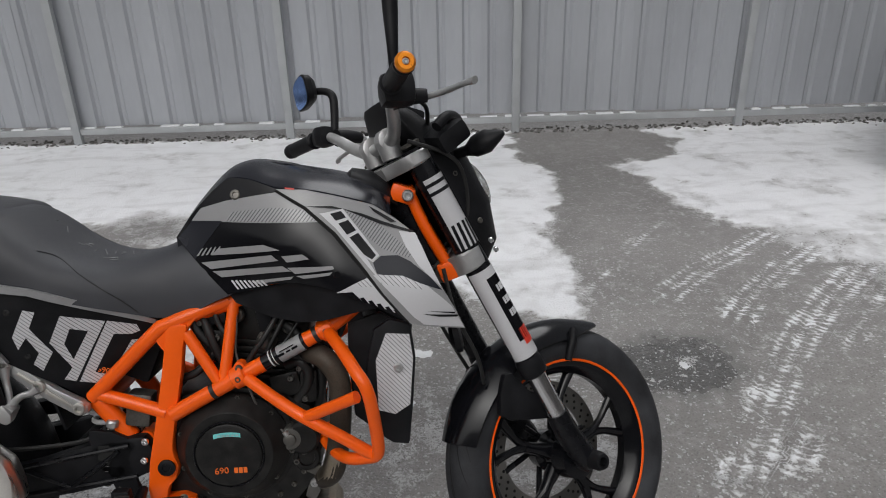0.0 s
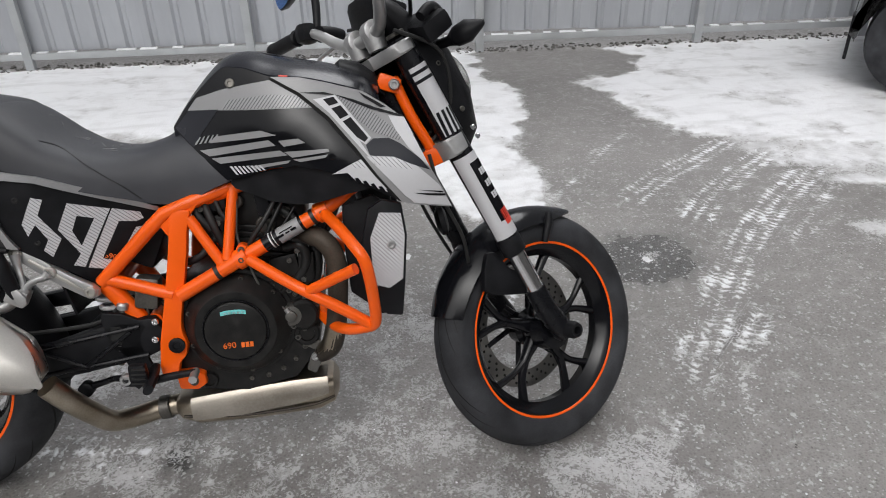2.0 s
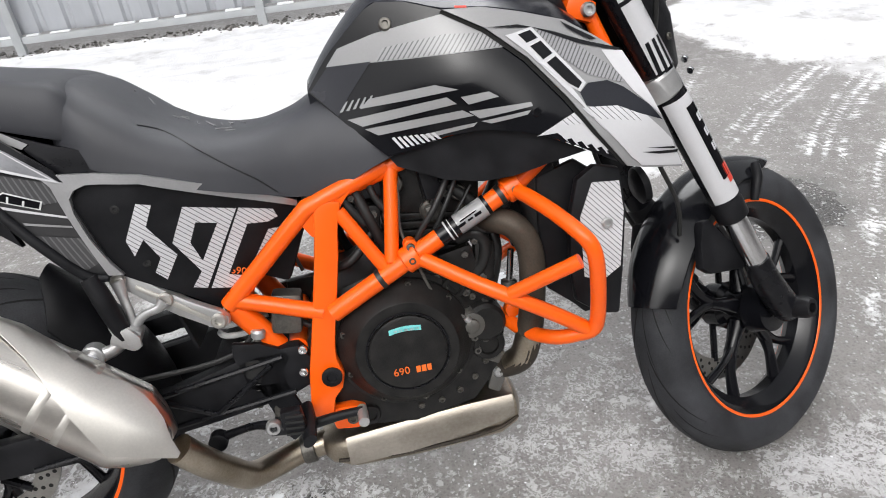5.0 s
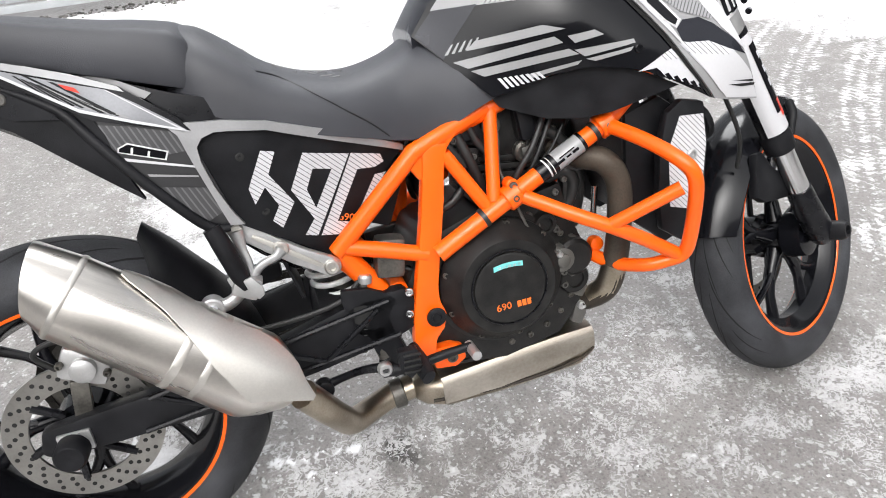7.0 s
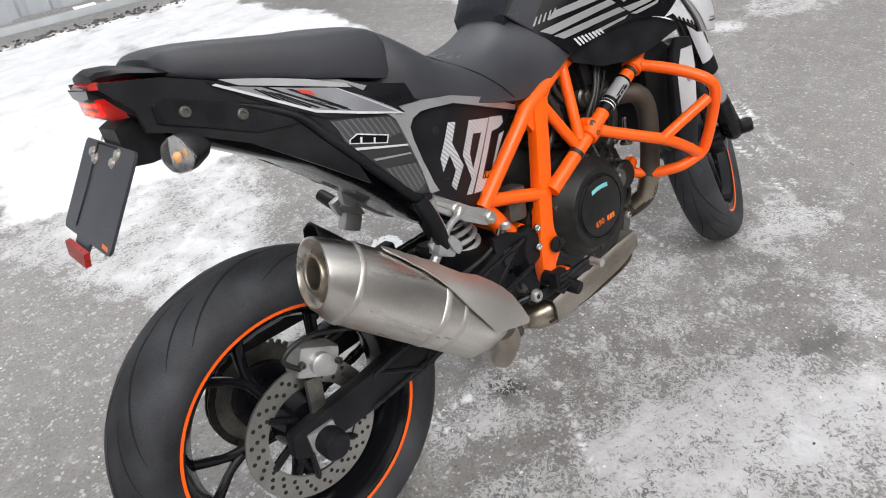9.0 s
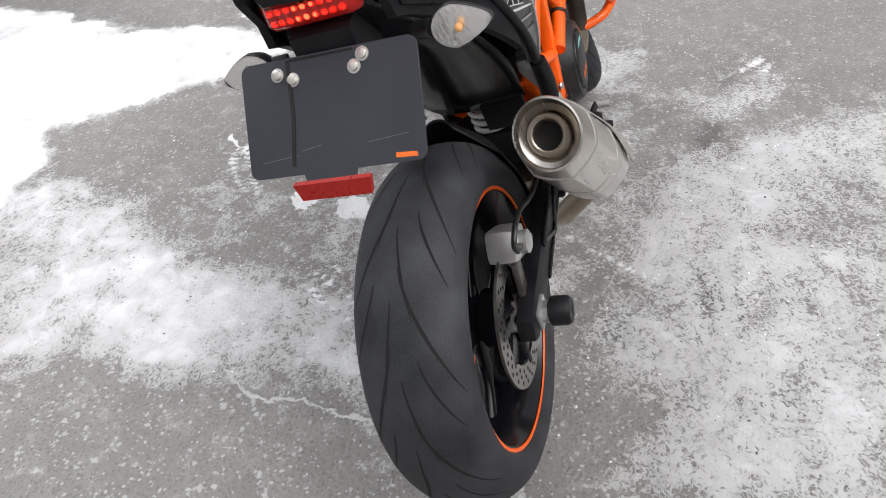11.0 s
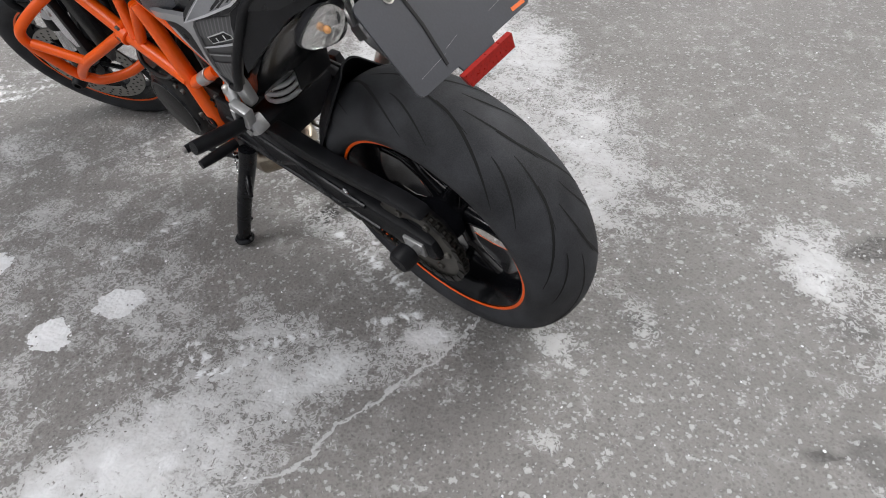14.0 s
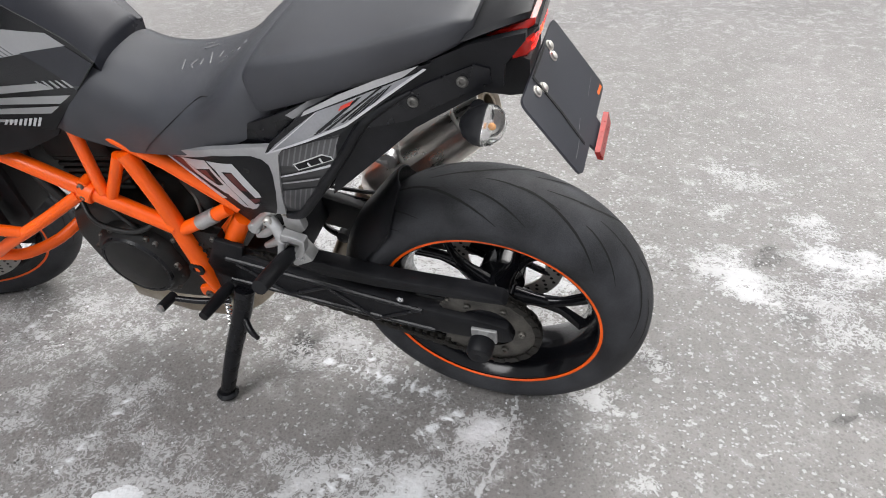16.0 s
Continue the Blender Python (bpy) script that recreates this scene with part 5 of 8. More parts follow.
def crash_bar(s):
    y = lambda v: s * v
    r = 0.0120
    c = part("crash_bar", tube([(0.925, y(0.135), 0.628), (0.958, y(0.20), 0.606), (0.985, y(0.248), 0.580), (1.002, y(0.262), 0.555), (1.010, y(0.255), 0.515), (1.016, y(0.228), 0.435), (1.012, y(0.214), 0.402), (0.99, y(0.203), 0.392), (0.955, y(0.185), 0.385), (0.92, y(0.13), 0.38), (0.885, y(0.07), 0.40)], r, 16, 4), ORANGE, BIKE, "orange tubular crash bar")
    part("lower_brace", tube([(0.768, y(0.142), 0.541), (0.83, y(0.18), 0.508), (0.885, y(0.207), 0.480), (0.95, y(0.212), 0.44), (1.003, y(0.21), 0.402)], r, 16, 3), ORANGE, c)
    part("cross_brace", tube([(0.885, y(0.207), 0.482), (0.985, y(0.256), 0.535)], r * 0.95, 16, 1), ORANGE, c)
    for p, d in (((0.925, y(0.13), 0.628), (0.87, 0, 0.42)), ((0.752, y(0.13), 0.543), (0.87, 0, 0.42))):
        part("bar_clamp", lathe([(-0.014, 0.019), (-0.012, 0.0215), (0.012, 0.0215), (0.014, 0.019)], p, d, 20), ORANGE, c)
        bolt(Vector(p) + Vector((0, s * 0.018, 0)), (0, s, 0), 0.006, DARKMETAL, c, 0.004, "clamp_bolt")
    c.location.z = 0.02 if s > 0 else 0.0
    lug = part("clamp_lug", lathe([(-0.012, 0.0110), (0.010, 0.0110), (0.012, 0.009)], (0.753, y(0.126), 0.562), (0, s, 0), 20), ORANGE, c)
    bolt(Vector((0.753, y(0.138), 0.562)), (0, s, 0), 0.0068, DULLALLOY, c, 0.006, "lug_bolt")
    if s > 0:
        return
    # rubber-lined bands where clamps grip, and the printed sleeve on the main tube
    for p in ((0.70, y(0.1285), 0.5165), (0.905, y(0.13), 0.6185)):
        part("clamp_band", lathe([(-0.004, 0.0172), (0.004, 0.0172)], p, (0.87, 0, 0.43), 20), CABLE, c)
    m = Vector((0.87, 0, 0.43)).normalized()
    part("tube_sticker", lathe([(-0.046, 0.01705), (0.046, 0.01705)], (0.842, y(0.13), 0.5875), m, 20), GLOSS, c, "black and silver tube sticker")
    for lo, hi, mat_ in ((-0.012, 0.040, SILVERFILM), (-0.030, -0.027, PALEPRINT), (-0.022, -0.0205, PALEPRINT)):
        part("sticker_band", lathe([(lo, 0.0172), (hi, 0.0172)], (0.842, y(0.13), 0.5875), m, 20), mat_, c)
    for k, (w, h, d) in enumerate(((0.014, 0.0045, 0.0), (0.009, 0.003, 0.016), (0.012, 0.0045, 0.030), (0.030, 0.0016, 0.012))):
        part("sticker_bar", block((w, 0.0016, h), Matrix.Translation(Vector((0.842, y(0.1474), 0.5890 + (0.007 if k == 3 else 0))) + m * (-0.006 + d)) @ Matrix.Rotation(-0.46, 4, "Y"), 0.0), GLOSS, c)


both(crash_bar)
for p in ((1.095, -0.05, 0.872), (1.095, 0.05, 0.872)):
    bolt(Vector(p), (0, math.copysign(1, p[1]), 0), 0.012, ALLOY, head, 0.012, "head_bolt")
part("tube_band", lathe([(-0.025, 0.0140), (-0.024, 0.0150), (0.024, 0.0150), (0.025, 0.0140)], (0.527, 0.108, 0.5102), (0.85, 0.06, -0.52), 20), ALLOY, BIKE, "silver band on the frame tube")


# ---- tank and shrouds ----
TANK_SIDE = surface([(0.665, 0.835, 0.075), (0.735, 0.71, 0.125), (0.769, 0.893, 0.106), (0.73, 0.92, 0.085), (0.85, 0.80, 0.165), (0.958, 0.747, 0.194), (1.122, 0.706, 0.19), (1.2, 0.62, 0.155), (1.085, 0.65, 0.19),
                     (0.94, 0.86, 0.150), (1.044, 0.848, 0.13), (0.85, 0.71, 0.15)])
SEAM = [(0.640, 0.813), (0.672, 0.854), (0.708, 0.889), (0.743, 0.918), (0.761, 0.926), (0.80, 0.922), (0.851, 0.905), (0.904, 0.900), (0.957, 0.888), (1.027, 0.866), (1.06, 0.842)]
CREST = [(0.640, 0.826), (0.672, 0.868), (0.708, 0.908), (0.743, 0.940), (0.775, 0.954), (0.81, 0.955), (0.86, 0.944), (0.91, 0.934), (0.96, 0.924), (1.02, 0.905), (1.06, 0.875)]
rings = []
seam, crest = [(p.x, p.z) for p in fair([(a, 0, b) for a, b in SEAM], 3)], [(p.x, p.z) for p in fair([(a, 0, b) for a, b in CREST], 3)]
for (x, z), (cx, cz) in zip(seam, crest):
    w = TANK_SIDE(x, z) - 0.001
    ring = []
    for k in range(21):
        t = -1 + 2 * k / 20
        ring.append(Vector((x + (cx - x) * (1 - t * t), w * t, z + (cz - z) * (1 - abs(t) ** 2.6))))
    rings.append(ring + [Vector((p.x, p.y * 0.93, p.z - 0.03)) for p in reversed(ring)])
tank = part("fuel_tank", loft(rings), TANKGREY, BIKE, "dark grey metallic fuel tank cover with printed film")
part("tank_front_cover", loft([[Vector((x, w * math.cos(t), z + h * max(0, math.sin(t)) - 0.01 * max(0, -math.sin(t)))) for t in (2 * math.pi * i / 24 for i in range(24))] for x, w, z, h in ((0.975, 0.03, 0.918, 0.004), (0.985, 0.055, 0.908, 0.022), (1.02, 0.07, 0.890, 0.034), (1.055, 0.062, 0.868, 0.036), (1.075, 0.04, 0.852, 0.02))]), BLACK, tank, "black ignition cover")
part("filler_cap", lathe([(0, 0.036), (0.003, 0.036), (0.004, 0.032), (0.004, 0)], (0.845, 0, 0.944), (0.2, 0, 1), 28), SATIN, tank)
PANEL = [(0.640, 0.813), (0.672, 0.854), (0.708, 0.889), (0.743, 0.918), (0.761, 0.926), (0.799, 0.921), (0.851, 0.902), (0.906, 0.869), (0.959, 0.821), (1.006, 0.760), (1.044, 0.704), (1.088, 0.647),
         (1.010, 0.691), (0.968, 0.711), (0.938, 0.721), (0.886, 0.730), (0.831, 0.726), (0.774, 0.711), (0.742, 0.706), (0.689, 0.760)]
SHROUD = [(0.851, 0.902), (0.906, 0.869), (0.959, 0.821), (1.006, 0.760), (1.044, 0.704), (1.088, 0.647), (1.120, 0.638), (1.191, 0.624), (1.173, 0.665), (1.152, 0.705), (1.132, 0.746), (1.116, 0.787),
          (1.098, 0.814), (1.068, 0.838), (1.027, 0.865), (0.957, 0.886), (0.904, 0.899)]
LOWPLATE = [(0.742, 0.705), (0.786, 0.714), (0.891, 0.730), (0.938, 0.721), (0.979, 0.705), (1.031, 0.678), (0.982, 0.669), (0.922, 0.653), (0.878, 0.649), (0.824, 0.657), (0.754, 0.687)]
STRIPES = [[(0.728, 0.793), (0.823, 0.802), (0.854, 0.792), (0.783, 0.785), (0.713, 0.780)], [(0.692, 0.766), (0.837, 0.783), (0.850, 0.772), (0.712, 0.754)], [(0.715, 0.750), (0.857, 0.762), (0.872, 0.752), (0.733, 0.739)],
           [(0.856, 0.781), (0.896, 0.784), (0.909, 0.775), (0.866, 0.769)], [(0.865, 0.759), (0.952, 0.762), (0.954, 0.756), (0.880, 0.747)], [(0.881, 0.743), (0.951, 0.751), (0.945, 0.745), (0.895, 0.738)],
           [(0.793, 0.732), (0.876, 0.742), (0.870, 0.736), (0.804, 0.726)]]


def tank_side(s):
    p = part("tank_side_panel", skin(PANEL, TANK_SIDE, 0.0, 0.006, s, 0.014), GLOSS, BIKE, "gloss black tank side panel with silver stripes")
    low = part("lower_tank_plate", skin(LOWPLATE, TANK_SIDE, -0.012, 0.006, s), BLACK, BIKE, "matt black plastic plate under the tank")
    h = part("shroud", skin(SHROUD, TANK_SIDE, 0.007, 0.005, s, 0.014), SILVERFILM, BIKE, "silver and white angular tank shroud")

    def film(poly, mat, off, parent, name):
        part(name, skin(poly, TANK_SIDE, off, 0.0, s, 0.014), mat, parent)
    film([(0.695, 0.869), (0.750, 0.883), (0.806, 0.891), (0.861, 0.898), (0.906, 0.872), (0.945, 0.840), (0.876, 0.841), (0.790, 0.842), (0.674, 0.845)], SILVERFILM, 0.0008, p, "silver_band")
    film([(0.76, 0.862), (0.85, 0.869), (0.91, 0.862), (0.94, 0.842), (0.876, 0.842), (0.745, 0.844)], HATCHGREY, 0.0014, p, "hatched_band")
    film([(0.644, 0.812), (0.676, 0.845), (0.74, 0.845), (0.70, 0.80), (0.68, 0.772)], TANKGREY, 0.0009, p, "knee_patch")
    for poly in STRIPES:
        film(poly, SILVERFILM, 0.0010, p, "silver_stripe")
    for k in range(5):
        x, z = 0.682 + 0.010 * k, 0.778 + 0.0012 * k
        film([(x, z), (x + 0.005, z), (x + 0.0155 - 0.0006 * k, z + 0.0150), (x + 0.0122 - 0.0006 * k, z + 0.0142)], SILVERFILM, 0.0012, p, "silver_tick")
    for k in range(8):
        x, z = 0.763 + 0.008 * k, 0.716 + 0.001 * k
        film([(x, z), (x + 0.0046, z), (x - 0.0072 + 0.0003 * k, 0.734), (x - 0.0118 + 0.0003 * k, 0.733)], WHITEFILM, 0.0012, p, "white_tick")
    film([(0.955, 0.712), (0.994, 0.730), (1.025, 0.742), (1.036, 0.736), (1.090, 0.658), (1.080, 0.661), (1.053, 0.673), (1.0, 0.697), (0.985, 0.713)], WHITEFILM, 0.0010, p, "white_wedge")
    film([(0.992, 0.729), (1.025, 0.742), (1.045, 0.719), (0.997, 0.722)], HATCHWHITE, 0.0014, p, "hatched_wedge")
    for k in range(6):
        x, z = 0.990 + 0.0149 * k, 0.6985 - 0.0066 * k
        film([(x, z - 0.001), (x + 0.0068, z), (x - 0.0005, z + 0.0105), (x - 0.0075, z + 0.0095)], GLOSS, 0.0017, p, "black_tooth")
    # the seam's shade beside the raised shroud, laid on as dark film
    film([(0.851, 0.902), (0.906, 0.869), (0.959, 0.821), (1.006, 0.760), (1.044, 0.704), (1.088, 0.647), (1.080, 0.650), (1.037, 0.704), (0.999, 0.758), (0.952, 0.818), (0.901, 0.864), (0.846, 0.898)], RECESSDARK, 0.0022, p, "seam_shade_film")
    film([(1.024, 0.743), (1.061, 0.734), (1.118, 0.721), (1.150, 0.690), (1.166, 0.673), (1.189, 0.627), (1.112, 0.643), (1.095, 0.661)], WHITEFILM, 0.0080, h, "white_tip")
    film([(1.031, 0.743), (1.078, 0.738), (1.110, 0.722), (1.112, 0.711), (1.039, 0.726)], HATCHWHITE, 0.0086, h, "hatched_tip")
    film([(1.025, 0.764), (1.040, 0.775), (1.071, 0.774), (1.093, 0.762), (1.128, 0.732), (1.149, 0.706), (1.110, 0.722), (1.062, 0.736), (1.031, 0.745)], TANKGREY, 0.0082, h, "dark_wedge")
    film([(0.931, 0.856), (0.948, 0.857), (1.012, 0.776), (1.031, 0.744), (1.112, 0.645), (1.095, 0.659), (1.015, 0.759), (0.959, 0.829)], WHITEFILM, 0.0088, h, "white_edge")
    # badge: a pale outline round three dark blocks
    film([(0.943, 0.857), (0.973, 0.862), (1.037, 0.776), (1.025, 0.765), (1.010, 0.776), (0.978, 0.808)], WHITEFILM, 0.0094, h, "white_badge")
    for poly in ([(0.950, 0.8545), (0.970, 0.8580), (0.9790, 0.8460), (0.9605, 0.8415)], [(0.9645, 0.8365), (0.9825, 0.8415), (0.9965, 0.8225), (0.9800, 0.8160)], [(0.9840, 0.8110), (1.0000, 0.8180), (1.0310, 0.7770), (1.0235, 0.7700), (1.0090, 0.7800)]):
        film(poly, GLOSS, 0.0100, h, "badge_block")
    film([(0.974, 0.863), (0.998, 0.850), (1.028, 0.840), (1.052, 0.817), (1.108, 0.770), (1.089, 0.769), (1.042, 0.787), (1.011, 0.814), (0.992, 0.838)], HATCHGREY, 0.0084, h, "hatched_flash")
    film([(1.074, 0.816), (1.105, 0.811), (1.127, 0.760), (1.148, 0.712), (1.108, 0.753), (1.086, 0.788)], WHITEFILM, 0.0086, h, "white_flash")
    film([(0.905, 0.870), (0.953, 0.868), (1.007, 0.851), (1.049, 0.833), (1.104, 0.814), (1.096, 0.812), (1.038, 0.831), (0.974, 0.861)], SATIN, 0.0092, h, "dark_line")
    film([(1.020, 0.864), (1.051, 0.845), (1.071, 0.832), (1.060, 0.832), (1.030, 0.852)], SATIN, 0.0096, h, "dark_line")
    film([(1.112, 0.664), (1.179, 0.654), (1.176, 0.650), (1.142, 0.655)], SATIN, 0.0092, h, "dark_line")
    film([(1.118, 0.6695), (1.172, 0.6605), (1.172, 0.657)], SATIN, 0.0092, h, "dark_line")
    bolt(Vector((0.769, s * (TANK_SIDE(0.769, 0.893) - 0.001), 0.893)), (0, s, 0.3), 0.010, DARKMETAL, p, 0.006, "panel_bolt")
    bolt(Vector((0.958, s * (TANK_SIDE(0.958, 0.747) - 0.001), 0.747)), (0, s, 0), 0.007, SATIN, p, 0.004, "panel_bolt")
    # small print along the top cover
    part("orange_print", skin([(0.868, 0.905), (0.885, 0.903), (0.885, 0.900), (0.868, 0.902)], TANK_SIDE, 0.0085, 0.0, s), REDFILM, tank)


both(tank_side)
part("airbox", loft([[Vector((x, w * math.cos(t), z + h * math.sin(t))) for t in (2 * math.pi * i / 20 for i in range(20))] for x, w, z, h in ((0.66, 0.06, 0.74, 0.06), (0.72, 0.085, 0.76, 0.09), (0.85, 0.12, 0.77, 0.10), (0.98, 0.125, 0.76, 0.09), (1.07, 0.09, 0.75, 0.08))]), BLACK, BIKE)

# ---- seats ----


SEAT = {}


def seat_body(stations, name, mat, label, crease=None):
    """Stations of x, half width, top, bottom at the sides, roundness."""
    rings = []
    cols = list(zip(*stations))
    n = 4 * (len(stations) - 1) + 1
    u = np.linspace(0, len(stations) - 1, n)
    SEAT[name] = fine = [[p.z for p in fair([(0, 0, v) for v in c], 4)] for c in cols]
    for x, w, zt, zb, e in zip(*fine):
        ring = []
        if crease:
            ring = [Vector((x, w * c, zb + (zt - zb) * h)) for c, h in crease] + [Vector((x, -w * c, zb + (zt - zb) * h)) for c, h in crease[-2::-1]]
        for k in range(0 if crease else 25):
            t = math.pi * k / 24
            c, s = math.cos(t), math.sin(t)
            ring.append(Vector((x, w * math.copysign(abs(c) ** e, c), zb + (zt - zb) * s ** e)))
        rings.append(ring + [Vector((x, w * 0.8 * -1, zb - 0.006)), Vector((x, w * 0.8, zb - 0.006))])
    return part(name, loft(rings), mat, BIKE, label, sharp=50)


seat_body([(0.775, 0.112, 0.770, 0.712, 0.9), (0.715, 0.120, 0.790, 0.692, 0.75), (0.66, 0.112, 0.812, 0.668, 0.72), (0.605, 0.115, 0.790, 0.665, 0.68), (0.545, 0.130, 0.776, 0.682, 0.62), (0.48, 0.146, 0.782, 0.702, 0.58), (0.42, 0.154, 0.806, 0.722, 0.56), (0.37, 0.157, 0.846, 0.742, 0.55), (0.325, 0.152, 0.878, 0.765, 0.55), (0.29, 0.13, 0.882, 0.785, 0.6), (0.275, 0.10, 0.865, 0.80, 0.7)],
          "rider_seat", VINYL, "black grained vinyl rider seat")
seat_body([(0.335, 0.125, 0.835, 0.785, 0.8), (0.31, 0.142, 0.882, 0.800, 0.5), (0.26, 0.146, 0.898, 0.818, 0.42), (0.20, 0.142, 0.908, 0.838, 0.38), (0.13, 0.130, 0.922, 0.860, 0.36), (0.06, 0.112, 0.936, 0.884, 0.36), (0.015, 0.095, 0.940, 0.902, 0.4), (-0.005, 0.075, 0.932, 0.908, 0.55)],
          "pillion_seat", VINYL, "black vinyl pillion seat", [(0.97, 0.0), (1.0, 0.15), (0.99, 0.55), (0.955, 0.80), (0.92, 0.87), (0.87, 0.90), (0.6, 0.965), (0.3, 0.99), (0.0, 1.0)])



def seat_at(x):
    """Half width, top, bottom and roundness of the rider seat at a place along it."""
    cols = SEAT["rider_seat"]
    return [float(np.interp(x, cols[0][::-1], c[::-1])) for c in cols[1:]]


def seat_side(x, z, s, lift=0.0012):
    w, zt, zb, e = seat_at(x)
    k = min(1.0, max(0.0, (z - zb) / (zt - zb))) ** (1 / e)
    return Vector((x, s * (w * math.sqrt(max(0.0, 1 - k * k)) ** e + lift), z))


def seat_top(x, y, lift=0.001):
    w, zt, zb, e = seat_at(x)
    c = min(1.0, abs(y) / w) ** (1 / e)
    return Vector((x, y, zb + (zt - zb) * math.sqrt(max(0.0, 1 - c * c)) ** e + lift))


rider_seat = bpy.data.objects["rider_seat"]
for s in (-1, 1):
    part("seat_seam", tube([seat_side(x, z, s) for x, z in ((0.40, 0.808), (0.43, 0.793), (0.477, 0.760), (0.515, 0.730), (0.545, 0.706), (0.571, 0.680))], 0.0009, 6, 4), CABLE, rider_seat)
CHALK = material("pale_chalk", (0.20, 0.20, 0.205), 0.8, vary=0.5, scale=160)
for x, y, dx, dy in ((0.532, -0.010, -0.012, 0.030), (0.508, -0.012, 0.003, 0.014), (0.511, 0.004, -0.009, 0.011), (0.496, -0.012, -0.004, 0.018), (0.488, -0.030, -0.018, 0.036), (0.462, -0.026, -0.003, 0.018), (0.446, 0.000, -0.013, 0.004), (0.434, 0.015, 0.008, 0.004), (0.434, -0.008, -0.009, 0.000), (0.396, 0.014, -0.010, 0.020), (0.366, 0.030, 0.003, 0.005), (0.508, -0.068, 0.013, 0.003), (0.492, -0.059, 0.023, 0.011)):
    part("chalk_bar", tube([seat_top(x + dx * k / 3, y + dy * k / 3, 0.0004) for k in range(4)], 0.0012, 6, 1), CHALK, rider_seat)

# ---- tail, side panels and rear frame ----
TAIL_SIDE = surface([(0.297, 0.75, 0.164), (0.35, 0.649, 0.158), (0.38, 0.705, 0.165), (0.55, 0.634, 0.10), (0.006, 0.856, 0.094), (0.073, 0.83, 0.111), (0.2, 0.763, 0.150), (0.49, 0.70, 0.135), (0.445, 0.465, 0.09), (0.2, 0.83, 0.14)])
SIDEPANEL = [(0.297, 0.737), (0.325, 0.748), (0.395, 0.737), (0.499, 0.693), (0.594, 0.652), (0.565, 0.625), (0.470, 0.533), (0.442, 0.503), (0.409, 0.535), (0.329, 0.598), (0.312, 0.620), (0.292, 0.668), (0.286, 0.706), (0.287, 0.727)]
SILVERFRAME = [(0.269, 0.759), (0.290, 0.762), (0.338, 0.757), (0.396, 0.744), (0.472, 0.715), (0.593, 0.658), (0.592, 0.648), (0.497, 0.688), (0.394, 0.732), (0.345, 0.741), (0.325, 0.743), (0.308, 0.738), (0.299, 0.727), (0.299, 0.706), (0.307, 0.668), (0.322, 0.624), (0.333, 0.602), (0.313, 0.606), (0.302, 0.652), (0.287, 0.712), (0.279, 0.747)]
TAILTOP = [(0.045, 0.884), (0.114, 0.864), (0.170, 0.846), (0.223, 0.822), (0.287, 0.768), (0.298, 0.751), (0.243, 0.766), (0.180, 0.784), (0.135, 0.814), (0.087, 0.848)]
TAILBLACK = [(-0.075, 0.922), (-0.003, 0.906), (0.053, 0.883), (0.087, 0.852), (0.135, 0.816), (0.180, 0.784), (0.189, 0.763), (0.195, 0.723), (0.213, 0.668), (0.155, 0.718), (0.075, 0.785), (-0.016, 0.835), (-0.046, 0.846), (-0.048, 0.876), (-0.075, 0.912)]
BLADE = [(0.158, 0.797), (0.206, 0.784), (0.269, 0.762), (0.290, 0.755), (0.300, 0.711), (0.315, 0.650), (0.325, 0.606), (0.309, 0.600), (0.280, 0.610), (0.241, 0.660), (0.199, 0.716), (0.169, 0.760)]
POCKET = [(-0.03, 0.874), (-0.011, 0.880), (0.06, 0.852), (0.118, 0.818), (0.140, 0.792), (0.082, 0.800), (0.02, 0.830), (-0.031, 0.853)]
UNDERSEAT = [(0.17, 0.848), (0.223, 0.826), (0.289, 0.80), (0.40, 0.765), (0.48, 0.72), (0.60, 0.665), (0.599, 0.652), (0.495, 0.700), (0.418, 0.732), (0.33, 0.755), (0.296, 0.752), (0.25, 0.80)]
DIGITS = [[(0.379, 0.704), (0.398, 0.698), (0.382, 0.667), (0.373, 0.649), (0.354, 0.626), (0.350, 0.652)], [(0.382, 0.667), (0.409, 0.614), (0.384, 0.577), (0.372, 0.593), (0.386, 0.615), (0.373, 0.649)],
          [(0.436, 0.686), (0.505, 0.665), (0.474, 0.649), (0.446, 0.658)], [(0.505, 0.665), (0.433, 0.546), (0.414, 0.553), (0.433, 0.577), (0.439, 0.594), (0.474, 0.649)], [(0.436, 0.686), (0.446, 0.658), (0.431, 0.628), (0.439, 0.594), (0.433, 0.577), (0.408, 0.634)],
          [(0.508, 0.665), (0.555, 0.650), (0.559, 0.636), (0.543, 0.631), (0.514, 0.636), (0.468, 0.560), (0.493, 0.550), (0.480, 0.532), (0.438, 0.544)], [(0.541, 0.619), (0.560, 0.618), (0.506, 0.559), (0.500, 0.559)]]


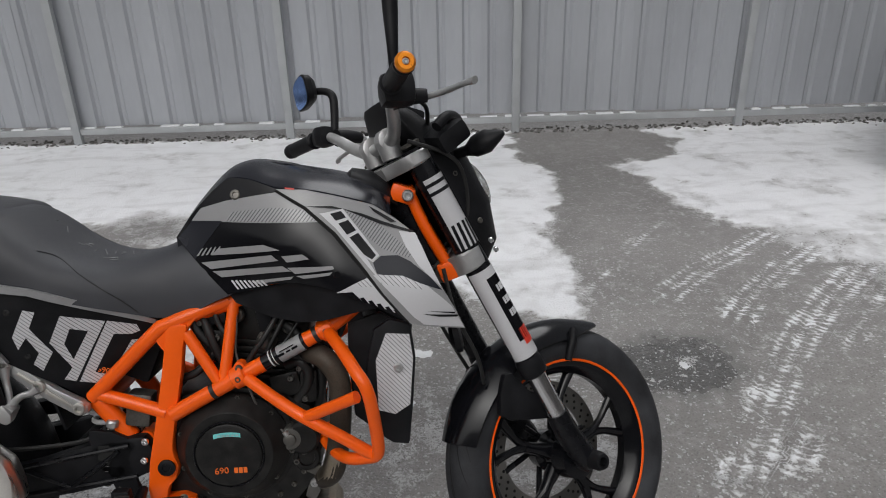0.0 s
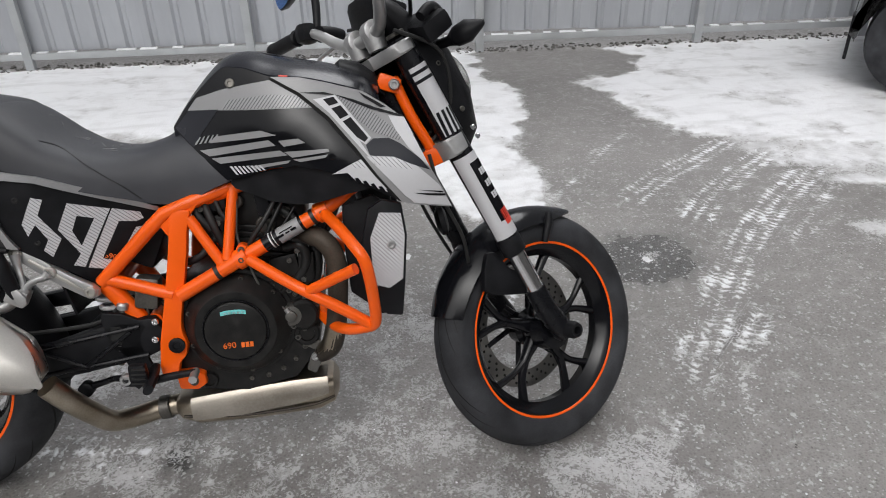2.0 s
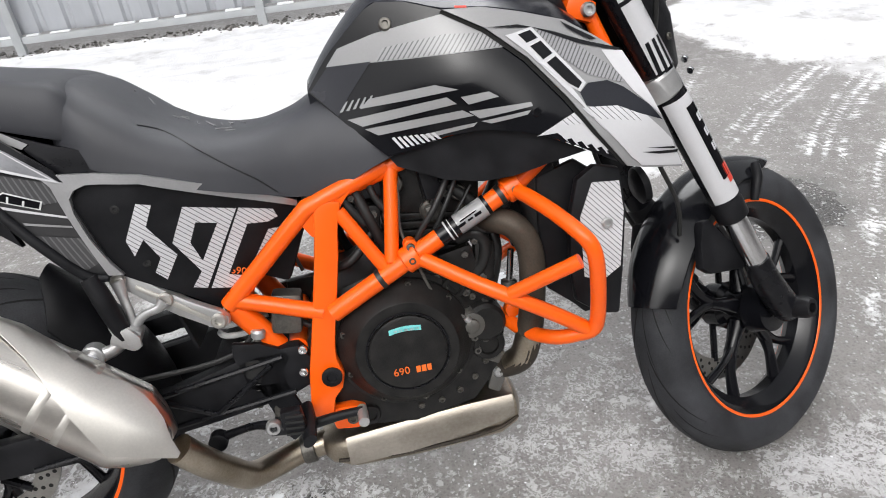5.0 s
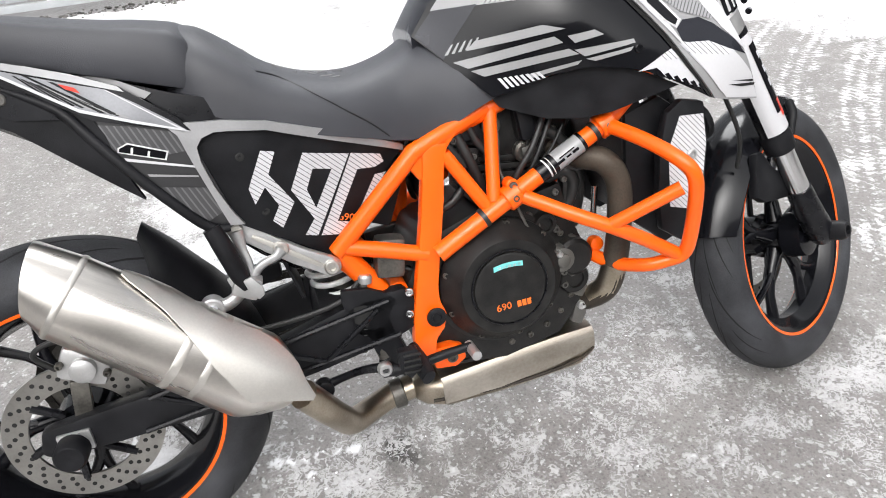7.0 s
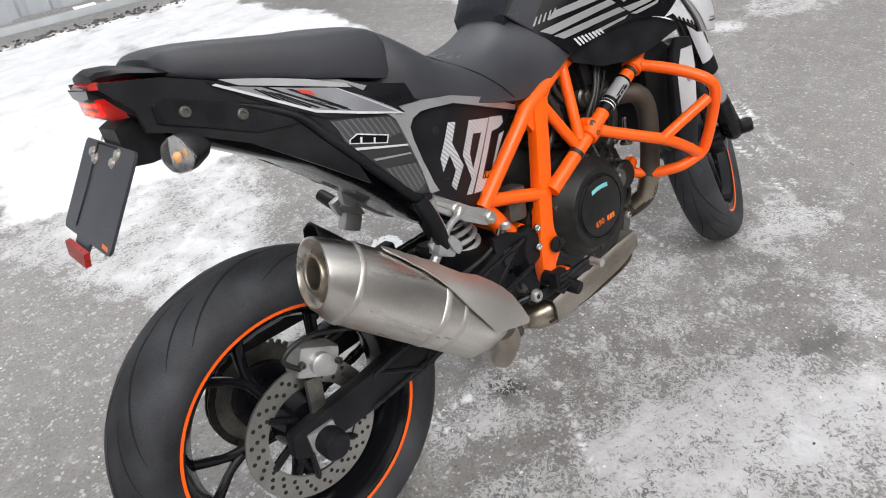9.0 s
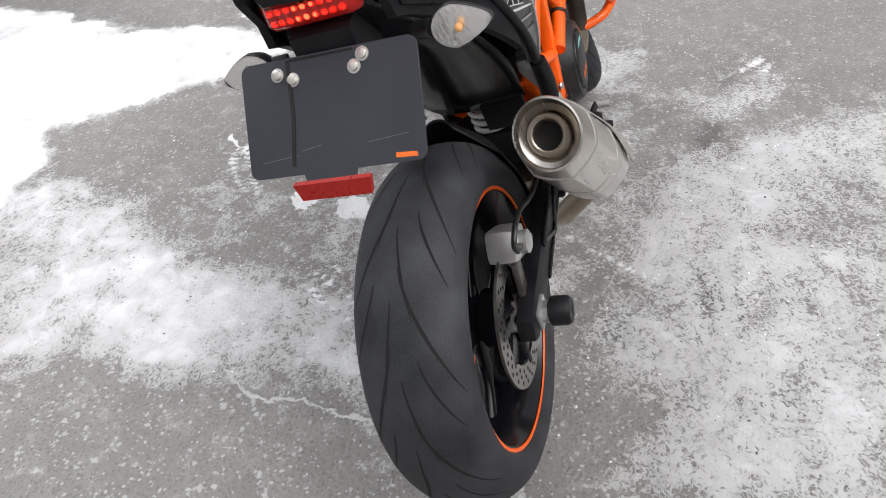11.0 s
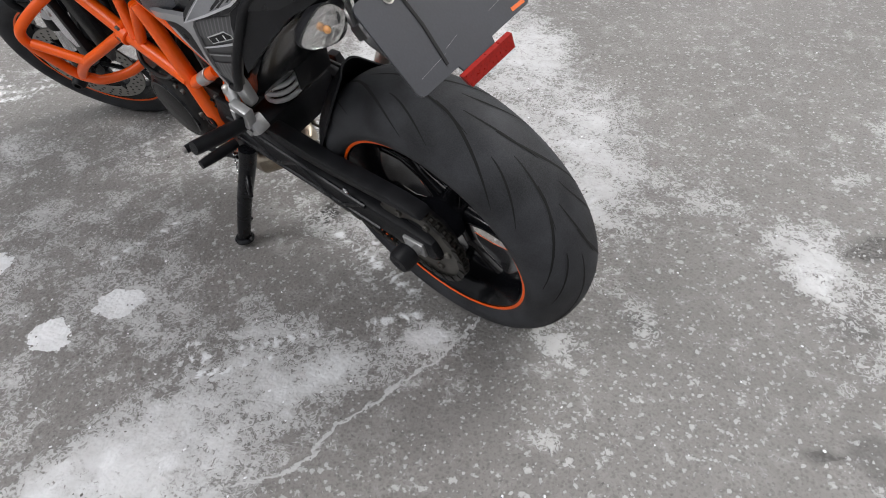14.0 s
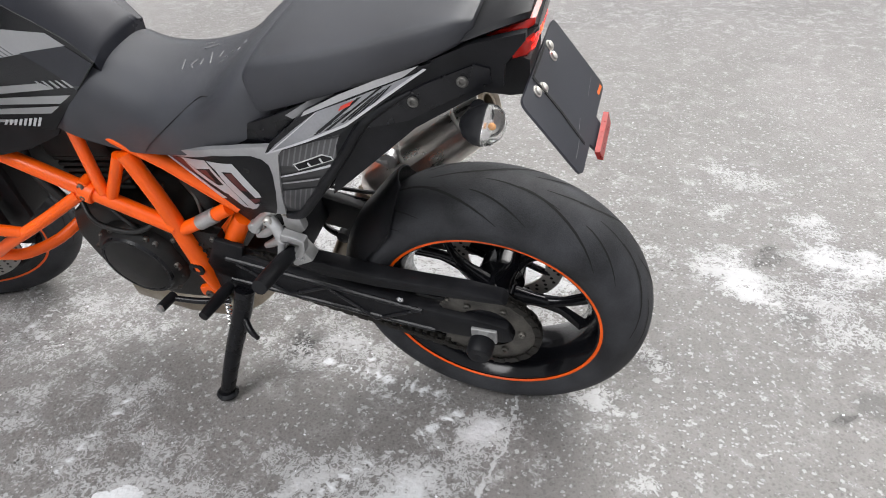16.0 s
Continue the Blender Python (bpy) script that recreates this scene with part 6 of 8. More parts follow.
LEFT_DIGITS = [[(0.558, 0.654), (0.551, 0.654), (0.505, 0.618), (0.458, 0.579), (0.475, 0.568), (0.522, 0.604), (0.552, 0.624)], [(0.513, 0.669), (0.437, 0.698), (0.432, 0.679), (0.490, 0.648)], [(0.508, 0.662), (0.490, 0.648), (0.453, 0.621), (0.432, 0.633), (0.434, 0.601), (0.451, 0.600), (0.498, 0.629)],
               [(0.438, 0.695), (0.432, 0.679), (0.422, 0.637), (0.410, 0.581), (0.400, 0.577), (0.422, 0.569), (0.442, 0.596), (0.432, 0.633), (0.440, 0.666)], [(0.433, 0.698), (0.373, 0.712), (0.367, 0.698), (0.385, 0.689), (0.409, 0.681), (0.423, 0.679)],
               [(0.367, 0.698), (0.352, 0.646), (0.353, 0.633), (0.369, 0.625), (0.385, 0.689)], [(0.423, 0.679), (0.409, 0.681), (0.388, 0.614), (0.382, 0.599), (0.366, 0.610), (0.387, 0.584), (0.404, 0.571), (0.408, 0.584), (0.421, 0.639)]]
LEFT_RED = [[(0.546, 0.655), (0.515, 0.666), (0.492, 0.646), (0.497, 0.626), (0.514, 0.627)], [(0.484, 0.648), (0.455, 0.663), (0.452, 0.626)], [(0.405, 0.678), (0.386, 0.686), (0.377, 0.640), (0.393, 0.637)], [(0.387, 0.614), (0.360, 0.625), (0.368, 0.611), (0.383, 0.603)]]


DARKRED = material("dark_red_film", (0.11, 0.012, 0.014), 0.4, vary=0.3, scale=30)
TAILFILM = material("dark_silver_tail_film", (0.25, 0.255, 0.272), 0.3, metal=0.3, vary=0.2, scale=12, coat=0.4)
BLADEGREY = material("grey_tail_film", (0.030, 0.030, 0.032), 0.36, vary=0.12, scale=12, coat=0.3)


def signal_across(s, t, r):
    """A drop shape, drawn out towards the outer end."""
    c = math.cos(t)
    return r * c * (1.22 if s * c > 0 else 0.80)


def tail_side(s):
    def film(poly, mat, off, parent, name):
        return part(name, skin(poly, TAIL_SIDE, off, 0.0, s, 0.012), mat, parent)
    side = part("side_panel", skin(SIDEPANEL, TAIL_SIDE, -0.006, 0.006, s, 0.012), BLACK, BIKE, "matt black side panel with large white hatched shapes")
    for poly in DIGITS if s < 0 else LEFT_DIGITS:
        film(poly, HATCHWHITE if s < 0 else WHITEFILM, -0.0050, side, "white_block")
    for poly in LEFT_RED if s > 0 else ():
        film(poly, DARKRED, -0.0054, side, "dark_red_block")
    if s < 0:
        lettering("orange_number", "690", 0.0165, Matrix.Translation((0.483, s * (TAIL_SIDE(0.483, 0.562) - 0.0036), 0.562)) @ Matrix.Rotation(radians(90), 4, "X") @ Matrix.Rotation(radians(-16), 4, "Z"), ORANGEFILM, side, 0.0006)
    # dark buttons on the panel paint the shade of its two holes
    for x, z in ((0.350, 0.701), (0.365, 0.611)):
        bolt(Vector((x, s * (TAIL_SIDE(x, z) - 0.007), z)), (0, s, 0), 0.0062, HOLEDARK, side, 0.002, "panel_hole_dark")
    part("rear_subframe", skin(SILVERFRAME, TAIL_SIDE, 0.004, 0.009, s, 0.012), SILVERPAINT, BIKE, "silver painted rear subframe moulding")
    under = part("underseat_panel", skin(UNDERSEAT, TAIL_SIDE, -0.012, 0.006, s), SATIN, BIKE)
    film([(0.17, 0.850), (0.223, 0.828), (0.26, 0.806), (0.25, 0.800), (0.19, 0.832)], SILVERFILM, -0.010, under, "silver_edge")
    top = part("tail_fairing", skin(TAILTOP, TAIL_SIDE, 0.0045, 0.006, s, 0.012), SATIN, BIKE, "black tail fairing with silver film, dark slashes and red print")
    film([(0.060, 0.882), (0.114, 0.866), (0.170, 0.846), (0.223, 0.822), (0.229, 0.814), (0.155, 0.841), (0.083, 0.866)], SILVERPAINT, 0.0054, top, "silver_strip")
    film([(0.052, 0.876), (0.106, 0.842), (0.166, 0.800), (0.228, 0.776), (0.294, 0.752), (0.276, 0.769), (0.239, 0.798), (0.206, 0.821), (0.155, 0.838), (0.10, 0.858)], TAILFILM, 0.0056, top, "grey_film")
    for k in range(9):
        x, z = 0.098 + 0.0085 * k, 0.856 - 0.0050 * k
        film([(x, z), (x + 0.0035, z - 0.001), (x + 0.045 + 0.002 * k, z - 0.040 + 0.0006 * k), (x + 0.041 + 0.002 * k, z - 0.040 + 0.0006 * k)], SATIN if k % 2 or k < 3 else SILVERFILM, 0.0062, top, "thin_slash")
    film([(0.139, 0.842), (0.146, 0.840), (0.212, 0.789), (0.205, 0.789)], SATIN, 0.0066, top, "dark_slash")
    film([(0.109, 0.855), (0.117, 0.852), (0.200, 0.791), (0.192, 0.793)], SATIN, 0.0066, top, "dark_slash")
    film([(0.151, 0.837), (0.170, 0.829), (0.175, 0.821), (0.158, 0.829)], REDFILM, 0.0070, top, "red_print")
    film([(0.205, 0.821), (0.209, 0.819), (0.295, 0.751), (0.289, 0.753)], WHITEFILM, 0.0066, top, "white_line")
    film([(0.050, 0.877), (0.106, 0.839), (0.166, 0.798), (0.228, 0.774), (0.297, 0.750), (0.290, 0.755), (0.228, 0.778), (0.167, 0.802), (0.107, 0.843), (0.055, 0.878)], WHITEFILM, 0.0068, top, "white_line")
    grab = part("tail_side", skin(TAILBLACK, TAIL_SIDE, 0.001, 0.012, s, 0.012), BLACK, BIKE, "matt black tail side with recessed grab handle")
    part("grab_recess", skin(POCKET, TAIL_SIDE, 0.005, 0.006, s, 0.012), SATIN, grab)
    for x, z in ((0.006, 0.856), (0.073, 0.829)):
        bolt(Vector((x, s * (TAIL_SIDE(x, z) + 0.004), z)), (0, s, 0), 0.0082, DULLALLOY, grab, 0.005, "grab_bolt")
    blade = part("tail_blade", skin(BLADE, TAIL_SIDE, -0.001, 0.010, s, 0.012), BLADEGREY, BIKE, "black and grey hatched lower tail blade")
    film([(0.158, 0.782), (0.217, 0.771), (0.277, 0.752), (0.286, 0.725), (0.259, 0.724), (0.193, 0.741), (0.172, 0.760)], HATCHDARK, 0.0004, blade, "dark_hatch")
    film([(0.199, 0.744), (0.213, 0.749), (0.262, 0.729), (0.256, 0.717), (0.197, 0.738)], PALEPRINT, 0.0009, blade, "pale_badge")
    film([(0.201, 0.743), (0.213, 0.7468), (0.259, 0.7283), (0.2545, 0.7195), (0.199, 0.739)], GLOSS, 0.0014, blade, "dark_badge")
    for u in (0.216, 0.236):
        film([(u, 0.7435 - (u - 0.213) * 0.42), (u + 0.003, 0.7425 - (u - 0.213) * 0.42), (u, 0.7335 - (u - 0.213) * 0.36), (u - 0.003, 0.7345 - (u - 0.213) * 0.36)], PALEPRINT, 0.0019, blade, "pale_bar")
    film([(0.203, 0.730), (0.290, 0.703), (0.290, 0.700), (0.205, 0.725)], WHITEFILM, 0.0012, blade, "white_line")
    film([(0.226, 0.703), (0.290, 0.689), (0.291, 0.686), (0.228, 0.699)], SILVERFILM, 0.0012, blade, "white_line")
    film([(0.236, 0.682), (0.302, 0.668), (0.313, 0.630), (0.282, 0.617), (0.241, 0.668)], HATCHDARK, 0.0006, blade, "dark_hatch")
    film([(0.245, 0.663), (0.302, 0.650), (0.306, 0.634), (0.284, 0.622)], HATCHDARK, 0.0011, blade, "dark_hatch")
    ridge = [(0.075, 0.842), (0.112, 0.822), (0.145, 0.798), (0.170, 0.762), (0.205, 0.712), (0.243, 0.661), (0.282, 0.612), (0.312, 0.602)]
    part("tail_ridge", tube([(x, s * (TAIL_SIDE(x, z) + 0.002), z) for x, z in ridge], [0.003, 0.006, 0.0075, 0.008, 0.008, 0.008, 0.008, 0.006], 10, 4), BLACK, grab, "rounded black ridge")
    # cast footrest hanger with its long lower arm
    if s < 0:
        hang = part("footrest_hanger", slab([(0.303, 0.605), (0.318, 0.610), (0.331, 0.600), (0.366, 0.568), (0.408, 0.535), (0.446, 0.512), (0.458, 0.500), (0.456, 0.487), (0.444, 0.481), (0.428, 0.487), (0.386, 0.515), (0.349, 0.545), (0.320, 0.571), (0.303, 0.587)], s * 0.112, s * 0.130, 0.005), ALLOY, BIKE, "cast aluminium passenger footrest hanger")
        part("hanger_rail", slab([(0.338, 0.578), (0.372, 0.553), (0.432, 0.504), (0.428, 0.498), (0.366, 0.546), (0.334, 0.572)], s * 0.127, s * 0.1325, 0.002), SATINSTEEL, hang)
        part("hanger_brace", tube([(0.373, s * 0.136, 0.546), (0.362, s * 0.140, 0.538), (0.345, s * 0.142, 0.534), (0.330, s * 0.142, 0.524), (0.318, s * 0.142, 0.508)], [0.0105, 0.0065, 0.006, 0.0065, 0.009], 12, 5, flat=1.3), ALLOY, hang)
        part("hanger_brace", tube([(0.315, s * 0.134, 0.590), (0.318, s * 0.138, 0.562), (0.322, s * 0.142, 0.535), (0.318, s * 0.142, 0.508)], [0.0105, 0.0065, 0.006, 0.008], 12, 5, flat=1.3), ALLOY, hang)
        for d in (-0.011, 0.013):
            part("hanger_cheek", slab([(0.296 + d, 0.523), (0.309 + d, 0.527), (0.322 + d, 0.508), (0.322 + d, 0.494), (0.312 + d, 0.488), (0.302 + d, 0.500)], s * (0.150 + d), s * (0.157 + d), 0.003), ALLOY, hang)
    else:
        hang = part("footrest_hanger", slab([(0.330, 0.613), (0.309, 0.614), (0.301, 0.592), (0.298, 0.556), (0.312, 0.542), (0.334, 0.545), (0.337, 0.562), (0.335, 0.584), (0.338, 0.602)], 0.122, 0.141, 0.005), ALLOY, BIKE, "cast aluminium passenger footrest hanger")
        part("hanger_arm", tube([(0.364, 0.138, 0.569), (0.352, 0.144, 0.558), (0.342, 0.152, 0.543), (0.338, 0.158, 0.530)], [0.010, 0.0085, 0.0085, 0.008], 12, 4, flat=1.3), ALLOY, hang)
        part("hanger_link", tube([(0.413, 0.124, 0.528), (0.382, 0.124, 0.562), (0.355, 0.126, 0.582), (0.325, 0.128, 0.598)], [0.009, 0.0065, 0.0065, 0.008], 12, 4, flat=1.3), ALLOY, hang)
        part("hanger_prong", tube([(0.413, 0.126, 0.508), (0.391, 0.130, 0.521), (0.368, 0.134, 0.541), (0.352, 0.140, 0.556)], [0.004, 0.0065, 0.007, 0.007], 12, 4, flat=1.3), ALLOY, hang)
        part("hanger_prong", tube([(0.404, 0.126, 0.482), (0.382, 0.130, 0.498), (0.358, 0.138, 0.522), (0.344, 0.150, 0.540)], [0.004, 0.0065, 0.007, 0.007], 12, 4, flat=1.3), ALLOY, hang)
        for cheek in ([(0.340, 0.550), (0.328, 0.545), (0.340, 0.507), (0.354, 0.506)], [(0.300, 0.558), (0.288, 0.556), (0.292, 0.534), (0.316, 0.490), (0.325, 0.490), (0.326, 0.503), (0.303, 0.540)], [(0.330, 0.568), (0.288, 0.558), (0.292, 0.544), (0.336, 0.552)]):
            part("hanger_cheek", slab(cheek, 0.150, 0.168, 0.003), ALLOY, hang)
        part("hanger_web", slab([(0.335, 0.552), (0.298, 0.548), (0.318, 0.504), (0.343, 0.510)], 0.144, 0.152, 0.003), SATINSTEEL, hang)
        part("hanger_pin", rod((0.300, 0.164, 0.512), (0.352, 0.164, 0.509), 0.0045), CHROME, hang)
        part("hanger_lug", lathe([(-0.012, 0.012), (0.002, 0.012), (0.004, 0.010), (0.004, 0.0)], (0.413, 0.128, 0.527), (0, 1, 0), 20), ALLOY, hang)
    for x, z in ((0.315, 0.592), (0.373, 0.546), (0.442, 0.497)) if s < 0 else ((0.320, 0.600), (0.364, 0.569)):
        bolt(Vector((x, s * (0.127 if s < 0 else 0.139), z)), (0, s, 0), 0.0125 if s < 0 else 0.0095, SATINSTEEL, hang, 0.010, "hanger_bolt")
    peg = [(0.311, s * 0.152, 0.508), (0.304, s * 0.156, 0.538), (0.296, s * 0.156, 0.572), (0.286, s * 0.153, 0.608)] if s < 0 else [(0.326, s * 0.152, 0.512), (0.330, s * 0.185, 0.520), (0.329, s * 0.225, 0.532), (0.327, s * 0.266, 0.546)]
    part("footrest", tube(peg, [0.0125, 0.0145, 0.0150, 0.0135], 12, 4), BLACK, hang, "black rubber passenger footrest")
    part("footrest_fork", block((0.04, 0.03, 0.035), pose(0.312, s * 0.148, 0.508, 0, 30, 0), 0.006), ALLOY, hang)
    # turn signals
    yy = -0.147 if s < 0 else 0.132
    sig = part("rear_signal", tube([(-0.01, s * 0.09, 0.812), (-0.02, s * 0.11, 0.815), (-0.03, s * 0.12, 0.817)], 0.011, 12, 3), BLACK, BIKE, "rear turn signal with clear lens")
    rings = []
    for u, r in ((0.0, 0.006), (0.010, 0.017), (0.026, 0.024), (0.036, 0.025)):
        rings.append([Vector((0.002 - u, yy + signal_across(s, t, 1.45 * r), 0.817 + r * math.sin(t) * (1 - 0.42 * max(0.0, s * math.cos(t))))) for t in (2 * math.pi * i / 20 for i in range(20))])
    part("signal_shell", loft(rings), BLACK, sig)
    rings = []
    for u, r in ((0.0345, 0.0252), (0.047, 0.0235), (0.056, 0.017), (0.060, 0.007)):
        rings.append([Vector((0.002 - u, yy + signal_across(s, t, 1.45 * r), 0.817 + r * math.sin(t) * (1 - 0.42 * max(0.0, s * math.cos(t))))) for t in (2 * math.pi * i / 20 for i in range(20))])
    part("signal_lens", loft(rings), CLEARLENS, sig, "clear signal lens")
    rings = []
    for u, r in ((0.0355, 0.0238), (0.0365, 0.0238), (0.037, 0.020), (0.0365, 0.008)):
        rings.append([Vector((0.002 - u, yy + signal_across(s, t, 1.43 * r), 0.817 + r * math.sin(t) * (1 - 0.42 * max(0.0, s * math.cos(t))))) for t in (2 * math.pi * i / 20 for i in range(20))])
    part("lamp_bowl", loft(rings), REFLECTOR, sig, "bright reflector bowl")
    own = bmesh.new()
    bmesh.ops.create_uvsphere(own, u_segments=12, v_segments=8, radius=0.005)
    part("bulb", joined(own, None, Matrix.Translation((-0.040, yy + s * 0.004, 0.815))), BULB, sig)


both(tail_side)
# tail centre: underside, light, plate
rings = []
for x, w, zt, zb in ((-0.085, 0.05, 0.915, 0.905), (-0.05, 0.070, 0.908, 0.868), (0.0, 0.085, 0.898, 0.818), (0.08, 0.095, 0.872, 0.765), (0.16, 0.108, 0.84, 0.712), (0.22, 0.115, 0.80, 0.655), (0.29, 0.11, 0.76, 0.588), (0.34, 0.10, 0.72, 0.530), (0.385, 0.092, 0.68, 0.490), (0.43, 0.085, 0.66, 0.482)):
    rings.append([Vector((x, w * c, z)) for c, z in ((-1, zt), (-0.5, zt + 0.004), (0, zt + 0.005), (0.5, zt + 0.004), (1, zt), (1, zb + 0.012), (0.85, zb), (0, zb - 0.004), (-0.85, zb), (-1, zb + 0.012))])
part("undertail", loft(rings), GLOSS, BIKE, "gloss black undertail")
part("tail_top", loft([[Vector((x, w * c, z + d)) for c, d in ((-1, -0.006), (-0.9, 0.0), (0, 0.006), (0.9, 0.0), (1, -0.006), (0.9, -0.012), (-0.9, -0.012))] for x, w, z in ((0.06, 0.098, 0.900), (0.0, 0.09, 0.917), (-0.04, 0.078, 0.930), (-0.066, 0.060, 0.933), (-0.074, 0.048, 0.930))]), BLACK, BIKE)
tl = part("tail_light", loft([[Vector((x, w * c, z0 + (z1 - z0) * k)) for c, k in ((-1, 0.15), (-0.9, 0.0), (0.9, 0.0), (1, 0.15), (1, 0.85), (0.85, 1.0), (-0.85, 1.0), (-1, 0.85))] for x, w, z0, z1 in ((-0.020, 0.064, 0.874, 0.915), (-0.050, 0.063, 0.868, 0.922), (-0.071, 0.057, 0.871, 0.924), (-0.080, 0.047, 0.879, 0.920))]), REDLENS, BIKE, "red tail light with lit diodes")
for i in range(9):
    for j in range(2):
        y = -0.044 + 0.011 * i
        part("diode", lathe([(0, 0.0035), (0.003, 0.0035), (0.004, 0.002), (0.004, 0)], (-0.0770 + 0.06 * abs(y), y, 0.882 + 0.012 * j), (-1, 0, 0.1), 8), REDGLOW, tl)
PL = [Vector((-0.076, 0.116, 0.843)), Vector((-0.076, -0.114, 0.834)), Vector((-0.162, -0.108, 0.726)), Vector((-0.160, 0.120, 0.734))]
PLX, PLY = (PL[1] - PL[0]).normalized(), (PL[3] - PL[0]).normalized()
PLN = PLY.cross(PLX).normalized()
if PLN.x > 0:
    PLN = -PLN


def plate_point(u, v, h=0.0):
    """u across from the left edge, v down, h out of the face."""
    return PL[0] + (PL[1] - PL[0]) * u + (PL[3] - PL[0]) * v + PLN * h


corner = []
for cu, cv, a0 in ((0.05, 0.08, 180), (0.95, 0.08, 270), (0.95, 0.92, 0), (0.05, 0.92, 90)):
    for k in range(5):
        a = radians(a0 + 22.5 * k)
        corner.append((cu + 0.05 * math.cos(a), cv + 0.08 * math.sin(a)))
plate = part("plate_holder", loft([[plate_point(u, v, h) for u, v in corner] for h in (-0.004, -0.003, 0.0)]), PLATEBLACK, BIKE, "dark grey empty number plate holder")
for u, v in ((0.22, 0.13), (0.31, 0.19), (0.66, 0.17), (0.71, 0.08)):
    b = part("plate_bolt", lathe([(0, 0.0085), (0.001, 0.0085), (0.0012, 0.0062), (0.004, 0.006), (0.005, 0.004), (0.005, 0)], plate_point(u, v), PLN, 14), SATINSTEEL, plate)
# slots are dark strips on the face, their shade in the colour
part("plate_slot_dark", loft([[plate_point(u, v, h) for u, v in ((0.275, 0.02), (0.295, 0.02), (0.30, 0.5), (0.275, 0.92), (0.255, 0.92), (0.28, 0.5))] for h in (0.0002, 0.0012)]), HOLEDARK, plate)
part("plate_slot_dark", loft([[plate_point(u, v, h) for u, v in ((0.30, 0.015), (0.66, 0.015), (0.66, 0.035), (0.30, 0.035))] for h in (0.0002, 0.0010)]), HOLEDARK, plate)
for u0, u1, v in ((0.08, 0.30, 0.86), (0.32, 0.43, 0.80), (0.70, 0.92, 0.80)):
    part("scratch", loft([[plate_point(u, vv, h) for u, vv in ((u0, v), (u1, v - 0.03), (u1, v - 0.027), (u0, v + 0.003))] for h in (0.0001, 0.0004)]), CHALK, plate)
part("orange_badge", loft([[plate_point(u, vv, h) for u, vv in ((0.84, 0.92), (0.95, 0.93), (0.955, 0.97), (0.84, 0.96))] for h in (0.0001, 0.0005)]), ORANGEFILM, plate)
part("reflector_tab", loft([[plate_point(u, vv, h) for u, vv in ((0.32, 1.0), (0.62, 1.0), (0.60, 1.12), (0.34, 1.12))] for h in (-0.004, 0.0)]), PLATEBLACK, plate)
ref = [plate_point(0.27, 1.06, 0.004), plate_point(0.71, 1.06, 0.004), plate_point(0.695, 1.06, 0.004) + Vector((-0.005, 0, -0.019)), plate_point(0.30, 1.06, 0.004) + Vector((-0.005, 0, -0.019))]
part("rear_reflector", loft([[p + Vector((-h, 0, 0)) for p in ref] for h in (0.0, 0.008)]), REFLEX, plate, "red rear reflector")
part("plate_arm", loft([[Vector((x, w * c, z)) for c, z in ((-1, z0), (1, z0), (1, z1), (-1, z1))] for x, w, z0, z1 in ((0.0, 0.04, 0.80, 0.84), (-0.045, 0.042, 0.80, 0.868), (-0.072, 0.04, 0.805, 0.858))]), BLACK, BIKE)


# ---- engine ----
part("crankcase", slab([(0.555, 0.30), (0.56, 0.42), (0.60, 0.49), (0.70, 0.52), (0.80, 0.505), (0.875, 0.46), (0.90, 0.39), (0.885, 0.31), (0.83, 0.245), (0.72, 0.225), (0.60, 0.24)], -0.095, 0.105, 0.014), CASE, BIKE, "black cast engine crankcase")
clutch = part("clutch_cover", lathe([(0, 0.112), (0.018, 0.112), (0.028, 0.104), (0.038, 0.094), (0.050, 0.088), (0.054, 0.084), (0.055, 0.068), (0.054, 0.066), (0.054, 0.064), (0.058, 0.063), (0.060, 0.058), (0.060, 0)], (0.722, -0.095, 0.392), (0, -1, 0), 56), CASE, BIKE, "round black clutch cover")
for k in range(9):
    a = 2 * math.pi * k / 9
    bolt(Vector((0.722 + 0.105 * math.cos(a), -0.117, 0.392 + 0.105 * math.sin(a))), (0, -1, 0), 0.0055, DARKMETAL, clutch, 0.006, "cover_bolt")


def cover_print(u0, u1, v0, v1, mat, name, arc=0.0):
    bm = bmesh.new()
    pts = [(u0 + (u1 - u0) * k / 6, v0 + arc * (1 - ((k - 3) / 3) ** 2)) for k in range(7)] + [(u1 - (u1 - u0) * k / 6, v1 + arc * (1 - ((k - 3) / 3) ** 2)) for k in range(7)]
    bm.faces.new([bm.verts.new((0.722 + u, -0.1556, 0.392 + v)) for u, v in pts])
    part(name, bm, mat, clutch)


cover_print(-0.026, 0.026, 0.036, 0.045, CYANFILM, "turquoise_badge", 0.003)
for k in range(5):
    cover_print(-0.019 + 0.009 * k, -0.013 + 0.009 * k, 0.039 + 0.0, 0.043, PALEPRINT, "pale_bar", 0.0)
lettering("orange_number", "690", 0.0185, Matrix.Translation((0.706, -0.1556, 0.361)) @ Matrix.Rotation(radians(90), 4, "X") @ Matrix.Rotation(radians(2), 4, "Z"), ORANGEFILM, clutch)
for k in range(3):
    cover_print(0.008 + 0.009 * k, 0.0152 + 0.009 * k, -0.037, -0.0255, ORANGEFILM, "orange_block")
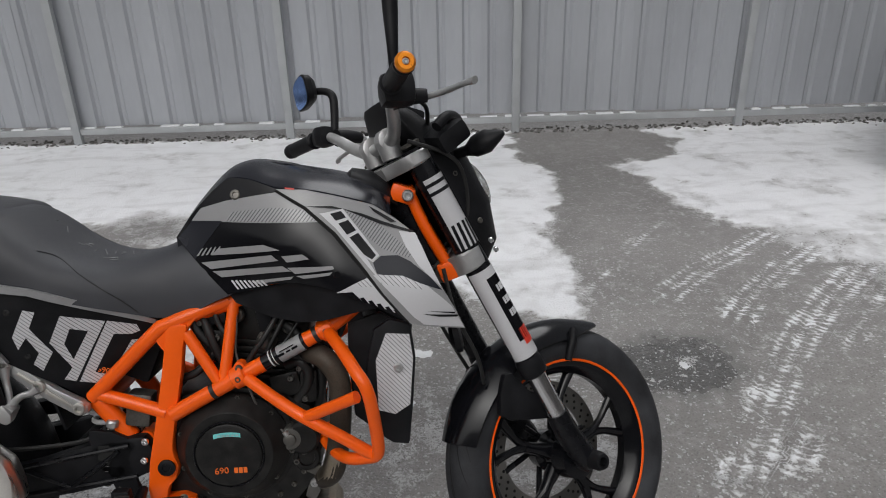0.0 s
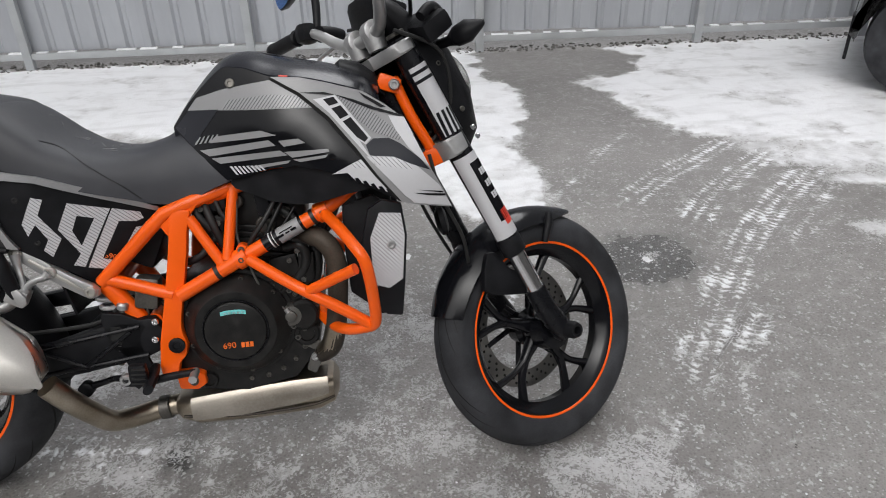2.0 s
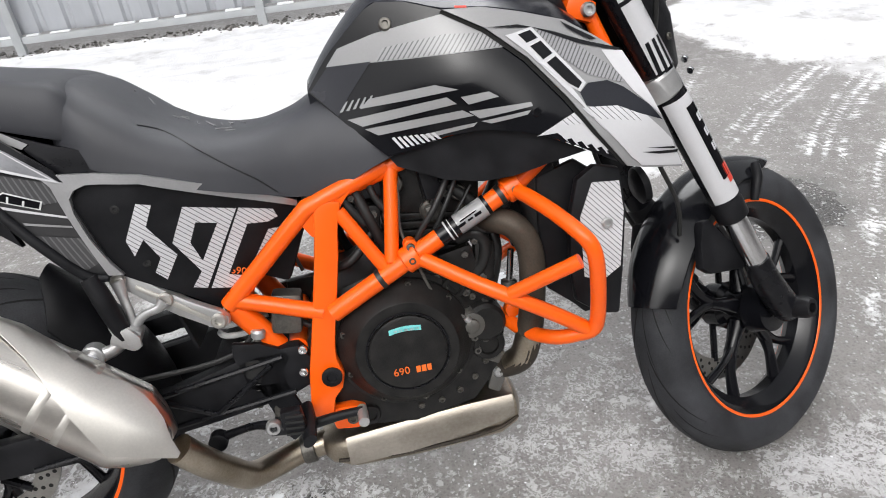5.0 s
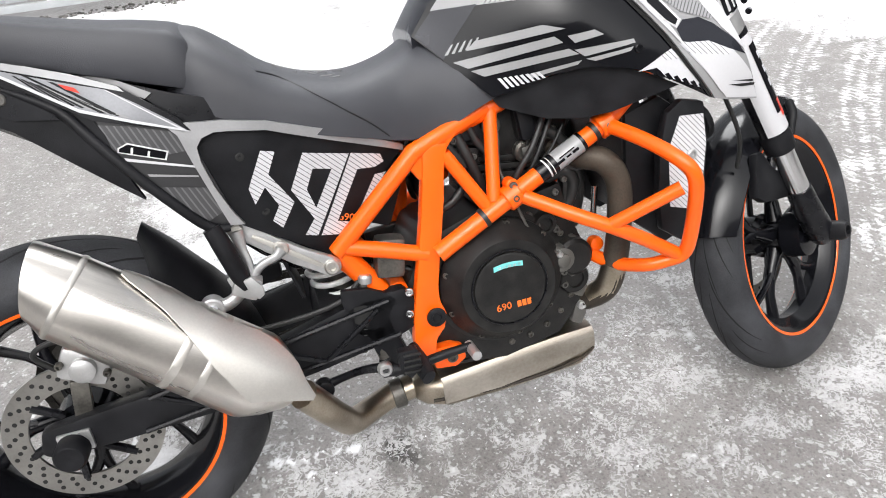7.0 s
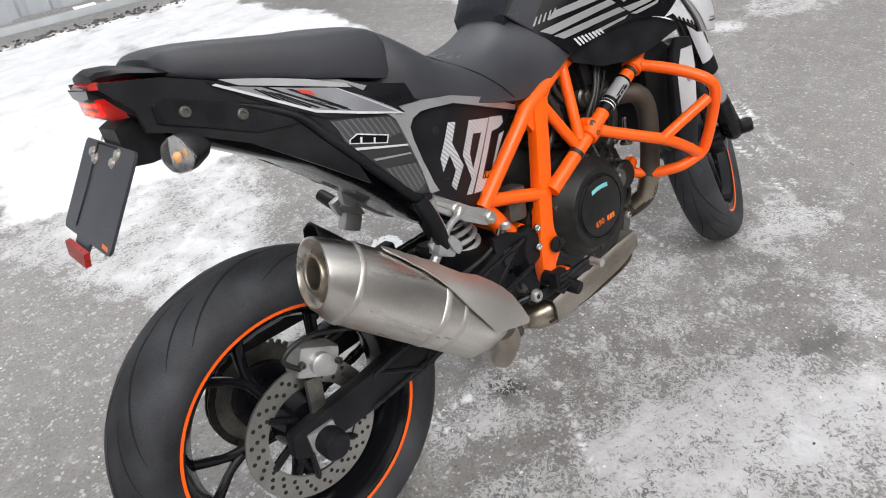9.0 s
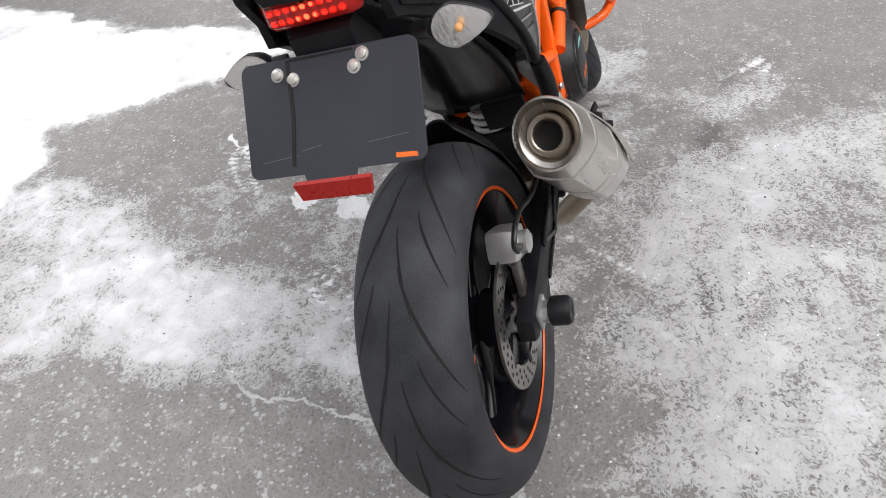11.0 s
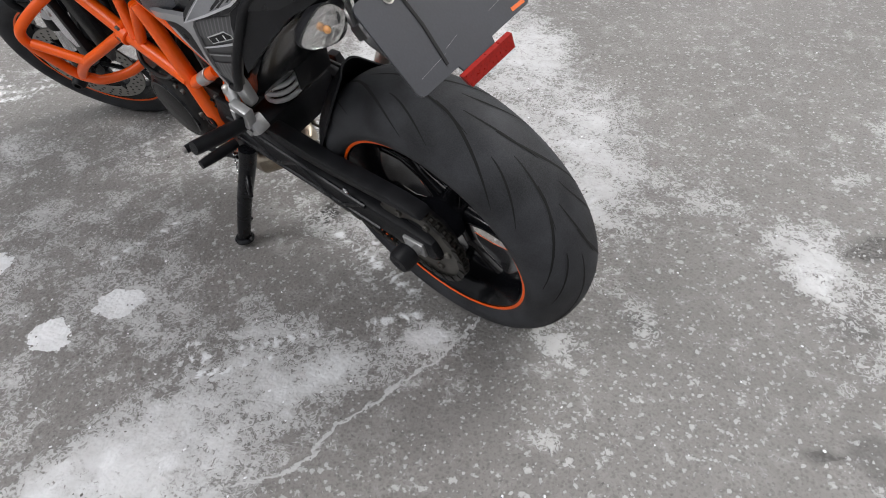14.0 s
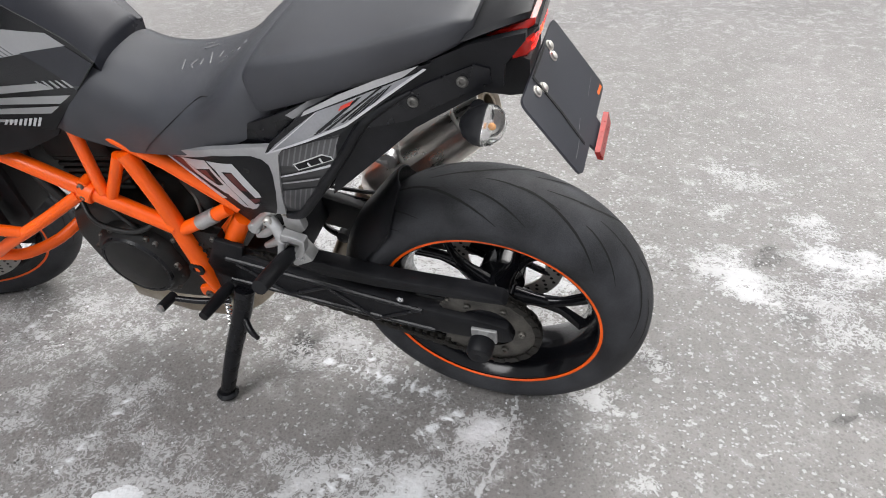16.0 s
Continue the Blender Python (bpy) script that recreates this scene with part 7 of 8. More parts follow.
for x, z, r, h in ((0.862, 0.352, 0.030, 0.012), (0.600, 0.452, 0.026, 0.014), (0.815, 0.470, 0.022, 0.016), (0.640, 0.262, 0.020, 0.010)):
    part("case_boss", lathe([(0, r), (h * 0.7, r * 0.96), (h, r * 0.86), (h, r * 0.6), (h * 0.6, r * 0.55), (h * 0.6, 0)], (x, -0.093, z), (0, -1, 0), 24), CASE, BIKE)
part("case_flange", ring_lathe([(0.0, 0.111), (0.0, 0.120), (0.008, 0.121), (0.010, 0.117), (0.010, 0.111)], (0.722, -0.094, 0.392), (0, -1, 0), 56), CASE, BIKE)
part("left_engine_cover", lathe([(0, 0.10), (0.02, 0.098), (0.035, 0.085), (0.045, 0.06), (0.047, 0)], (0.74, 0.10, 0.36), (0, 1, 0), 40), CASE, BIKE, "black alternator cover")
alternator = bpy.data.objects["left_engine_cover"]
part("cover_ring", ring_lathe([(0.036, 0.070), (0.0415, 0.072), (0.0415, 0.078), (0.036, 0.082)], (0.74, 0.10, 0.36), (0, 1, 0), 40), SATIN, alternator)
for k in range(7):
    a = 2 * math.pi * k / 7 + 0.35
    bolt(Vector((0.74 + 0.093 * math.cos(a), 0.122, 0.36 + 0.093 * math.sin(a))), (0, 1, 0), 0.0062, DARKMETAL, alternator, 0.008, "cover_bolt")
sprocket = part("sprocket_cover", slab([(0.525, 0.465), (0.60, 0.470), (0.648, 0.445), (0.655, 0.39), (0.63, 0.335), (0.56, 0.32), (0.528, 0.36)], 0.085, 0.108, 0.006), CASE, BIKE, "black cast sprocket cover")
for x, z in ((0.54, 0.452), (0.638, 0.43), (0.62, 0.345)):
    bolt(Vector((x, 0.108, z)), (0, 1, 0), 0.0055, DULLALLOY, sprocket, 0.006, "cover_bolt")
for k in range(4):
    part("cover_rib", block((0.05, 0.006, 0.005), pose(0.592, 0.109, 0.372 + 0.018 * k, 0, 12, 0), 0.0015), CASE, sprocket)
for pts, r, m in (([(0.83, 0.10, 0.50), (0.79, 0.128, 0.47), (0.70, 0.130, 0.462), (0.64, 0.112, 0.50), (0.625, 0.080, 0.56)], 0.0055, CABLE), ([(0.80, 0.09, 0.56), (0.74, 0.115, 0.50), (0.69, 0.118, 0.43), (0.65, 0.122, 0.33)], 0.0042, CABLE), ([(0.66, 0.08, 0.60), (0.64, 0.092, 0.55), (0.655, 0.095, 0.50), (0.69, 0.09, 0.47)], 0.009, BLACK), ([(0.56, 0.085, 0.60), (0.545, 0.095, 0.54), (0.56, 0.09, 0.48)], 0.0035, DULLALLOY)):
    part("left_loom", tube(pts, r, 10, 6), m, BIKE)
slave = part("clutch_slave", lathe([(0, 0.022), (0.014, 0.022), (0.018, 0.018), (0.018, 0)], (0.63, 0.098, 0.475), (0, 1, 0), 22), DARKMETAL, BIKE)
bolt(Vector((0.63, 0.116, 0.475)), (0, 1, 0), 0.006, DULLALLOY, slave, 0.006, "banjo_bolt")
part("left_side_reservoir", lathe([(-0.045, 0.018), (-0.04, 0.021), (0.03, 0.021), (0.036, 0.014), (0.045, 0.014)], (0.545, 0.075, 0.56), (0.35, 0, 0.94), 20), CASE, BIKE)
cyl = part("cylinder", block((0.13, 0.13, 0.10), pose(0.78, 0, 0.54, 0, 8, 0), 0.008), CASE, BIKE, "black finned engine cylinder")
for k in range(6):
    part("cooling_fin", block((0.15, 0.15, 0.010), pose(0.775 + 0.004 * k, 0.0, 0.52 + 0.014 * k, 0, 8, 0), 0.003), CASE, cyl)
headc = block((0.17, 0.155, 0.085), pose(0.80, 0, 0.635, 0, 8, 0), 0.014)
block((0.14, 0.12, 0.05), pose(0.805, 0, 0.69, 0, 8, 0), 0.012, headc)
chead = part("cylinder_head", headc, CASE, BIKE)
for x, z, r in ((0.745, 0.655, 0.016), (0.80, 0.60, 0.02), (0.845, 0.625, 0.014), (0.85, 0.575, 0.012)):
    part("head_plug", lathe([(0, r), (0.014, r), (0.018, r * 0.8), (0.018, r * 0.5), (0.012, 0)], (x, -0.076, z), (0, -1, 0), 18), DARKMETAL, chead)
part("spark_coil", block((0.028, 0.02, 0.075), pose(0.80, -0.095, 0.66, 0, -8, 0), 0.005), BLACK, chead)
part("oil_filter_housing", lathe([(0, 0.035), (0.03, 0.034), (0.036, 0.028), (0.036, 0)], (0.86, -0.085, 0.40), (0, -1, 0), 26), CASE, BIKE)
pump = part("clutch_actuator", lathe([(0, 0.027), (0.030, 0.026), (0.036, 0.022), (0.037, 0.013), (0.042, 0.012), (0.044, 0.008), (0.044, 0)], (0.835, -0.085, 0.402), (0, -1, 0), 24), DULLALLOY, BIKE, "dull grey metal clutch actuator")
for k in range(3):
    a = 0.6 + 2.1 * k
    bolt(Vector((0.835 + 0.025 * math.cos(a), -0.110, 0.402 + 0.025 * math.sin(a))), (0, -1, 0), 0.0065, DULLALLOY, pump, 0.010, "actuator_bolt")
part("actuator_union", rod((0.826, -0.122, 0.420), (0.833, -0.122, 0.408), 0.006, 12), ALLOY, pump)
part("oil_line_stud", rod((0.912, -0.092, 0.455), (0.921, -0.09, 0.512), 0.0055, 12), CHROME, BIKE, "bright steel stud")
part("stud_flange", lathe([(0, 0.014), (0.006, 0.014), (0.008, 0.010)], (0.911, -0.092, 0.452), (0.15, 0, 1), 16), DARKMETAL, BIKE)
part("filler_plug", lathe([(0, 0.015), (0.016, 0.015), (0.020, 0.012), (0.020, 0)], (0.682, -0.062, 0.639), (0, -1, 0.15), 20), DULLALLOY, BIKE)
part("sensor_plug", block((0.016, 0.012, 0.024), pose(0.798, -0.096, 0.600, 0, -10, 0), 0.003), DULLALLOY, BIKE)
part("sensor_wire", tube([(0.800, -0.096, 0.612), (0.806, -0.10, 0.66), (0.79, -0.08, 0.71)], 0.003, 8, 4), CABLE, BIKE)
part("sensor_wire", tube([(0.775, -0.10, 0.545), (0.83, -0.105, 0.590), (0.865, -0.10, 0.635)], 0.0028, 8, 4), CABLE, BIKE)
part("clutch_rim", ring_lathe([(0.0555, 0.0655), (0.0575, 0.0665), (0.0575, 0.0680), (0.0555, 0.0690)], (0.722, -0.095, 0.392), (0, -1, 0), 56), SATIN, clutch)
for x, z in ((0.842, 0.345), (0.858, 0.365), (0.80, 0.47), (0.835, 0.455), (0.865, 0.43)):
    bolt(Vector((x, -0.094, z)), (0, -1, 0), 0.007, DULLALLOY, BIKE, 0.012, "case_bolt")
part("drain_fitting", block((0.03, 0.02, 0.026), pose(0.872, -0.088, 0.325, 0, 30, 0), 0.006), DULLALLOY, BIKE)
part("clutch_line", tube([(0.748, -0.098, 0.70), (0.748, -0.105, 0.64), (0.743, -0.110, 0.585), (0.758, -0.118, 0.535), (0.785, -0.122, 0.460), (0.830, -0.122, 0.415)], 0.0026, 8, 6), DULLALLOY, BIKE, "grey braided hydraulic line")
for i, pts in enumerate(([(0.68, -0.09, 0.66), (0.70, -0.10, 0.60), (0.72, -0.09, 0.54)], [(0.80, -0.08, 0.66), (0.87, -0.09, 0.60), (0.90, -0.07, 0.52), (0.885, -0.06, 0.44)], [(0.66, 0.09, 0.60), (0.72, 0.10, 0.56), (0.80, 0.09, 0.54)], [(0.92, -0.10, 0.60), (0.89, -0.10, 0.56), (0.83, -0.09, 0.58)],
                         [(0.49, -0.07, 0.46), (0.55, -0.075, 0.45), (0.60, -0.085, 0.42)], [(0.95, 0.06, 0.62), (0.92, 0.09, 0.55), (0.87, 0.10, 0.48)])):
    part("hose", tube(pts, (0.009, 0.011, 0.008, 0.01, 0.006, 0.011)[i], 10, 5), CABLE, BIKE)
rng = random.Random(5)
for k in range(14):
    a = -0.4 + 3.6 * k / 13
    bolt(Vector((0.735 + 0.135 * math.cos(a - 1.2), -0.092, 0.375 + 0.118 * math.sin(a - 1.2))), (0, -1, 0), 0.006, DARKMETAL, BIKE, 0.007, "case_bolt")
for k in range(8):
    a = 2 * math.pi * k / 8
    bolt(Vector((0.74 + 0.092 * math.cos(a), 0.12, 0.36 + 0.092 * math.sin(a))), (0, 1, 0), 0.0065, DULLALLOY, BIKE, 0.008, "case_bolt")
part("throttle_body", lathe([(0, 0.03), (0.06, 0.033), (0.10, 0.04)], (0.72, 0, 0.63), (-0.8, 0, 0.35), 22), BLACK, BIKE)
part("battery_box", block((0.13, 0.15, 0.12), pose(0.52, 0, 0.60, 0, 25, 0), 0.01), BLACK, BIKE)

# black shroud beside the radiator, and small fittings between the tubes
part("radiator_shroud", slab([(0.965, 0.635), (1.03, 0.655), (1.075, 0.62), (1.080, 0.544), (1.066, 0.400), (1.030, 0.388), (1.012, 0.408), (0.968, 0.445), (0.962, 0.552)], -0.128, -0.112, 0.006), BLACK, BIKE, "black plastic radiator shroud")
part("radiator_shroud", slab([(0.965, 0.635), (1.03, 0.655), (1.075, 0.62), (1.080, 0.544), (1.066, 0.400), (1.030, 0.388), (1.012, 0.408), (0.968, 0.445), (0.962, 0.552)], 0.112, 0.128, 0.006), BLACK, BIKE, "black plastic radiator shroud")
part("pump_cap", lathe([(0, 0.013), (0.012, 0.014), (0.018, 0.012), (0.020, 0.006), (0.020, 0)], (0.910, -0.088, 0.407), (0, -1, 0.1), 20), ORANGE, BIKE, "small orange pump cap")
plug = part("connector", block((0.014, 0.010, 0.020), pose(0.800, -0.086, 0.602, 0, -8, 0), 0.002), PALEPRINT, BIKE, "pale grey cable connector")
part("connector_window", block((0.007, 0.002, 0.010), pose(0.800, -0.092, 0.602, 0, -8, 0), 0.0), HOLEDARK, plug)
stay = part("engine_stay", slab([(0.852, 0.262), (0.864, 0.296), (0.874, 0.306), (0.886, 0.298), (0.884, 0.272), (0.872, 0.250)], -0.094, -0.080, 0.004), DULLALLOY, BIKE, "grey metal engine stay")
bolt(Vector((0.874, -0.094, 0.293)), (0, -1, 0), 0.009, ALLOY, stay, 0.008, "stay_bolt")
# looms, hoses and castings in the gap above the crankcase
for pts, r in (([(0.845, -0.098, 0.69), (0.828, -0.106, 0.655), (0.800, -0.118, 0.612), (0.772, -0.116, 0.575), (0.752, -0.105, 0.53)], 0.0055), ([(0.858, -0.096, 0.69), (0.842, -0.104, 0.652), (0.815, -0.112, 0.605), (0.79, -0.108, 0.56)], 0.0045), ([(0.70, -0.088, 0.685), (0.712, -0.096, 0.64), (0.735, -0.098, 0.60), (0.73, -0.09, 0.55)], 0.006),
               ([(0.835, -0.082, 0.545), (0.862, -0.096, 0.555), (0.878, -0.094, 0.535), (0.872, -0.088, 0.50), (0.85, -0.085, 0.47)], 0.011), ([(0.655, -0.085, 0.665), (0.668, -0.094, 0.63), (0.69, -0.092, 0.60)], 0.010), ([(0.62, -0.085, 0.53), (0.66, -0.095, 0.545), (0.70, -0.09, 0.585)], 0.008)):
    part("loom", tube(pts, r, 10, 5), CABLE, BIKE)
for x, z, w, h, tilt, mat_ in ((0.692, 0.60, 0.045, 0.06, 12, CASE), (0.83, 0.505, 0.06, 0.05, -10, CASE), (0.875, 0.50, 0.035, 0.07, 5, CASE), (0.765, 0.50, 0.07, 0.04, 20, CASE), (0.70, 0.655, 0.05, 0.035, 0, BLACK), (0.81, 0.655, 0.05, 0.07, -5, CASE)):
    part("engine_casting", block((w, 0.03, h), pose(x, -0.078, z, 0, tilt, 0), 0.008), mat_, BIKE)
for x, z in ((0.675, 0.645), (0.706, 0.613), (0.822, 0.628), (0.842, 0.52), (0.868, 0.475), (0.86, 0.54), (0.765, 0.515), (0.79, 0.49), (0.735, 0.52)):
    bolt(Vector((x, -0.094, z)), (0, -1, 0), 0.0062, DULLALLOY, BIKE, 0.006, "engine_bolt")
for z in (0.419, 0.380):
    bolt(Vector((0.556 - (0.419 - z) * 0.15, -0.124, z)), (-0.3, -1, 0), 0.0075, CHROME, BIKE, 0.006, "spar_bolt")
# rider footrest: ridged pad, cylinder and rods
pad = part("footrest_pad", slab([(0.509, 0.353), (0.541, 0.352), (0.545, 0.316), (0.523, 0.300), (0.508, 0.320)], -0.196, -0.176, 0.004), BLACK, BIKE, "ridged black footrest pad")
for k in range(4):
    part("pad_ridge", block((0.028, 0.004, 0.004), pose(0.527 + 0.0012 * k, -0.198, 0.315 + 0.010 * k, 0, 4, 0), 0.001), CABLE, pad)
part("foot_cylinder", tube([(0.489, -0.100, 0.452), (0.484, -0.102, 0.425), (0.474, -0.103, 0.37), (0.464, -0.104, 0.322)], [0.007, 0.008, 0.008, 0.006], 14, 3), DARKMETAL, BIKE, "dark metal rear brake cylinder")
part("cylinder_cap", lathe([(0, 0.011), (0.010, 0.012), (0.014, 0.009), (0.014, 0)], (0.489, -0.108, 0.448), (0.2, 0, 1), 16), ALLOY, BIKE)
for k in range(4):
    part("boot_rib", lathe([(-0.003, 0.0125), (0, 0.0150), (0.003, 0.0125)], (0.478 - 0.0022 * k, -0.104, 0.390 - 0.0105 * k), (0.2, 0, 1), 14), CABLE, BIKE)
part("lower_link", tube([(0.385, -0.10, 0.275), (0.42, -0.105, 0.285), (0.455, -0.125, 0.300), (0.488, -0.14, 0.303)], [0.009, 0.007, 0.007, 0.009], 10, 4), SATIN, BIKE)
part("link_rubber", lathe([(-0.012, 0.013), (-0.010, 0.016), (0.010, 0.016), (0.012, 0.013)], (0.385, -0.104, 0.274), (0, -1, 0), 18), BLACK, BIKE)

# radiator and its covers
part("radiator", block((0.035, 0.25, 0.27), pose(1.005, 0, 0.545, 0, -14, 0), 0.006), BLACK, BIKE, "black radiator")


def radiator_cover(s):
    poly = [(1.017, 0.632), (1.047, 0.650), (1.087, 0.640), (1.094, 0.572), (1.084, 0.472), (1.074, 0.397), (1.042, 0.402), (1.002, 0.432), (0.997, 0.492), (1.002, 0.572)]
    c = part("radiator_cover", slab(poly, s * 0.150, s * 0.170, 0.006), BLACK, BIKE, "black radiator side cover with white hatched film")
    film = [(1.018, 0.572), (1.040, 0.624), (1.084, 0.620), (1.089, 0.572), (1.079, 0.480), (1.050, 0.462), (1.018, 0.472)]
    bm = bmesh.new()
    bm.faces.new([bm.verts.new((x, s * 0.1708, z)) for x, z in film])
    part("white_film", bm, HATCHWHITE, c)
    bolt(Vector((1.060, s * 0.171, 0.556)), (0, s, 0), 0.009, ALLOY, c, 0.006, "cover_bolt")


both(radiator_cover)

# ---- exhaust ----
part("header_pipe", tube([(0.845, -0.045, 0.600), (0.884, -0.100, 0.578), (0.920, -0.130, 0.566), (0.942, -0.135, 0.525), (0.941, -0.133, 0.455), (0.931, -0.130, 0.385), (0.917, -0.120, 0.330), (0.895, -0.090, 0.300), (0.87, -0.04, 0.275), (0.855, 0.0, 0.24)], [0.021, 0.0215, 0.0215, 0.0215, 0.0215, 0.022, 0.0225, 0.0215, 0.021, 0.021], 22, 5), HEADER, BIKE, "heat-browned exhaust header pipe")
part("header_tip", tube([(0.929, -0.1295, 0.375), (0.917, -0.120, 0.332), (0.900, -0.097, 0.306)], [0.0224, 0.0232, 0.0224], 22, 5), HEATED, BIKE, "golden heat-tinted pipe bend")
rings = []
for x, y0, y1, z0, z1 in ((0.915, -0.045, 0.04, 0.172, 0.205), (0.905, -0.068, 0.055, 0.155, 0.222), (0.87, -0.082, 0.085, 0.142, 0.226), (0.72, -0.088, 0.098, 0.137, 0.222), (0.60, -0.086, 0.09, 0.140, 0.214), (0.56, -0.07, 0.05, 0.150, 0.208), (0.545, -0.05, 0.02, 0.158, 0.198)):
    cy, cz, hy, hz = (y0 + y1) / 2, (z0 + z1) / 2, (y1 - y0) / 2, (z1 - z0) / 2
    rings.append([Vector((x, cy + hy * math.copysign(abs(math.cos(t)) ** 0.55, math.cos(t)), cz + hz * math.copysign(abs(math.sin(t)) ** 0.6, math.sin(t)))) for t in (2 * math.pi * i / 32 for i in range(32))])
cat = part("catalyst_box", loft(rings), HEATED, BIKE, "heat-tinted steel catalyst box under the engine")
part("box_shield", loft([[Vector((x, y, z)) for y, z in ((-0.094, z0), (-0.096, z1 - 0.012), (-0.088, z1), (-0.03, z1 + 0.004), (-0.03, z1 + 0.002), (-0.086, z1 - 0.003), (-0.092, z1 - 0.014), (-0.090, z0))] for x, z0, z1 in ((0.59, 0.165, 0.218), (0.70, 0.168, 0.228), (0.82, 0.180, 0.236), (0.895, 0.198, 0.238))]), SHIELD, cat, "dull steel shield")
part("weld_seam", tube([(0.57, -0.088, 0.176), (0.70, -0.091, 0.166), (0.85, -0.086, 0.170), (0.905, -0.066, 0.178)], 0.0035, 8, 4), HEADER, cat)
part("link_pipe", tube([(0.555, -0.02, 0.178), (0.50, -0.022, 0.170), (0.455, -0.045, 0.168), (0.418, -0.088, 0.184), (0.398, -0.130, 0.228), (0.377, -0.174, 0.282), (0.352, -0.198, 0.330)], 0.0235, 20, 5), HEATED, BIKE, "heat-tinted steel link pipe")
part("pipe_clamp", lathe([(-0.012, 0.026), (-0.01, 0.028), (0.01, 0.028), (0.012, 0.026)], (0.515, -0.021, 0.172), (1, 0, 0.1), 20), DARKMETAL, BIKE)
M0, M1 = Vector((0.350, -0.200, 0.335)), Vector((0.052, -0.193, 0.604))
MA = (M1 - M0).normalized()


def soft_hex(w):
    """A rounded seven-sided section: upper, outer and lower facets with soft corners."""
    corners = ((-187, 0.955), (-125, 0.985), (-70, 1.04), (-14, 1.01), (36, 0.985), (86, 1.015), (133, 0.975), (173, 0.955))
    d = (math.degrees(w) + 187) % 360 - 187
    for (a0, r0), (a1, r1) in zip(corners, corners[1:]):
        if a0 <= d <= a1:
            half, x = radians(a1 - a0) / 2, radians(d - (a0 + a1) / 2)
            flat = math.cos(half) / math.cos(x)
            return (r0 + (r1 - r0) * (d - a0) / (a1 - a0)) * (0.40 * flat + 0.60 * (0.5 + 0.5 * math.cos(half)))
    return 0.955


L = (M1 - M0).length
MU = Vector((0, 0, 1)).cross(MA).normalized()
MV = MA.cross(MU)
muffler = part("muffler", lathe([(0.012, 0.027), (0.020, 0.036), (0.045, 0.054), (0.070, 0.0670), (0.080, 0.0695), (0.12, 0.0688), (0.24, 0.0660), (0.30, 0.0640), (0.354, 0.0625), (0.360, 0.0615), (L - 0.006, 0.0515), (L, 0.0495), (L + 0.001, 0.0465), (L - 0.010, 0.0435), (L - 0.016, 0.036), (L - 0.028, 0.0305), (L - 0.030, 0.0)], M0, MA, 72, squash=soft_hex), STEEL, BIKE, "brushed steel muffler", sharp=24)
part("end_cap_seam", lathe([(0.351, 0.0630), (0.3535, 0.0640), (0.3575, 0.0636), (0.360, 0.0622)], M0, MA, 72, squash=soft_hex), SATINSTEEL, muffler)
END_CUT = Vector((-0.93, 0.02, 0.36)).normalized()
outlet = part("muffler_outlet", ring_lathe([(L - 0.030, 0.021), (L - 0.002, 0.021), (L, 0.023), (L, 0.027), (L - 0.006, 0.030), (L - 0.030, 0.030)], M0, MA, 40), HEATED, muffler, "heat-tinted outlet pipe")
# dark disc inside the outlet, the pipe's inner shade as colour
bore = part("outlet_hole_dark", lathe([(L - 0.0260, 0.0215), (L - 0.0255, 0.0215), (L - 0.0255, 0)], M0, MA, 24), HOLEDARK, muffler)
for v in (*muffler.data.vertices, *outlet.data.vertices, *bore.data.vertices):
    a = (v.co - M0).dot(MA)
    off = v.co - M0 - MA * a
    if a > 0.361:
        even = min(1.0, (a - 0.36) / 0.035)
        if off.length > 0.031:
            off = off * (1 - even + even / soft_hex(math.atan2(off.dot(MV), off.dot(MU))))
        v.co = M0 + MA * (a - even * off.dot(END_CUT) / MA.dot(END_CUT)) + off
for a in (0.152, 0.192):
    part("muffler_band", lathe([(a - 0.0065, 0.0672), (a - 0.005, 0.0683), (a + 0.005, 0.0681), (a + 0.0065, 0.0668)], M0, MA, 72, squash=soft_hex), SATINSTEEL, muffler)
rings = []
for a, w0, w1, r in ((-0.004, 22, 30, 0.064), (0.02, 14, 42, 0.071), (0.04, 8, 57, 0.0755), (0.06, 2, 66, 0.0775), (0.08, -6, 72, 0.0780), (0.112, 3, 78, 0.0770), (0.154, 17, 72, 0.0750), (0.187, 31, 76, 0.0740), (0.21, 41, 84, 0.0730), (0.24, 54, 96, 0.0720), (0.272, 65, 106, 0.0710), (0.297, 73, 95, 0.0700), (0.308, 79, 86, 0.0695)):
    arc = [radians(w0 + (w1 - w0) * k / 16) for k in range(17)]
    out = [M0 + MA * a + soft_hex(w) * r * (math.cos(w) * MU + math.sin(w) * MV) for w in arc]
    rings.append(out + [M0 + MA * a + (p - M0 - MA * a) * ((r - 0.0025) / r) for p in reversed(out)])
part("heat_shield", loft(rings), SATINSTEEL, muffler, "satin steel heat shield on the muffler", sharp=22)
part("muffler_bracket", tube([(0.312, -0.142, 0.515), (0.296, -0.143, 0.494), (0.276, -0.144, 0.484), (0.255, -0.144, 0.484)], [0.012, 0.011, 0.012, 0.015], 12, 5, flat=0.8), ALLOY, BIKE)
part("bracket_eye", lathe([(-0.012, 0.016), (-0.010, 0.0185), (0.010, 0.0185), (0.012, 0.016)], (0.255, -0.146, 0.484), (0, -1, 0), 24), ALLOY, BIKE)
bolt(Vector((0.255, -0.158, 0.484)), (0, -1, 0), 0.011, CHROME, BIKE, 0.008, "muffler_bolt")

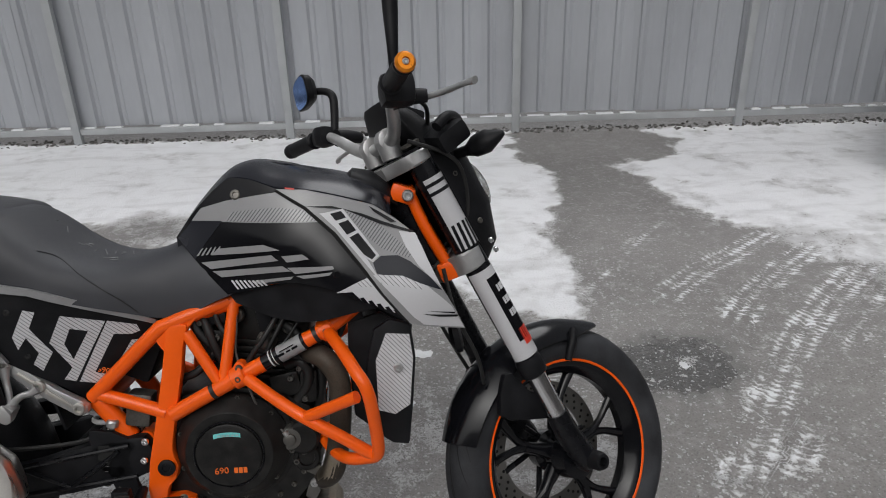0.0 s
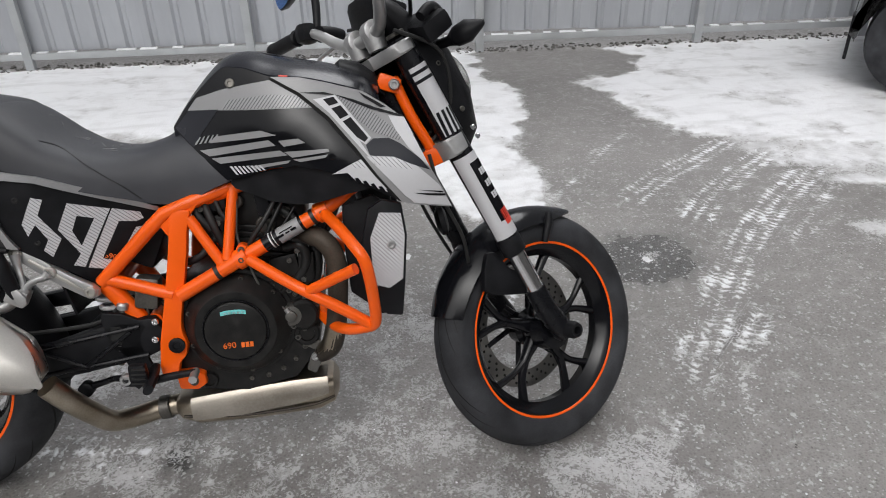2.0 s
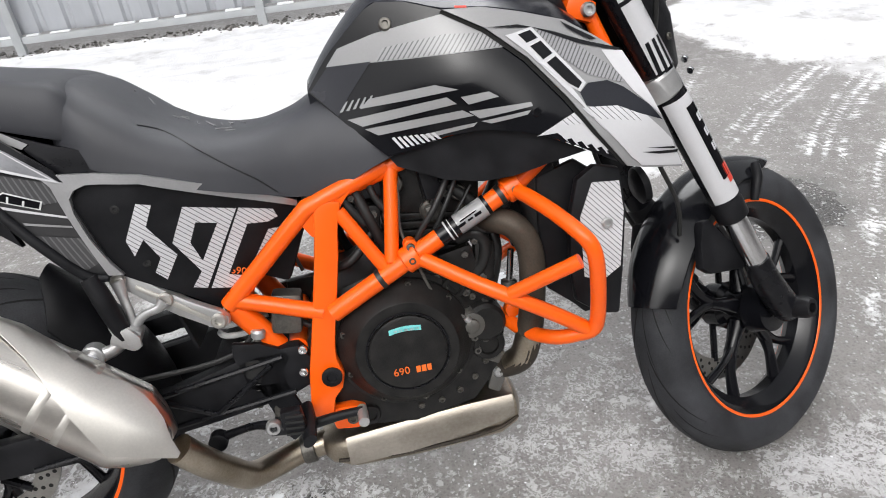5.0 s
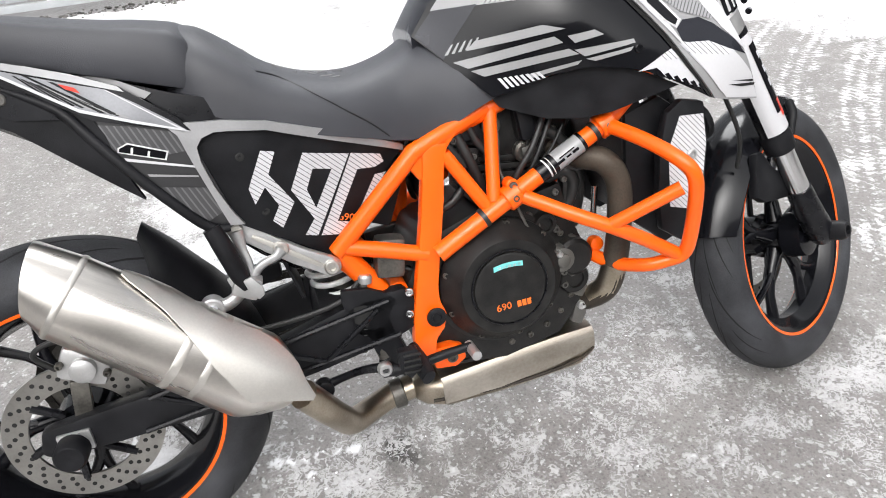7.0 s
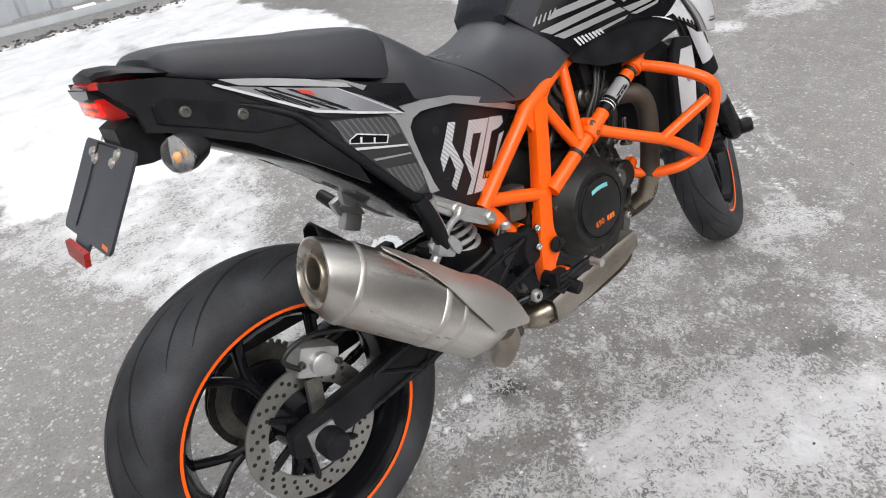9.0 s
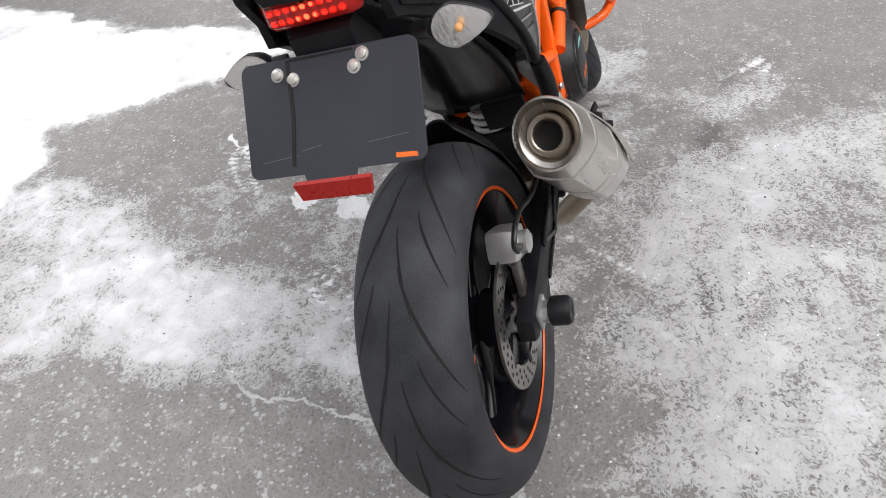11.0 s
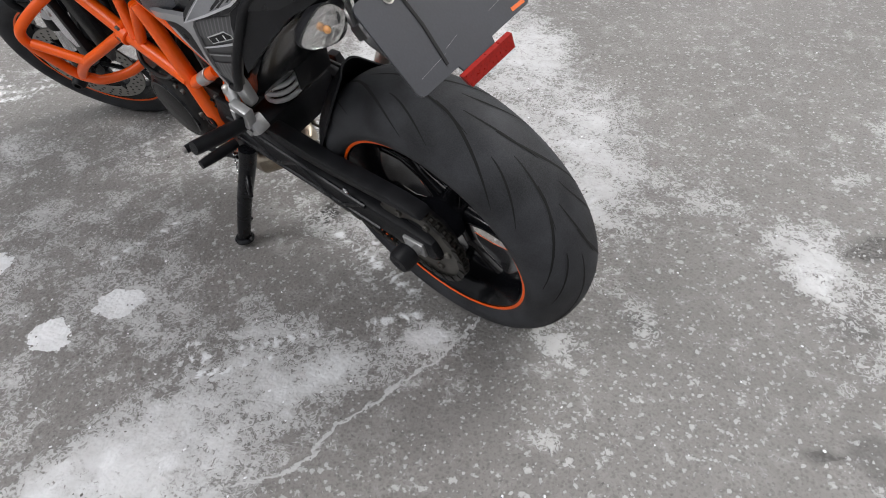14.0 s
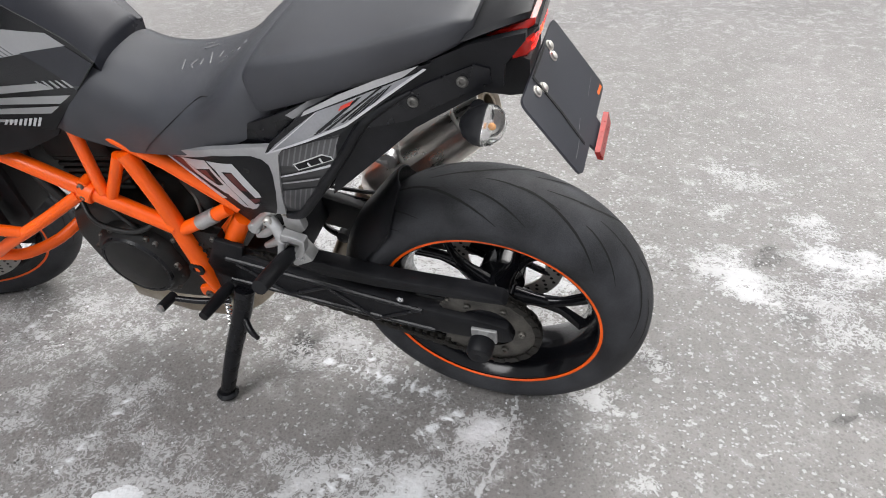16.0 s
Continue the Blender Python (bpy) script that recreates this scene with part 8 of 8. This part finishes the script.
# ---- swingarm, shock, chain ----
for s in (-1, 1):
    arm = part("swingarm", slab([(0.575, 0.385), (0.55, 0.425), (0.48, 0.425), (0.33, 0.385), (0.12, 0.355), (0.02, 0.347), (-0.045, 0.338), (-0.055, 0.30), (-0.035, 0.288), (0.06, 0.287), (0.22, 0.292), (0.40, 0.315), (0.52, 0.335), (0.57, 0.355)], s * 0.088, s * 0.118, 0.008), BLACK, BIKE, "black cast swingarm")
    ribs = bmesh.new()
    for a, b in (((0.50, 0.40), (0.40, 0.33)), ((0.40, 0.33), (0.31, 0.375)), ((0.31, 0.375), (0.22, 0.30)), ((0.22, 0.30), (0.13, 0.35)), ((0.52, 0.41), (0.12, 0.350)), ((0.53, 0.345), (0.10, 0.295))):
        rod((a[0], s * 0.118, a[1]), (b[0], s * 0.118, b[1]), 0.005, 8, ribs)
    part("swingarm_ribs", ribs, SATIN, arm)
    part("axle_plate", block((0.05, 0.008, 0.035), pose(0.0, s * 0.121, 0.312), 0.003), ALLOY, arm)
    part("axle_nut", lathe([(0, 0.019), (0.010, 0.019), (0.012, 0.016)], (0, s * 0.124, 0.312), (0, s, 0), 6), ALLOY, arm)
    part("chain_adjuster", rod((0.025, s * 0.112, 0.313), (0.072, s * 0.112, 0.317), 0.0045, 10), CHROME, arm)
    part("axle_slider", lathe([(0, 0.018), (0.004, 0.0245), (0.030, 0.0245), (0.036, 0.020), (0.036, 0.006), (0.033, 0)], (0, s * 0.134, 0.312), (0, s, 0), 26), BLACK, arm, "black plastic axle slider")
part("swingarm_bridge", block((0.10, 0.19, 0.07), pose(0.45, 0, 0.375, 0, 10, 0), 0.012), BLACK, BIKE)
shock = part("shock_absorber", rod((0.475, 0.0, 0.33), (0.43, 0.0, 0.55), 0.022, 18), DARKMETAL, BIKE, "shock absorber with white spring")
part("spring", tube([(0.472 - 0.035 * k / 60 + 0.042 * math.cos(k * 0.75), 0.042 * math.sin(k * 0.75), 0.335 + 0.145 * k / 60) for k in range(61)], 0.0054, 8, 2), SPRINGWHITE, shock, "white coil spring")
part("rear_reservoir", block((0.05, 0.04, 0.07), pose(0.54, -0.085, 0.475, 0, 10, 0), 0.01), DARKMETAL, BIKE)
# plate added only to hide the white spring from the right rear
part("added_spring_screen", block((0.006, 0.088, 0.11), pose(0.376, -0.046, 0.492, 0, -14, 0), 0.002), BLACK, BIKE)
# hugger over the rear tyre
rings = []
for k in range(15):
    a = radians(61 - 69 * k / 14)
    r = 0.2993 + 0.014 + (0.024, 0.015, 0.008, 0.003)[min(k, 3)] * (k < 4)
    wide = min(0.086, 0.026 + 0.030 * k)
    ring = []
    for i in range(13):
        t = -1 + 2 * i / 12
        rr = r - 0.05 * wide / 0.086 * abs(t) ** 2.4
        ring.append(REAR_AXLE + Vector((rr * math.cos(a), wide * t, rr * math.sin(a))))
    rings.append(ring + [p + (REAR_AXLE - p).normalized() * 0.004 for p in reversed(ring)])
part("hugger", loft(rings), BLACK, BIKE, "matt black rear tyre hugger")
part("chain_guard", slab([(0.36, 0.448), (0.30, 0.444), (0.20, 0.430), (0.03, 0.428), (-0.035, 0.420), (-0.045, 0.408), (0.02, 0.405), (0.20, 0.400), (0.30, 0.406), (0.36, 0.420)], 0.085, 0.119, 0.006), BLACK, BIKE, "black plastic chain guard")
bolt(Vector((0.159, 0.119, 0.378)), (0, 1, 0), 0.007, CHROME, BIKE, 0.004, "guard_bolt")
teeth = bmesh.new()
ring = []
for k in range(40):
    for r, d in ((0.094, 0), (0.101, 0.03), (0.101, 0.08), (0.094, 0.11)):
        a = 2 * math.pi * k / 40 + d
        ring.append((r * math.cos(a), 0.312 + r * math.sin(a)))
outer = [teeth.verts.new((x, 0.098, z)) for x, z in ring] + []
inner = [teeth.verts.new((0.055 * x / math.hypot(x, z - 0.312), 0.098, 0.312 + 0.055 * (z - 0.312) / math.hypot(x, z - 0.312))) for x, z in ring]
for k in range(len(ring)):
    teeth.faces.new((outer[k], outer[(k + 1) % len(ring)], inner[(k + 1) % len(ring)], inner[k]))
e = bmesh.ops.extrude_face_region(teeth, geom=teeth.faces[:])
bmesh.ops.translate(teeth, verts=[v for v in e["geom"] if isinstance(v, bmesh.types.BMVert)], vec=(0, 0.006, 0))
sprocket = part("rear_sprocket", teeth, DARKMETAL, BIKE, "dark toothed rear sprocket")
part("sprocket_carrier", lathe([(0, 0.065), (0.02, 0.065), (0.03, 0.05), (0.03, 0.03)], (0, 0.07, 0.312), (0, 1, 0), 30), SATIN, sprocket)
for k in range(6):
    a = 2 * math.pi * k / 6
    bolt(Vector((0.068 * math.cos(a), 0.104, 0.312 + 0.068 * math.sin(a))), (0, 1, 0), 0.0075, DARKMETAL, sprocket, 0.006, "sprocket_bolt")
path = [(0.0 + 0.1 * math.cos(radians(a)), 0.312 + 0.1 * math.sin(radians(a))) for a in range(92, 265, 8)]
path = [(0.56, 0.418)] + path + [(0.56, 0.350)]
chain = bmesh.new()
pts = [Vector((x, 0.101, z)) for x, z in path]
cum = [0.0]
for a, b in zip(pts, pts[1:]):
    cum.append(cum[-1] + (b - a).length)
n = int(cum[-1] / 0.0159)
for k in range(n):
    q = [Vector([float(np.interp(t * cum[-1] / n, cum, [p[i] for p in pts])) for i in range(3)]) for t in (k, k + 1)]
    d = q[1] - q[0]
    ang = math.degrees(math.atan2(-d.z, d.x))
    c = (q[0] + q[1]) / 2
    for s in (-1, 1):
        block((0.021, 0.0022, 0.013), pose(c.x, c.y + s * (0.0075 if k % 2 else 0.0055), c.z, 0, ang, 0), 0.0, chain)
    rod(q[0] + Vector((0, -0.009, 0)), q[0] + Vector((0, 0.009, 0)), 0.0045, 6, chain)
part("drive_chain", chain, GREASE, BIKE, "greasy drive chain", sharp=20)
# rear caliper
cal = part("rear_caliper", block((0.075, 0.05, 0.055), pose(0.045, -0.085, 0.425, 0, 28, 0), 0.012), ALLOY, BIKE, "silver rear brake caliper")
part("caliper_lug", block((0.028, 0.012, 0.075), pose(0.022, -0.096, 0.365, 0, 10, 0), 0.004), DARKMETAL, cal)
part("caliper_piston", lathe([(0, 0.019), (0.012, 0.019), (0.015, 0.014), (0.015, 0)], (0.045, -0.11, 0.425), (0, -1, 0), 20), ALLOY, cal)
for d in (-0.03, 0.03):
    bolt(Vector((0.045 + d, -0.11, 0.425 - d * 0.5)), (0, -1, 0), 0.006, DARKMETAL, cal, 0.01, "caliper_bolt")
part("rear_brake_hose", tube([(0.01, -0.112, 0.435), (-0.01, -0.118, 0.47), (0.05, -0.12, 0.48), (0.2, -0.112, 0.42), (0.42, -0.11, 0.42), (0.49, -0.10, 0.46)], 0.0045, 8, 6), CABLE, BIKE)

# rider controls at the feet
ped = part("brake_pedal", tube([(0.485, -0.148, 0.300), (0.53, -0.158, 0.300), (0.59, -0.168, 0.312), (0.635, -0.175, 0.318)], [0.011, 0.009, 0.008, 0.007], 12, 4), BLACK, BIKE, "black rear brake pedal")
part("pedal_tip", rod((0.632, -0.165, 0.316), (0.634, -0.205, 0.314), 0.0085), ALLOY, ped)
bolt(Vector((0.488, -0.150, 0.308)), (0, -1, 0), 0.013, ALLOY, ped, 0.012, "pedal_pivot")
hold = part("footrest_plate", slab([(0.444, 0.427), (0.447, 0.447), (0.49, 0.440), (0.53, 0.418), (0.536, 0.408), (0.520, 0.381), (0.528, 0.33), (0.540, 0.30), (0.527, 0.27), (0.506, 0.262), (0.490, 0.30), (0.473, 0.351), (0.455, 0.363)], -0.118, -0.106, 0.004), BLACK, BIKE, "black rider footrest plate")
# dark sheet on the plate paints the shade of an opening
part("cutout_dark", slab([(0.462, 0.413), (0.458, 0.386), (0.477, 0.372), (0.492, 0.399), (0.481, 0.413)], -0.1195, -0.1175, 0.0), HOLEDARK, hold)
part("rider_footrest", tube([(0.54, -0.13, 0.318), (0.545, -0.17, 0.312), (0.548, -0.215, 0.306)], [0.014, 0.016, 0.013], 12, 3, flat=0.7), BLACK, BIKE, "black rubber rider footrest")
part("brake_cylinder", rod((0.497, -0.112, 0.30), (0.480, -0.100, 0.375), 0.010), DARKMETAL, hold)
part("cylinder_boot", lathe([(0, 0.009), (0.006, 0.012), (0.012, 0.009), (0.018, 0.012), (0.024, 0.008)], (0.500, -0.113, 0.285), (-0.2, 0.1, 0.9), 14), BLACK, hold)
part("left_footrest", tube([(0.533, 0.13, 0.336), (0.535, 0.17, 0.342), (0.537, 0.222, 0.350)], [0.011, 0.013, 0.010], 12, 3), BLACK, BIKE, "black rubber rider footrest")
part("left_footrest_plate", slab([(0.47, 0.45), (0.53, 0.46), (0.565, 0.40), (0.575, 0.30), (0.52, 0.28), (0.49, 0.32), (0.50, 0.37)], 0.106, 0.118, 0.004), BLACK, BIKE)
sh = part("gear_lever", tube([(0.54, 0.14, 0.30), (0.60, 0.155, 0.298), (0.662, 0.165, 0.305)], [0.008, 0.007, 0.006], 10, 4), SATIN, BIKE, "black gear lever")
part("lever_rubber", rod((0.663, 0.158, 0.306), (0.667, 0.198, 0.312), 0.0105), BLACK, sh)
part("lever_end", rod((0.667, 0.198, 0.312), (0.668, 0.204, 0.313), 0.0085), ALLOY, sh)
# side stand
stand = part("side_stand", tube([(0.505, 0.125, 0.325), (0.515, 0.145, 0.28), (0.55, 0.188, 0.18), (0.582, 0.228, 0.075)], [0.021, 0.020, 0.018, 0.016], 14, 4), SATIN, BIKE, "black side stand propping the motorcycle")
part("stand_foot", lathe([(0, 0.024), (0.006, 0.025), (0.012, 0.020)], (0.585, 0.232, 0.0585), (0, -0.2414, 0.9704), 18), SATIN, stand)
part("stand_spur", tube([(0.515, 0.15, 0.275), (0.49, 0.175, 0.255), (0.465, 0.19, 0.255)], [0.008, 0.007, 0.005], 10, 3), SATIN, stand)
part("stand_spring", tube([(0.545 + 0.006 * math.cos(k * 1.6), 0.14 + 0.03 * k / 36 + 0.006 * math.sin(k * 1.6), 0.31 - 0.09 * k / 36) for k in range(37)], 0.0017, 6, 2), CHROME, stand)
part("stand_clip", block((0.012, 0.02, 0.03), pose(0.567, 0.20, 0.125), 0.003), SATIN, stand)
# cable loops by the fork
for pts in ([(1.10, -0.08, 0.98), (1.20, -0.05, 0.93), (1.21, -0.03, 0.80), (1.12, -0.05, 0.70)], [(1.05, 0.10, 0.96), (1.16, 0.06, 0.92), (1.19, 0.05, 0.78), (1.10, 0.06, 0.70)], [(1.16, -0.06, 0.72), (1.18, -0.09, 0.63), (1.22, -0.085, 0.54), (1.235, -0.06, 0.47)]):
    part("control_cable", tube(pts, 0.0042, 8, 7), CABLE, BIKE)
part("horn", lathe([(0, 0.02), (0.008, 0.034), (0.02, 0.034), (0.026, 0.02), (0.026, 0)], (1.17, -0.02, 0.56), (1, 0, 0.2), 22), BLACK, BIKE)

build_stones()
